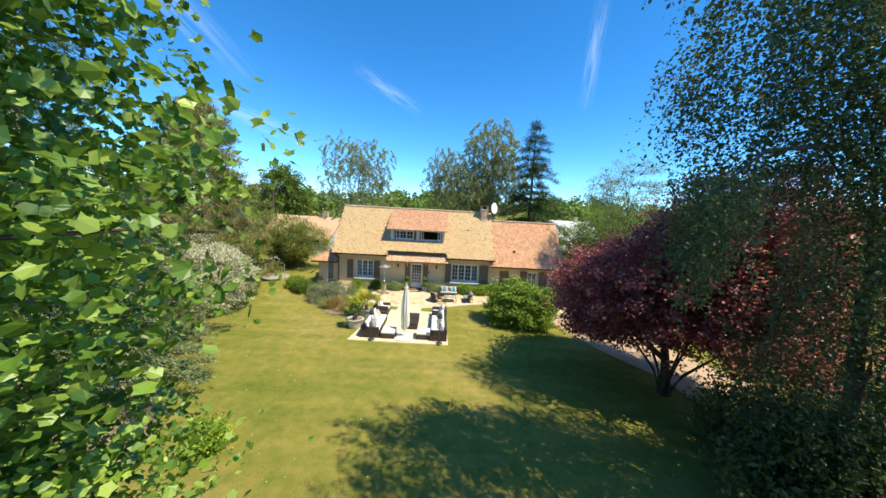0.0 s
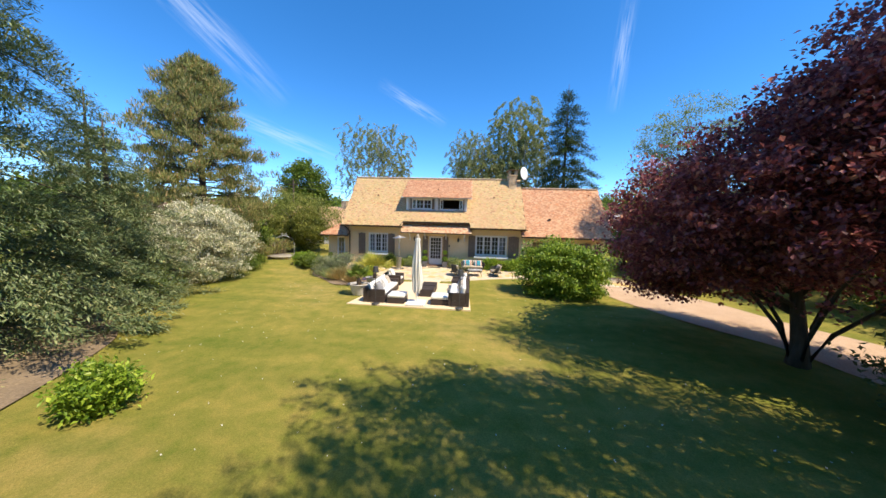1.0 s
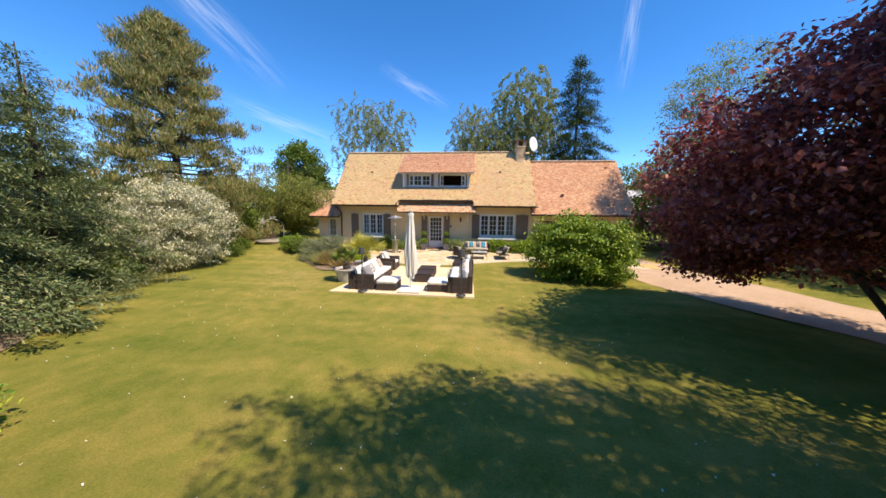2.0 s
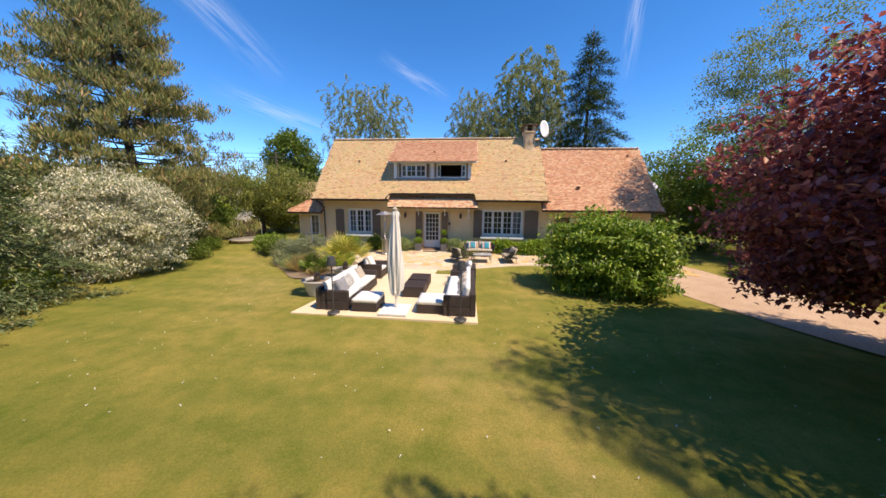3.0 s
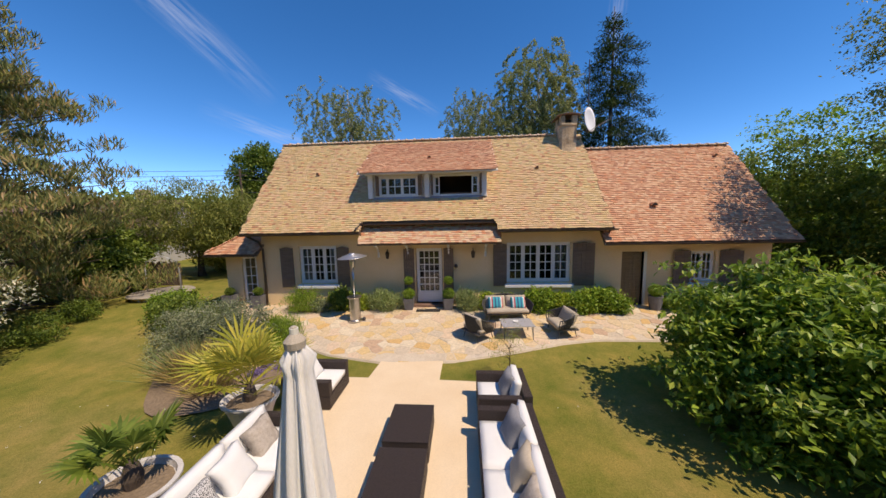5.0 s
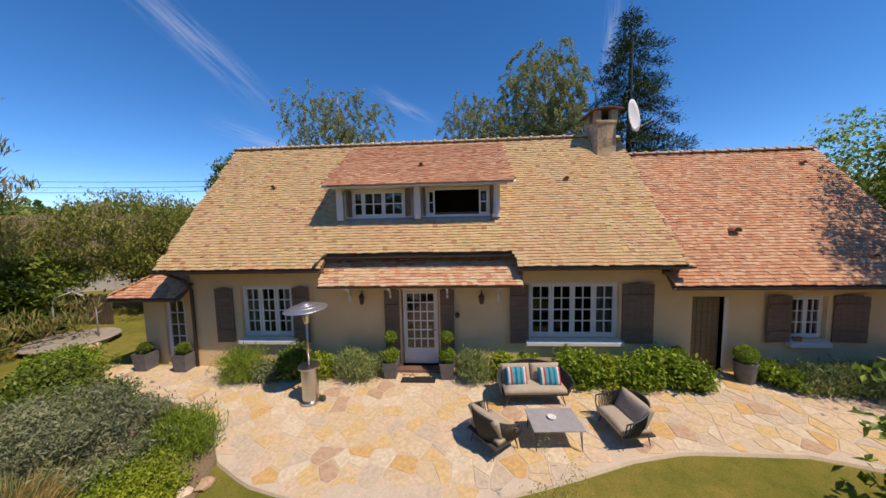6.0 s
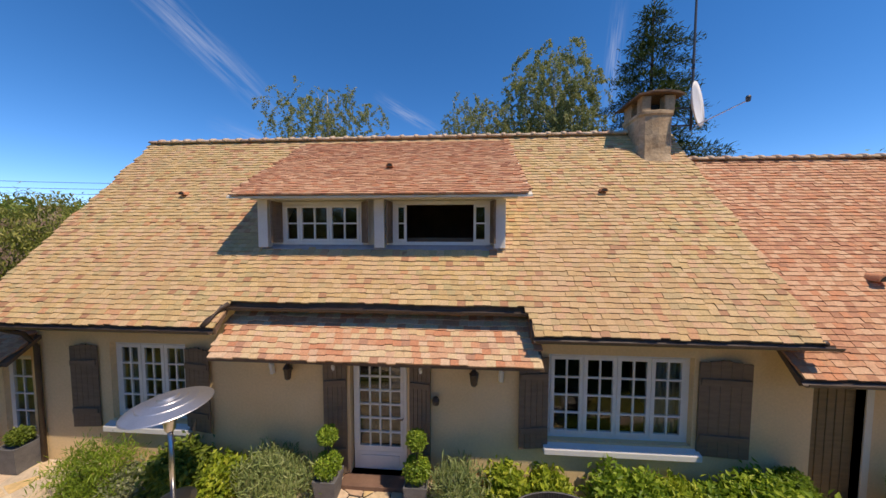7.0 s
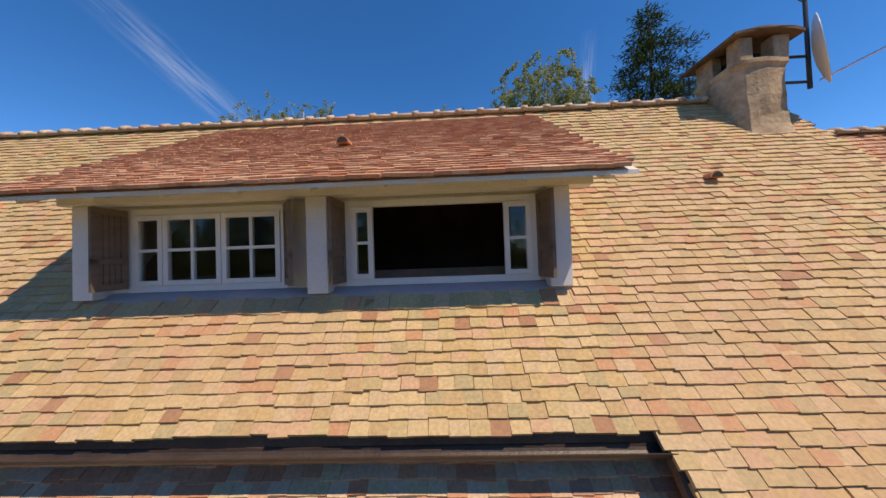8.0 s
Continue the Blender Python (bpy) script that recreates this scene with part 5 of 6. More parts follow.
shrub((-7.2, 19.5), "small rounded yellow-green bush", 0.42, 0.40, 0.48, M_BOX, 115, n=80, leaf=0.07)
shrub((-6.45, 19.5), "small rounded yellow-green bush", 0.55, 0.5, 0.56, M_LIME, 116, n=120, leaf=0.06)
shrub((-12.2, 22.4), "rounded yellow-green box bush by the stonework", 0.85, 0.8, 0.9, M_BOX, 117, n=160, leaf=0.09)
shrub((-11.2, 21.6), "dense green shrub beside the bed", 0.9, 0.8, 1.0, M_GREEN, 118, n=160, leaf=0.1)


def grass_clump(at, label, r, h, seed, n=900, material=None, lean=0.9):
    g = np.random.default_rng(seed)
    ob = thing("ornamental_grass", (at[0], at[1], ground_z(*at) + 0.01), label, "grass")
    c = np.zeros((n, 3))
    c[:, :2] = g.normal(size=(n, 2)) * r * 0.28
    d = g.normal(size=(n, 3)) * 0.55 * lean
    d[:, :2] += c[:, :2] * 1.6 / r
    d[:, 2] = 1.0
    L = h * g.uniform(0.6, 1.25, n)
    v, f = leaf_arrays(c, unit(d), g.normal(size=(n, 3)), L, np.full(n, 0.018))
    raw("blades", v.tolist(), f.tolist(), material or M_STRAWGRASS, ob)


grass_clump((-7.8, 18.7), "fountain of tan feathery ornamental grass", 0.6, 0.8, 121, 1100, lean=0.7)
grass_clump((-6.9, 18.1), "fountain of tan feathery ornamental grass", 0.45, 0.6, 122, 600, lean=0.7)
grass_clump((-8.2, 18.9), "tuft of greenish ornamental grass", 0.7, 0.8, 123, 800, M_LAV)
M_VIOLET = leaf_mat("violet_flowers", [(0.0, (0.14, 0.10, 0.34)), (1.0, (0.30, 0.24, 0.55))])
for i, (x, y) in enumerate(((-6.3, 18.75), (-6.05, 19.1), (-6.85, 18.55))):
    shrub((x, y), "low cushion of violet flowers edging the bed", 0.26, 0.2, 0.16, M_VIOLET, 130 + i, n=40, per=24, clump=0.07, leaf=0.03, name="flower_cushion", category="flowers", group="violet edging")
for i in range(9):
    x = -5.75 - 0.22 * i
    y = 19.75 - 0.17 * i
    bm = bmesh.new()
    lathe(bm, [(0.0, 0), (0.12, 0.0), (0.13, 0.05), (0.08, 0.10), (0.0, 0.11)], 7)
    for v in bm.verts:
        v.co += Vector((noise.noise(v.co * 9 + Vector((i, 0, 0))), noise.noise(v.co * 9 + Vector((0, i, 0))), 0)) * 0.05
    o = part("edging_stone", bm, M_STONE_ONE)
    o.location = (x, y, ground_z(x, y) + 0.02)
    tagged(o, "rough pale edging stone along the planting bed", "stone", "edging stones")

# ---- furniture on the slab ----
SZ = -0.31
M_WICKER = plain("dark_brown_wicker", (0.042, 0.029, 0.027), (0.075, 0.053, 0.048), 30, 0.55, fine=220, bumpy=0.9, mottle=0.4, stretch=(1, 1, 3))
M_CUSH = plain("white_outdoor_fabric", (0.78, 0.77, 0.75), (0.84, 0.83, 0.81), 3, 0.9, fine=150, bumpy=0.15, mottle=0.06)
M_GREYCUSH = plain("grey_fabric", (0.24, 0.24, 0.26), (0.32, 0.32, 0.34), 8, 0.9, fine=120)
M_BEIGECUSH = plain("beige_fur", (0.48, 0.40, 0.32), (0.66, 0.58, 0.49), 14, 0.95, fine=90, bumpy=0.8)
M_TAUPECUSH = plain("taupe_fabric", (0.50, 0.42, 0.32), (0.57, 0.49, 0.38), 6, 0.9, fine=120)
M_CANVAS = plain("off_white_canvas", (0.80, 0.77, 0.74), (0.86, 0.84, 0.81), 3, 0.9, fine=90, mottle=0.1, stretch=(1, 1, 0.3))
M_POT = plain("weathered_white_pot", (0.62, 0.59, 0.57), (0.74, 0.71, 0.69), 5, 0.7)
M_GREYPOT = plain("grey_planter", (0.13, 0.13, 0.14), (0.19, 0.19, 0.20), 6, 0.7)


def patterned(name, a, b, scale):
    m, n, l, p = mat(name, 0.9)
    v = coords(n, l, (scale, scale, scale))
    w = n.new("ShaderNodeTexVoronoi")
    l.new(v, w.inputs["Vector"])
    r = ramp(n, [(0.0, a), (0.45, b)], True)
    l.new(w.outputs["Distance"], r.inputs["Fac"])
    l.new(r.outputs["Color"], p.inputs["Base Color"])
    return m


M_SPOTTED = patterned("black_white_pattern", (0.05, 0.05, 0.05), (0.62, 0.60, 0.57), 16)


def striped():
    m, n, l, p = mat("turquoise_red_stripes", 0.9)
    t = n.new("ShaderNodeTexCoord")
    s = n.new("ShaderNodeSeparateXYZ")
    l.new(t.outputs["Generated"], s.inputs["Vector"])
    r = ramp(n, [(0.0, (0.03, 0.30, 0.36)), (0.10, (0.72, 0.70, 0.66)), (0.20, (0.50, 0.06, 0.07)), (0.29, (0.05, 0.38, 0.46)), (0.42, (0.03, 0.12, 0.22)), (0.52, (0.05, 0.36, 0.46)), (0.66, (0.04, 0.16, 0.28)),
                 (0.76, (0.06, 0.40, 0.48)), (0.85, (0.70, 0.68, 0.64)), (0.93, (0.52, 0.07, 0.08))], True)
    l.new(s.outputs["X"], r.inputs["Fac"])
    l.new(r.outputs["Color"], p.inputs["Base Color"])
    return m


M_STRIPE = striped()


def pad(bm, x0, x1, y0, y1, z0, z1, puff=0.03, n=8):
    """A soft cushion: a box whose faces bulge and whose edges are round."""
    start = len(bm.verts)
    made = bmesh.ops.create_grid(bm, x_segments=n, y_segments=n, size=0.5)
    ext = bmesh.ops.extrude_face_region(bm, geom=list({f for v in made["verts"] for f in v.link_faces}))
    bmesh.ops.translate(bm, verts=[v for v in ext["geom"] if isinstance(v, bmesh.types.BMVert)], vec=(0, 0, 1))
    bm.verts.ensure_lookup_table()
    h = z1 - z0
    for v in list(bm.verts)[start:]:
        u, w, t = v.co.x * 2, v.co.y * 2, v.co.z
        e = max(abs(u), abs(w))
        k = (1 - abs(u) ** 4) * (1 - abs(w) ** 4)
        mid = (t - 0.5) * (0.72 + 0.28 * k ** 0.5)
        v.co = Vector(((x0 + x1) / 2 + u * (x1 - x0) / 2 * (1 - 0.02 * e), (y0 + y1) / 2 + w * (y1 - y0) / 2 * (1 - 0.02 * e), (z0 + z1) / 2 + mid * h + (puff * k if t > 0.5 else 0)))


def cushion(at, size, thick, material, label, rx, rz, group="scatter cushions"):
    bm = bmesh.new()
    s = size / 2
    pad(bm, -s, s, -s, s, -thick / 2, thick / 2, thick * 0.25)
    for v in bm.verts:
        c = abs(v.co.x * v.co.y) / (s * s)
        v.co.x *= 0.9 + 0.12 * c
        v.co.y *= 0.9 + 0.12 * c
    o = part("cushion", bm, material, None, smooth=True)
    o.matrix_basis = pose(*at, rx, 0, rz)
    return tagged(o, label, "cushion", group)


def sofa(name, at, turn, width, depth, label, arm_left=True, arm_right=True, back_h=0.64, seat_h=0.30, seats=2):
    """A wicker sofa that looks along -y: base, back, arms, seat and back cushions."""
    ob = thing(name, at, label, "sofa" if width > 1.2 else "armchair", "", turn)
    w2 = width / 2
    bm = bmesh.new()
    box(bm, -w2, w2, -depth, -0.16, 0.02, seat_h - 0.02)
    part("seat_base", bm, M_WICKER, ob, bevel=0.015)
    bm = bmesh.new()
    box(bm, -w2, w2, -0.155, 0.0, 0.02, back_h)
    part("backrest", bm, M_WICKER, ob, bevel=0.015)
    for on, x in ((arm_left, -w2), (arm_right, w2 - 0.14)):
        if on:
            bm = bmesh.new()
            box(bm, x, x + 0.14, -depth, -0.16, seat_h - 0.015, back_h - 0.06)
            part("arm", bm, M_WICKER, ob, bevel=0.015)
    a, b = -w2 + (0.145 if arm_left else 0.0), w2 - (0.145 if arm_right else 0.0)
    for i in range(seats):
        c, d = a + (b - a) * i / seats, a + (b - a) * (i + 1) / seats
        bm = bmesh.new()
        pad(bm, c + 0.005, d - 0.005, -depth + 0.01, -0.17, seat_h - 0.01, seat_h + 0.13, 0.02)
        part("seat_cushion", bm, M_CUSH, ob, "white", smooth=True)
        bm = bmesh.new()
        pad(bm, c + 0.01, d - 0.01, -0.20, 0.20, -0.07, 0.07, 0.03)
        bmesh.ops.transform(bm, matrix=pose(0, -0.25, seat_h + 0.30, 78, 0, 0), verts=list(bm.verts))
        part("back_cushion", bm, M_CUSH, ob, "white", smooth=True)
    return ob


sofa("wicker_sofa", (-4.74, 15.25, SZ), 90, 2.75, 0.96, "dark wicker garden sofa with white cushions", seats=3)
sofa("wicker_sofa", (-0.12, 15.35, SZ), -90, 3.10, 0.90, "long dark wicker garden sofa with white cushions", seats=3)
sofa("wicker_armchair", (-4.86, 17.95, SZ), 90, 0.98, 0.98, "dark wicker armchair with white cushions", seats=1)
sofa("wicker_armchair", (-0.06, 17.55, SZ), -90, 0.98, 0.94, "dark wicker armchair with white cushions", seats=1)


def ottoman(x0, x1, y0, y1, label):
    ob = thing("wicker_ottoman", ((x0 + x1) / 2, (y0 + y1) / 2, SZ), label, "ottoman")
    a, b = (x1 - x0) / 2, (y1 - y0) / 2
    bm = bmesh.new()
    box(bm, -a, a, -b, b, 0.02, 0.26)
    part("ottoman_base", bm, M_WICKER, ob, bevel=0.012)
    bm = bmesh.new()
    pad(bm, -a, a, -b, b, 0.25, 0.39, 0.02)
    part("seat_cushion", bm, M_CUSH, ob, "white", smooth=True)


ottoman(-3.66, -2.92, 13.84, 14.66, "square wicker ottoman with a white cushion beside the sofa")
ottoman(-1.78, -1.03, 13.90, 14.70, "square wicker ottoman with a white cushion beside the sofa")
for y0, y1 in ((15.28, 16.18), (16.30, 17.20)):
    ob = thing("coffee_table", (-2.16, (y0 + y1) / 2, SZ), "low dark brown wicker block table on the slab", "table", "coffee tables")
    bm = bmesh.new()
    box(bm, -0.36, 0.36, (y0 - y1) / 2, (y1 - y0) / 2, 0.0, 0.33)
    part("body", bm, M_WICKER, ob, bevel=0.012)
    bm = bmesh.new()
    box(bm, -0.365, 0.365, (y0 - y1) / 2 - 0.005, (y1 - y0) / 2 + 0.005, 0.332, 0.355)
    part("top", bm, M_WICKER, ob, bevel=0.006)
for args in (((-4.18, 14.42, 0.27), 0.46, 0.14, M_GREYCUSH, "plain grey scatter cushion on the sofa", 62, 80), ((-4.22, 14.95, 0.27), 0.42, 0.13, M_SPOTTED, "black and white patterned cushion on the sofa", 62, 86),
             ((-4.20, 15.45, 0.28), 0.50, 0.14, M_CUSH, "white cushion with dark fringe on the sofa", 60, 98), ((-4.25, 16.05, 0.27), 0.46, 0.16, M_BEIGECUSH, "shaggy beige cushion on the sofa", 62, 90),
             ((-0.52, 16.35, 0.28), 0.48, 0.15, M_GREYCUSH, "round grey cushion on the sofa", 64, -80), ((-0.52, 15.65, 0.28), 0.46, 0.14, M_TAUPECUSH, "taupe cushion on the sofa", 62, -98),
             ((-0.50, 15.15, 0.27), 0.44, 0.14, M_BEIGECUSH, "shaggy beige cushion on the sofa", 62, -86), ((-0.50, 14.60, 0.27), 0.44, 0.13, M_SPOTTED, "black and white patterned cushion on the sofa", 62, -95),
             ((-0.44, 17.55, 0.30), 0.44, 0.14, M_GREYCUSH, "plain grey cushion on the armchair", 64, -90), ((-4.46, 17.95, 0.30), 0.44, 0.14, M_CUSH, "white cushion on the armchair", 62, 90)):
    cushion(*args)


def floor_lamp(x, y):
    ob = thing("floor_lamp", (x, y, SZ), "dark grey outdoor floor lamp with a round base", "floor lamp", "floor lamps")
    bm = bmesh.new()
    lathe(bm, [(0.0, 0.0), (0.17, 0.0), (0.175, 0.02), (0.16, 0.035), (0.03, 0.045), (0.0, 0.045)], 24)
    part("base", bm, M_IRON, ob, smooth=False)
    bm = bmesh.new()
    tube(bm, [(0, 0, 0.04), (0, 0, 1.42)], [0.018, 0.018], 10)
    part("pole", bm, M_IRON, ob)
    bm = bmesh.new()
    lathe(bm, [(0.135, 1.38), (0.095, 1.62), (0.0, 1.63), (0.0, 1.615), (0.09, 1.605), (0.128, 1.38)], 20)
    part("shade", bm, M_IRON, ob)


floor_lamp(-4.12, 13.68)
floor_lamp(-0.53, 13.58)

UMB = thing("closed_parasol", (-2.42, 14.12, SZ), "tall closed parasol of off-white canvas on a white plate", "parasol")
bm = bmesh.new()
box(bm, -0.40, 0.40, -0.53, 0.32, 0.015, 0.075)
part("base_plate", bm, M_CUSH, UMB, bevel=0.01)
for x, y in ((-0.36, -0.5), (0.36, -0.5), (-0.36, 0.28), (0.36, 0.28)):
    bm = bmesh.new()
    lathe(bm, [(0.025, 0.0), (0.025, 0.02)], 8, (x, y, 0))
    part("foot", bm, M_IRON, UMB)
bm = bmesh.new()
tube(bm, [(0, 0, 0.07), (0, 0, 3.02)], [0.035, 0.03], 12)
part("pole", bm, M_CREAM, UMB)
bm = bmesh.new()
rings, seg = [], 64
for k in range(26):
    t = k / 25
    z = 0.42 + 2.48 * t
    r = (0.125 + 0.04 * math.sin(t * 4.2) - 0.035 * t) if t < 0.93 else 0.12 * (1 - (t - 0.93) / 0.10)
    ring = []
    for i in range(seg):
        a = 2 * math.pi * i / seg
        fold = 1 + (0.36 * math.cos(8 * a + 2.2 * t) + 0.24 * math.cos(17 * a - 3 * t + 1) + 0.12 * math.cos(3 * a + 5 * t)) * (1 - 0.25 * t)
        low = 0.22 * (0.5 + 0.5 * math.cos(8 * a + 0.4)) * max(0, 1 - t * 6)
        ring.append(bm.verts.new((r * fold * math.cos(a) * 1.1, r * fold * math.sin(a), z + low + (0.02 * math.sin(5 * a) if k == 0 else 0))))
    rings.append(ring)
for a, b in zip(rings, rings[1:]):
    for i in range(seg):
        bm.faces.new((a[i], a[(i + 1) % seg], b[(i + 1) % seg], b[i]))
part("canopy", bm, M_CANVAS, UMB, "gathered off-white canvas", smooth=True)
bm = bmesh.new()
lathe(bm, [(0.0, 2.86), (0.07, 2.88), (0.075, 2.93), (0.03, 2.98), (0.02, 3.03), (0.0, 3.04)], 14)
part("finial", bm, M_TAUPECUSH, UMB)


def fan_palm(at, label, r, h, seed, fronds=16, wide=1.0, leaves=None):
    """A fan palm in an oval pot."""
    g = np.random.default_rng(seed)
    ob = thing("potted_palm", at, label, "palm")
    bm = bmesh.new()
    lathe(bm, [(0.0, 0.0), (0.24, 0.0), (0.30, 0.25), (0.37, 0.48), (0.40, 0.50), (0.40, 0.53), (0.35, 0.53), (0.33, 0.45), (0.0, 0.45)], 26)
    bmesh.ops.scale(bm, vec=(wide, 0.85 * wide, 1.0), verts=list(bm.verts))
    part("pot", bm, M_POT, ob, "weathered pale pot", smooth=False)
    bm = bmesh.new()
    lathe(bm, [(0.0, 0.452), (0.325, 0.456), (0.2, 0.475), (0.0, 0.48)], 18)
    bmesh.ops.scale(bm, vec=(wide, 0.85 * wide, 1.0), verts=list(bm.verts))
    part("soil", bm, M_SOIL, ob)
    bm = bmesh.new()
    lathe(bm, [(0.09, 0.46), (0.11, 0.6), (0.08, 0.75), (0.05, 0.82)], 12)
    part("stump", bm, M_BARK, ob)
    for i in range(fronds):
        a = i * 2.4 + g.normal() * 0.2
        el = g.uniform(0.25, 1.25)
        ln = r * g.uniform(0.65, 1.0)
        d = Vector((math.cos(a) * math.cos(el), math.sin(a) * math.cos(el), math.sin(el)))
        s = Vector((0, 0, 0.75)) + d * 0.04
        e = s + d * ln * 0.55
        bm = bmesh.new()
        tube(bm, [s, s.lerp(e, 0.5) + Vector((0, 0, 0.03)), e], [0.012, 0.009, 0.006], 5)
        up = Vector((0, 0, 1)) - d * d.z
        up = up.normalized() if up.length > 0.05 else Vector((1, 0, 0))
        side = d.cross(up)
        for k in range(19):
            b = radians(-105 + 210 * k / 18)
            q = (d * math.cos(b) + side * math.sin(b) + up * 0.18).normalized()
            tip = e + q * ln * 0.62 * (1 - 0.25 * abs(b) / 1.9) - Vector((0, 0, 0.10 + 0.05 * g.uniform()))
            m = e.lerp(tip, 0.55) + Vector((0, 0, 0.03))
            w = q.cross(up).normalized() * 0.026
            v = [bm.verts.new(p) for p in (e, m + w, tip, m - w)]
            bm.faces.new(v)
        part("frond", bm, leaves or M_PALM, ob)
    return ob


fan_palm((-5.45, 15.32, -0.345), "fan palm in an oval pale pot on the lawn", 0.85, 0.92, 141, 11, 1.3, M_GREEN)
fan_palm((-5.22, 17.1, -0.345), "large yellow-green fan palm in a pale pot", 1.3, 1.25, 142, 18, 1.25)

# small olive in a pot behind the armchair
ob = thing("potted_olive", (-0.20, 18.75, -0.34), "thin young olive tree with sparse leaves", "tree")
g_ol = np.random.default_rng(9)
tips = [(g_ol.normal() * 0.32, g_ol.normal() * 0.25, g_ol.uniform(0.55, 1.25)) for _ in range(28)]
limbs(ob, M_BARK, (0, 0, 0), (0, 0, 0.8), tips, 0.022, g_ol, 6)
foliage("leaves", spread(np.array(tips), 34, 0.14, g_ol), 0.05, M_OLIVE, ob, g_ol, 0.25)


# ---- terrace furniture ----
def tz(x, y):
    return terrace_z(x, y) + 0.018


M_ROPE = plain("dark_olive_rope", (0.05, 0.048, 0.042), (0.085, 0.08, 0.07), 20, 0.7, fine=120)


def rope_chair(at, turn, width, label, category, cushions=1, group=""):
    """A lounge chair with a round rope-strung shell on thin legs; it looks along -y."""
    ob = thing("rope_bench" if width > 1.2 else "rope_armchair", at, label, category, group, turn)
    w, d = width / 2 * (1.12 if width < 1.2 else 1.0), 0.36
    def rim(u, z, k):
        a = math.pi * u
        return Vector((-math.cos(a) * w * k, -0.30 + (math.sin(a) ** 0.7 if math.sin(a) > 0 else 0) * 0.66 * k + 0.0, z))
    top = [rim(i / 24, 0.55 + 0.22 * math.sin(math.pi * i / 24), 1.0) for i in range(25)]
    low = [rim(i / 24, 0.26, 0.86) for i in range(25)]
    for pts, r in ((top, 0.014), (low, 0.014)):
        bm = bmesh.new()
        tube(bm, pts, [r] * len(pts), 6)
        part("rail", bm, M_IRON, ob, smooth=True)
    bm = bmesh.new()
    n = 74 if width < 1.2 else 110
    for i in range(n + 1):
        u = i / n
        a = rim(u, 0.55 + 0.22 * math.sin(math.pi * u), 1.0)
        b = rim(u, 0.26, 0.86)
        tube(bm, [a, a.lerp(b, 0.5) + (a - Vector((0, 0, a.z))).normalized() * 0.02, b], [0.014] * 3, 4)
    part("rope_webbing", bm, M_ROPE, ob, "dark rope strung close together")
    ob.children[-1]["kind"] = "stuff"
    bm = bmesh.new()
    box(bm, -w * 0.86, w * 0.86, -0.32, 0.30, 0.235, 0.262)
    part("seat_panel", bm, M_IRON, ob)
    for x, y in ((-w * 0.72, -0.26), (w * 0.72, -0.26), (-w * 0.6, 0.24), (w * 0.6, 0.24)):
        bm = bmesh.new()
        tube(bm, [(x, y, 0.24), (x * 1.12, y * 1.15, 0.0)], [0.011, 0.009], 6)
        tube(bm, [(x * 0.9, y, 0.24), (x * 1.12, y * 1.15, 0.0)], [0.008, 0.008], 6)
        part("leg", bm, M_IRON, ob)
    bm = bmesh.new()
    pad(bm, -w * 0.84, w * 0.84, -0.34, 0.22, 0.264, 0.39, 0.025)
    part("seat_cushion", bm, M_TAUPECUSH, ob, "taupe", smooth=True)
    for i in range(cushions):
        c = -w * 0.84 + 1.68 * w * i / cushions
        e = -w * 0.84 + 1.68 * w * (i + 1) / cushions
        bm = bmesh.new()
        pad(bm, c + 0.01, e - 0.01, -0.21, 0.21, -0.07, 0.07, 0.03)
        bmesh.ops.transform(bm, matrix=pose(0, 0.16, 0.54, 66, 0, 0), verts=list(bm.verts))
        part("back_cushion", bm, M_TAUPECUSH, ob, "taupe", smooth=True)
    return ob


rope_chair((0.18, 22.02, tz(0.18, 22.02)), 4, 1.66, "rope-strung garden bench with taupe cushions on the terrace", "bench", 2)
rope_chair((-0.85, 20.72, tz(-0.85, 20.72)), 130, 0.80, "rope-strung armchair with taupe cushions on the terrace", "armchair", 1, "terrace armchairs")
rope_chair((1.72, 21.02, tz(1.72, 21.02)), -82, 0.84, "rope-strung armchair with taupe cushions on the terrace", "armchair", 1, "terrace armchairs")
for x in (-0.18, 0.56):
    bm = bmesh.new()
    pad(bm, -0.24, 0.24, -0.19, 0.19, -0.06, 0.06, 0.03)
    o = part("cushion", bm, M_STRIPE, None, smooth=True)
    o.matrix_basis = pose(x, 21.98, tz(x, 22) + 0.56, 66, 0, 4)
    tagged(o, "turquoise, red and white striped cushion on the bench", "cushion", "striped cushions")
TB = thing("low_table", (0.33, 20.87, tz(0.33, 20.87)), "low grey metal table on thin legs on the terrace", "table", "", 3)
bm = bmesh.new()
box(bm, -0.47, 0.47, -0.34, 0.34, 0.385, 0.41)
part("tabletop", bm, plain("grey_tabletop", (0.38, 0.37, 0.38), (0.46, 0.45, 0.46), 5, 0.6), TB, bevel=0.008)
for x in (-0.42, 0.42):
    for y in (-0.29, 0.29):
        bm = bmesh.new()
        tube(bm, [(x * 0.9, y, 0.385), (x, y * 1.05, 0.0)], [0.010, 0.008], 6)
        tube(bm, [(x, y * 0.9, 0.385), (x, y * 1.05, 0.0)], [0.008, 0.008], 6)
        part("leg", bm, M_IRON, TB)
bm = bmesh.new()
lathe(bm, [(0.0, 0), (0.06, 0.0), (0.085, 0.03), (0.08, 0.035), (0.05, 0.012), (0.0, 0.012)], 18)
o = part("ashtray", bm, M_WHITE, None, smooth=True)
o.location = (0.30, 20.90, tz(0.33, 20.87) + 0.412)
tagged(o, "small white dish lying on the low table", "dish")

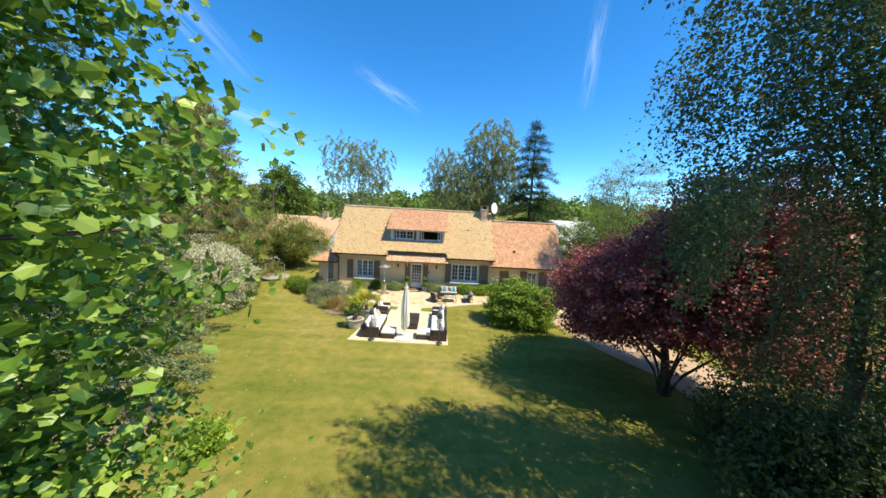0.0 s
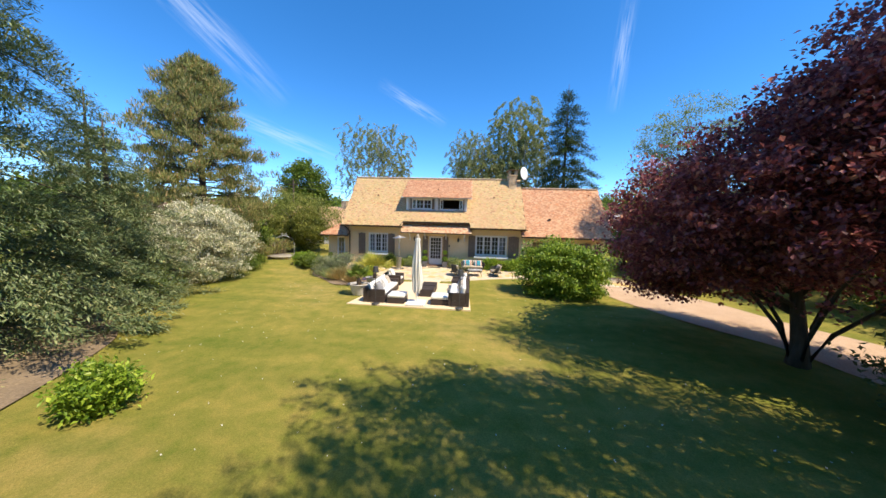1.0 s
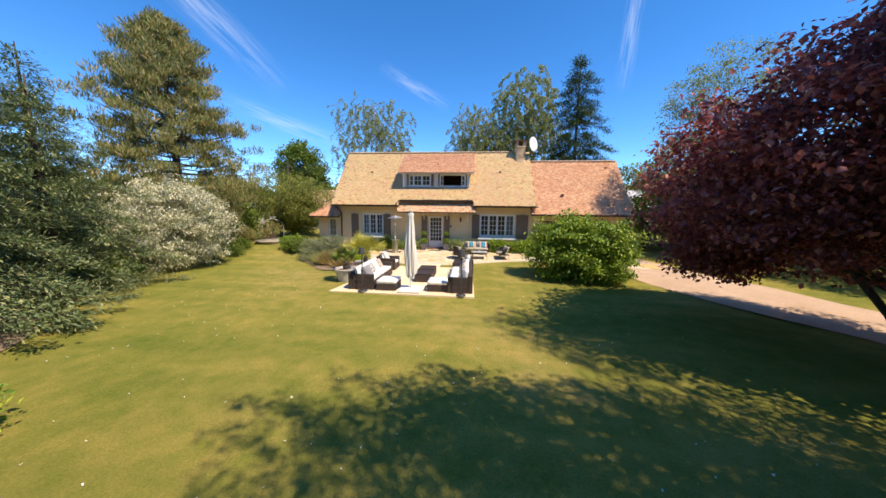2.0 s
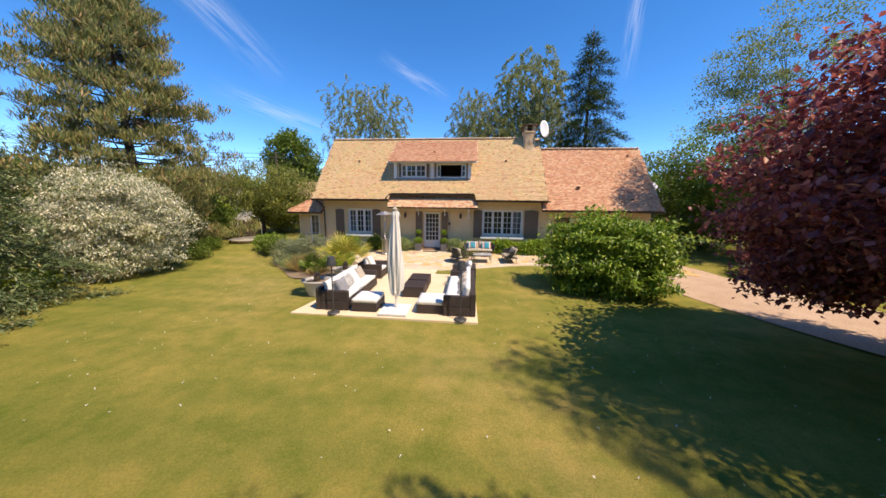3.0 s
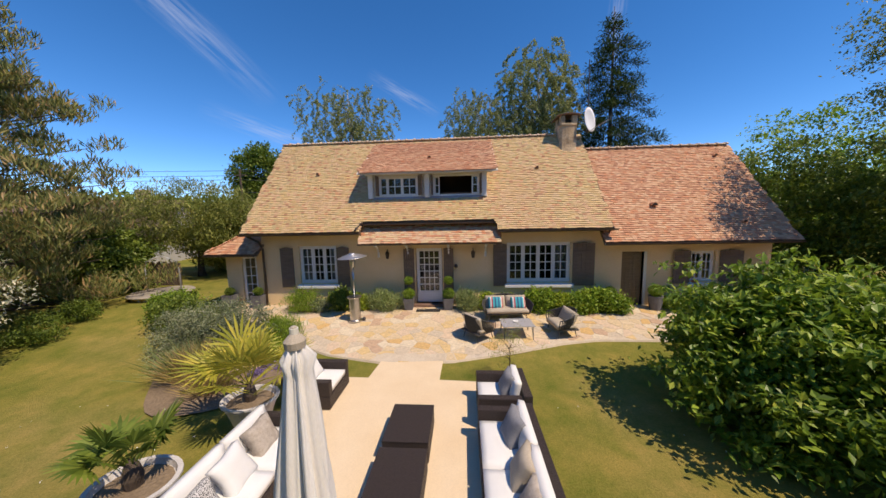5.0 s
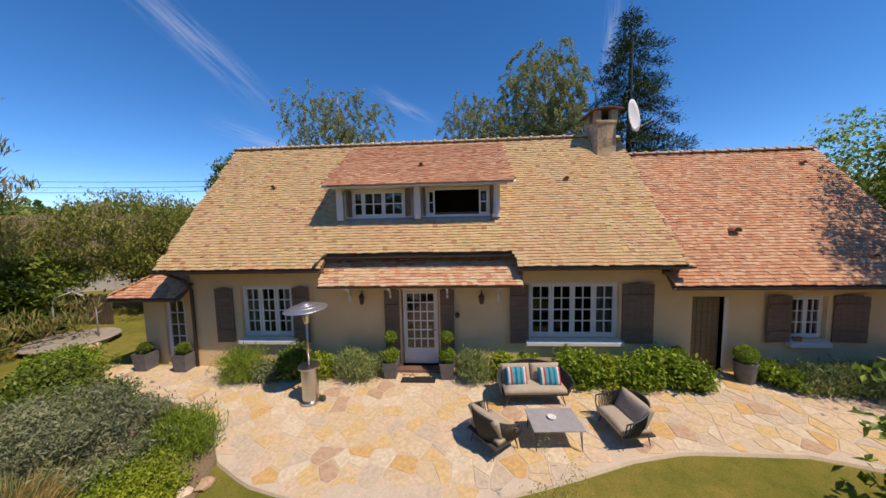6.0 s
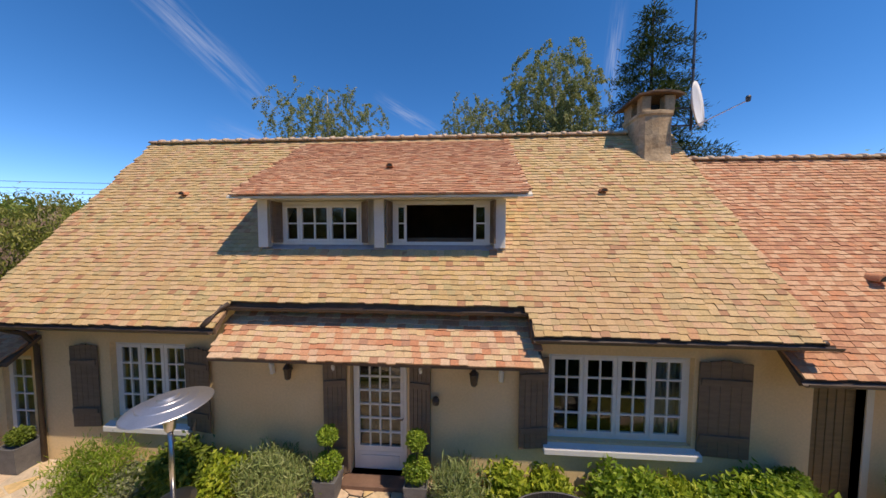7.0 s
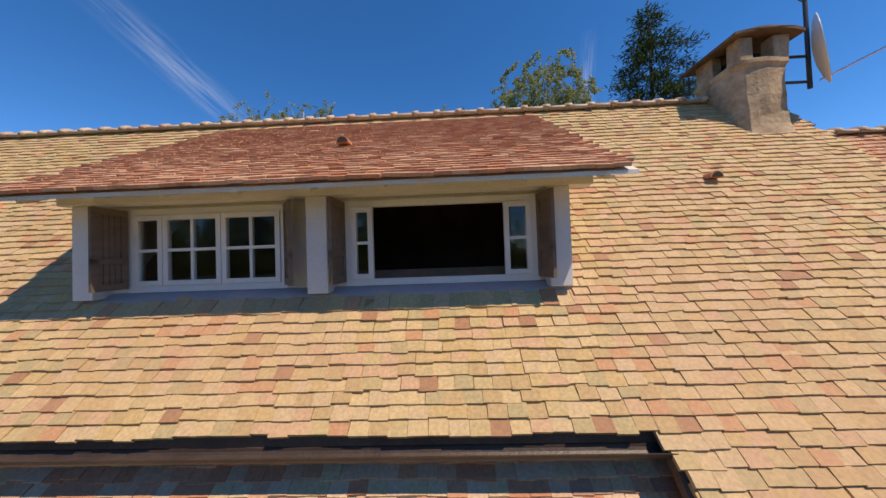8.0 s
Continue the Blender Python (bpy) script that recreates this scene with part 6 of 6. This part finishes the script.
# patio heater
HT = thing("patio_heater", (-4.96, 21.80, tz(-4.96, 21.80)), "tall brushed steel patio heater with a wide hood", "patio heater")
bm = bmesh.new()
lathe(bm, [(0.23, 0.0), (0.235, 0.05), (0.185, 0.07), (0.185, 0.80), (0.24, 0.83), (0.245, 0.86), (0.18, 0.88), (0.0, 0.89)], 30)
part("gas_housing", bm, M_STEEL, HT, smooth=False)
bm = bmesh.new()
tube(bm, [(0, 0, 0.82), (0, 0, 1.88)], [0.03, 0.03], 12)
part("pole", bm, M_STEEL, HT, smooth=True)
bm = bmesh.new()
lathe(bm, [(0.035, 1.84), (0.06, 1.88), (0.085, 2.06), (0.09, 2.13), (0.0, 2.14)], 18)
part("burner", bm, M_STEEL, HT, smooth=True)
bm = bmesh.new()
lathe(bm, [(0.0, 2.285), (0.11, 2.28), (0.12, 2.255), (0.20, 2.245), (0.21, 2.235), (0.32, 2.21), (0.33, 2.20), (0.47, 2.15), (0.48, 2.14), (0.47, 2.135), (0.28, 2.205), (0.0, 2.23)], 40)
bmesh.ops.transform(bm, matrix=Matrix.Translation((0, 0, 2.2)) @ pose(0, 0, 0.06, 1, -3.5, 0) @ Matrix.Translation((0, 0, -2.2)), verts=list(bm.verts))
part("hood", bm, plain("dull_aluminium", (0.60, 0.60, 0.62), (0.70, 0.70, 0.72), 3, 0.42, 0.85, bumpy=0.03, mottle=0.1), HT, smooth=False)
bm = bmesh.new()
lathe(bm, [(0.05, 0), (0.06, 0.05), (0.05, 0.10)], 12, (0.30, 0.0, 0.02))
part("wheel", bm, M_IRON, HT)


# pots
def planter(at, label, r0, r1, h, plant, square=True, ball=0.24, tiers=2, seed=0, group=""):
    g = np.random.default_rng(seed)
    ob = thing("planter", at, label, "planter", group)
    bm = bmesh.new()
    seg = 4 if square else 22
    k = math.sqrt(2) if square else 1
    lathe(bm, [(0.0, 0.0), (r0 * k, 0.0), (r1 * k, h), (r1 * k * 0.88, h), (r1 * k * 0.84, h - 0.06), (0.0, h - 0.06)], seg)
    if square:
        bmesh.ops.rotate(bm, matrix=Matrix.Rotation(radians(45), 3, "Z"), verts=list(bm.verts))
    part("pot", bm, M_GREYPOT, ob, "grey")
    bm = bmesh.new()
    top = h + (ball * 1.7 + 0.30 if tiers == 2 else ball)
    tube(bm, [(0, 0, h - 0.1), (0.01, 0, top)], [0.015, 0.012], 6)
    part("stem", bm, M_BARK, ob)
    balls = [(h + ball * 0.8, ball)] + ([(top, ball * 0.72)] if tiers == 2 else [])
    for z, r in balls:
        d = unit(g.normal(size=(1800, 3)))
        p = d * r * g.uniform(0.75, 1.03, (1800, 1))
        p[:, 2] = p[:, 2] * 0.92 + z
        foliage("clipped_ball", p, 0.045, plant, ob, g, 0.6, 0.0, 0.2)


planter((-3.27, 22.78, tz(-3.27, 22.78)), "grey pot with a two-tier clipped box by the door", 0.14, 0.19, 0.42, M_BOX, seed=151, ball=0.21, group="door planters")
planter((-1.80, 22.78, tz(-1.8, 22.78)), "grey pot with a two-tier clipped box by the door", 0.14, 0.19, 0.42, M_BOX, seed=152, ball=0.21, group="door planters")
planter((5.46, 22.78, tz(5.46, 22.78)), "round grey pot with a clipped box ball", 0.18, 0.23, 0.48, M_BOX, False, 0.23, 1, 153)
planter((-10.45, 23.0, tz(-10.45, 23.0)), "square grey pot with a small green plant", 0.17, 0.21, 0.48, M_GREEN, True, 0.16, 1, 154, "lean-to planters")
planter((-9.25, 22.98, tz(-9.25, 22.98)), "square grey pot with a small green plant", 0.17, 0.21, 0.48, M_GREEN, True, 0.16, 1, 155, "lean-to planters")
planter((4.0, 22.95, tz(4.0, 22.95)), "grey pot with a clipped box ball beside the annex door", 0.15, 0.19, 0.40, M_BOX, True, 0.2, 1, 156)
bm = bmesh.new()
box(bm, -2.98, -2.10, 22.50, 22.92, tz(-2.5, 22.6), tz(-2.5, 22.6) + 0.02)
tagged(part("doormat", bm, plain("black_coir", (0.02, 0.02, 0.02), (0.035, 0.033, 0.03), 20, 0.95, fine=150, bumpy=0.8), None, bevel=0.004), "black doormat lying before the front step", "doormat")
bm = bmesh.new()
lathe(bm, [(0.0, 0.0), (0.05, 0.01), (0.065, 0.08), (0.04, 0.13), (0.015, 0.15), (0.0, 0.15)], 12)
o = part("door_bell", bm, M_BROWN)
o.location = (-1.52, FY - 0.09, 1.5)
tagged(o, "small rusty bell hanging by the door", "bell")
M_TERRA = plain("terracotta", (0.42, 0.16, 0.08), (0.50, 0.21, 0.11), 8, 0.8)
for i, x in enumerate((6.96, 7.06)):
    bm = bmesh.new()
    lathe(bm, [(0.0, 0.0), (0.04, 0.0), (0.055, 0.10), (0.05, 0.10), (0.0, 0.08)], 14)
    o = part("flower_pot", bm, M_TERRA)
    o.location = (x, FY - 0.02, 0.878)
    tagged(o, "small terracotta pot standing on the annex window sill", "flower pot", "sill pots")

TUB = thing("terracotta_tub", (11.9, 19.6, ground_z(11.9, 19.6) + 0.01), "wide terracotta tub with pale flowers by the drive", "flower pot")
bm = bmesh.new()
lathe(bm, [(0.0, 0.0), (0.34, 0.0), (0.46, 0.36), (0.50, 0.38), (0.50, 0.45), (0.44, 0.45), (0.42, 0.38), (0.0, 0.38)], 24)
part("pot", bm, M_TERRA, TUB)
g_tub = np.random.default_rng(88)
foliage("flowers", spread(clumps([(0, 0, 0.55, 0.38, 0.38, 0.22)], 40, g_tub), 26, 0.10, g_tub), 0.07, M_WHITEBUSH, TUB, g_tub)

g_daisy = np.random.default_rng(89)
dc = np.stack([g_daisy.uniform(-10, 6, 260), g_daisy.uniform(5, 18, 260), np.zeros(260)], 1)
dc = dc[~((dc[:, 0] > -5.8) & (dc[:, 0] < 0.3) & (dc[:, 1] > 13.2))]
dc[:, 2] = [ground_z(p, q) + 0.045 for p, q, _ in dc]
daisies = foliage("daisies", np.repeat(dc, 3, 0), 0.02, plain("daisy_petals", (0.78, 0.76, 0.66), (0.84, 0.83, 0.76), 9, 0.8), None, g_daisy, 0.9, 0.0, 0.9)
tagged(daisies, "tiny white daisies scattered in the mown lawn", "flowers", kind="stuff")

# ---- left background: stonework with an iron arch ----
ST = thing("stone_well", (-15.2, 24.7, -0.28), "low curved wall of rough stones with a slab top", "stone wall")
gs = np.random.default_rng(77)
stone_meshes = []
for k in range(5):
    bm = bmesh.new()
    bmesh.ops.create_icosphere(bm, subdivisions=1, radius=1)
    for v in bm.verts:
        v.co *= 1 + 0.22 * noise.noise(v.co * 1.3 + Vector((k * 5, 0, 0)))
    stone_meshes.append(finish(bm, "stone", M_STONE_ONE))
for j in range(3):
    for i in range(17):
        a = radians(180 + 180 * (i + 0.5 * (j % 2)) / 17)
        o = new("stone", stone_meshes[gs.integers(5)])
        o.parent = ST
        o.matrix_basis = pose(1.15 * math.cos(a), 0.9 * math.sin(a), 0.02 + 0.17 * j, *(gs.uniform(0, 40, 3))) @ Matrix.Diagonal((0.15, 0.12, 0.10, 1))
bm = bmesh.new()
lathe(bm, [(0.0, 0.44), (1.15, 0.44), (1.2, 0.48), (1.15, 0.52), (0.0, 0.53)], 26)
part("top_slab", bm, plain("grey_stone_slab", (0.36, 0.31, 0.25), (0.48, 0.42, 0.34), 4, 0.9, bumpy=0.5), ST)
bm = bmesh.new()
lathe(bm, [(0.9, -0.1), (0.95, 0.44)], 20)
part("core", bm, M_JOINT, ST)
AR = thing("iron_arch", (-15.3, 24.9, 0.245), "curved pale iron arch over the stone well", "garden arch")
M_PALEIRON = plain("pale_painted_iron", (0.52, 0.52, 0.50), (0.64, 0.64, 0.62), 10, 0.5)
for s in (-1, 1):
    bm = bmesh.new()
    tube(bm, [(s * 0.85, 0, -0.08), (s * 0.85, 0, 1.0), (s * 0.75, 0, 1.35), (s * 0.4, 0, 1.5), (0, 0, 1.62)], [0.025] * 5, 8)
    part("hoop", bm, M_PALEIRON, AR, smooth=True)
    bm = bmesh.new()
    tube(bm, [(s * (0.05 + 0.12 * (1 - t)) * math.cos(t * 9) + s * 0.14, 0, 1.68 + 0.10 * (1 - t) * math.sin(t * 9)) for t in np.linspace(0, 1, 18)], [0.014] * 18, 6)
    part("scroll", bm, M_PALEIRON, AR, smooth=True)
bm = bmesh.new()
for i in range(40):
    x = -20.2 + i * 0.095
    tube(bm, [(x, 26.9 + 0.03 * math.sin(i * 2.1), -0.1), (x + 0.02 * math.sin(i), 26.9, 1.25 + 0.08 * math.sin(i * 1.7))], [0.05, 0.045], 5)
tagged(part("brushwood_fence", bm, M_BARK), "rough brown brushwood fence behind the stonework", "fence")

# ---- neighbours, pole, wires, far woods, high cloud ----
M_FARROOF = plain("old_brown_tiles", (0.16, 0.10, 0.07), (0.25, 0.16, 0.11), 2, 0.9, fine=12)
M_FARWALL = plain("pale_far_render", (0.60, 0.57, 0.52), (0.70, 0.67, 0.62), 1, 0.9)


def neighbour(at, turn, length, depth, eave, ridge, label, roof_mat):
    ob = thing("neighbour_house", at, label, "house", "", turn)
    bm = bmesh.new()
    d = depth / 2
    prism(bm, [(-d, -0.5), (d, -0.5), (d, eave), (0, ridge - 0.15), (-d, eave)], "x", -length / 2, length / 2)
    part("wall", bm, M_FARWALL, ob)
    bm = bmesh.new()
    for s in (-1, 1):
        prism(bm, [(s * (d + 0.4), eave - 0.3), (0, ridge), (0, ridge - 0.14), (s * (d + 0.4), eave - 0.44)], "x", -length / 2 - 0.3, length / 2 + 0.3)
    rf = part("roof", bm, roof_mat, ob)
    bm = bmesh.new()
    box(bm, length * 0.22, length * 0.22 + 0.8, -0.3, 0.3, ridge - 0.5, ridge + 0.9)
    part("chimney", bm, M_CHIM, rf)
    for x in (-length * 0.3, 0.0, length * 0.3):
        bm = bmesh.new()
        box(bm, x - 0.5, x + 0.5, -d - 0.03, -d + 0.02, 1.0, 2.1)
        part("window", bm, M_UNLIT, ob)
    return ob


neighbour((-31.5, 35.5, -0.2), 18, 11, 7, 2.6, 5.5, "white neighbouring house with a brown tiled roof", M_FARROOF)
neighbour((-20.5, 44, 0), -8, 10, 7, 2.5, 5.2, "low neighbouring house with a tan roof", M_ROSE)
neighbour((25, 62, 0), 8, 14, 8, 3.0, 6.6, "far pale house with a grey roof", M_ZINC)
POLE = thing("utility_pole", (-26.5, 45, 0), "wooden utility pole carrying wires", "utility pole")
bm = bmesh.new()
tube(bm, [(0, 0, -0.3), (0, 0, 9.2)], [0.14, 0.10], 10)
part("post", bm, M_BARK, POLE)
bm = bmesh.new()
box(bm, -0.7, 0.7, -0.06, 0.06, 8.4, 8.52)
part("crossarm", bm, M_BARK, POLE)
for i, (z, dy) in enumerate(((9.0, 0), (8.5, 0.3), (8.0, 0), (6.6, 0))):
    bm = bmesh.new()
    a, b = Vector((-26.5, 45 + dy, z)), Vector((-72, 30 + dy, z + 1.2))
    tube(bm, [a.lerp(b, t) - Vector((0, 0, 3.2 * t * (1 - t))) for t in np.linspace(0, 1, 14)], [0.025] * 14, 4)
    tagged(part("wire", bm, M_IRON), "thin dark overhead wire strung from the pole", "wire", "overhead wires")
    bm = bmesh.new()
    b = Vector((30, 66 + dy, z))
    tube(bm, [a.lerp(b, t) - Vector((0, 0, 3.0 * t * (1 - t))) for t in np.linspace(0, 1, 14)], [0.025] * 14, 4)
    tagged(part("wire", bm, M_IRON), "thin dark overhead wire strung from the pole", "wire", "overhead wires")


def far_wood(name, n, r0, r1, a0, a1, h, leaf, seed, material, per):
    g = np.random.default_rng(seed)
    a, r = np.radians(g.uniform(a0, a1, n)), g.uniform(r0, r1, n)
    x, y = r * np.sin(a), 15 + r * np.cos(a)
    hh = h * g.uniform(0.55, 1.15, n)
    base = np.array([ground_z(p, q) for p, q in zip(x, y)])
    c = np.stack([x, y, base], 1)
    p = np.repeat(c, per, 0)
    d = unit(g.normal(size=(n * per, 3)))
    k = np.repeat(hh, per)[:, None]
    p += d * k * np.array([0.45, 0.45, 0.48]) * g.uniform(0.6, 1.05, (n * per, 1))
    p[:, 2] += np.repeat(hh, per) * 0.5
    ob = foliage(name, p, leaf, material, None, g, 0.7, 0.1, 0.4)
    tagged(ob, "distant belt of mixed green woodland", "woodland", kind="stuff")


far_wood("far_trees", 110, 62, 95, -75, 75, 7.5, 1.0, 201, M_GREEN, 260)
far_wood("far_trees", 60, 38, 60, 40, 100, 7.0, 0.5, 204, M_GREEN, 320)
far_wood("far_trees", 60, 44, 66, -110, -62, 5.0, 0.5, 205, M_GREEN, 320)
far_wood("hill_woods", 420, 150, 380, -80, 80, 12, 3.0, 202, M_GREEN, 65)
far_wood("rear_trees", 70, 22, 40, 110, 250, 11, 0.9, 203, M_GREEN, 170)


def cloud_mat():
    m = bpy.data.materials.new("thin_high_cloud")
    m.use_nodes = True
    n, l = m.node_tree.nodes, m.node_tree.links
    n.remove(n["Principled BSDF"])
    uv = n.new("ShaderNodeUVMap")
    sep = n.new("ShaderNodeSeparateXYZ")
    l.new(uv.outputs["UV"], sep.inputs["Vector"])
    mp = n.new("ShaderNodeMapping")
    mp.inputs["Scale"].default_value = (2.2, 5.0, 1)
    l.new(uv.outputs["UV"], mp.inputs["Vector"])
    nz = noise_tex(n, l, mp.outputs["Vector"], 1.6, 6, 0.6)
    def bell(socket):
        a = n.new("ShaderNodeMath"); a.operation = "PINGPONG"; a.inputs[1].default_value = 0.5
        l.new(socket, a.inputs[0])
        b = n.new("ShaderNodeMath"); b.operation = "SMOOTH_MIN"; b.inputs[1].default_value = 0.45; b.inputs[2].default_value = 0.1
        l.new(a.outputs[0], b.inputs[0])
        return b.outputs[0]
    x = n.new("ShaderNodeMath"); x.operation = "MULTIPLY"
    l.new(bell(sep.outputs["X"]), x.inputs[0]); l.new(bell(sep.outputs["Y"]), x.inputs[1])
    r = ramp(n, [(0.38, (0, 0, 0)), (0.75, (1, 1, 1))])
    l.new(nz.outputs["Fac"], r.inputs["Fac"])
    y = n.new("ShaderNodeMath"); y.operation = "MULTIPLY"
    l.new(x.outputs[0], y.inputs[0]); l.new(r.outputs["Color"], y.inputs[1])
    z = n.new("ShaderNodeMath"); z.operation = "MULTIPLY"; z.inputs[1].default_value = 2.4; z.use_clamp = True
    l.new(y.outputs[0], z.inputs[0])
    em, tr, mx = n.new("ShaderNodeEmission"), n.new("ShaderNodeBsdfTransparent"), n.new("ShaderNodeMixShader")
    em.inputs["Color"].default_value, em.inputs["Strength"].default_value = (0.75, 0.82, 0.95, 1), 0.95
    l.new(z.outputs[0], mx.inputs[0]); l.new(tr.outputs[0], mx.inputs[1]); l.new(em.outputs[0], mx.inputs[2])
    l.new(mx.outputs[0], n["Material Output"].inputs["Surface"])
    return m


M_CLOUD = cloud_mat()
for b0, e0, b1, e1, w in ((-54, 33, -31.5, 18.0, 5.0), (-17, 23.8, -4, 17.8, 2.6), (25.6, 34, 24.2, 18, 2.6), (-42, 16, -22, 10.5, 3.4)):
    def sky_point(b, e, r=2400):
        b, e = radians(b), radians(e)
        return Vector((r * math.sin(b) * math.cos(e), r * math.cos(b) * math.cos(e), r * math.sin(e)))
    A, B = sky_point(b0, e0), sky_point(b1, e1)
    side = (B - A).cross(A).normalized() * 2400 * math.tan(radians(w))
    bm = bmesh.new()
    uvl = bm.loops.layers.uv.new("UVMap")
    f = bm.faces.new([bm.verts.new(p) for p in (A - side / 2, B - side / 2, B + side / 2, A + side / 2)])
    for lp, q in zip(f.loops, ((0, 0), (1, 0), (1, 1), (0, 1))):
        lp[uvl].uv = q
    tagged(part("cloud_wisp", bm, M_CLOUD), "thin white wisp of high cloud in blue sky", "cloud", kind="structure")

# ---- single paving stones and roof tiles that are passed close by ----
for s, poly, dz in terrace_near:
    me = bpy.data.meshes.new("paving_stone")
    n = len(poly)
    v = [(x - s[0], y - s[1], terrace_z(x, y) - terrace_z(*s) + 0.018 + dz) for x, y in poly]
    c = [(0.97 * p[0], 0.97 * p[1], p[2] + 0.004) for p in v]
    lo = [(p[0], p[1], p[2] - 0.03) for p in v]
    me.from_pydata(c + v + lo, [], [tuple(range(n))] + [(i, n + i, n + (i + 1) % n, (i + 1) % n) for i in range(n)] + [(n + i, 2 * n + i, 2 * n + (i + 1) % n, n + (i + 1) % n) for i in range(n)])
    me.materials.append(M_STONE_ONE)
    o = new("paving_stone", me)
    o.location = (s[0], s[1], terrace_z(*s))
    o.parent = TERRACE
tile_mesh = bpy.data.meshes.new("roof_tile")
tile_mesh.from_pydata(TILE_V, [], TILE_F + [(7, 6, 5, 4)])
tile_mesh.materials.append(M_TILE_ONE)
for m in tiles_near:
    o = new("roof_tile", tile_mesh)
    o.parent = ROOF
    o.matrix_basis = m
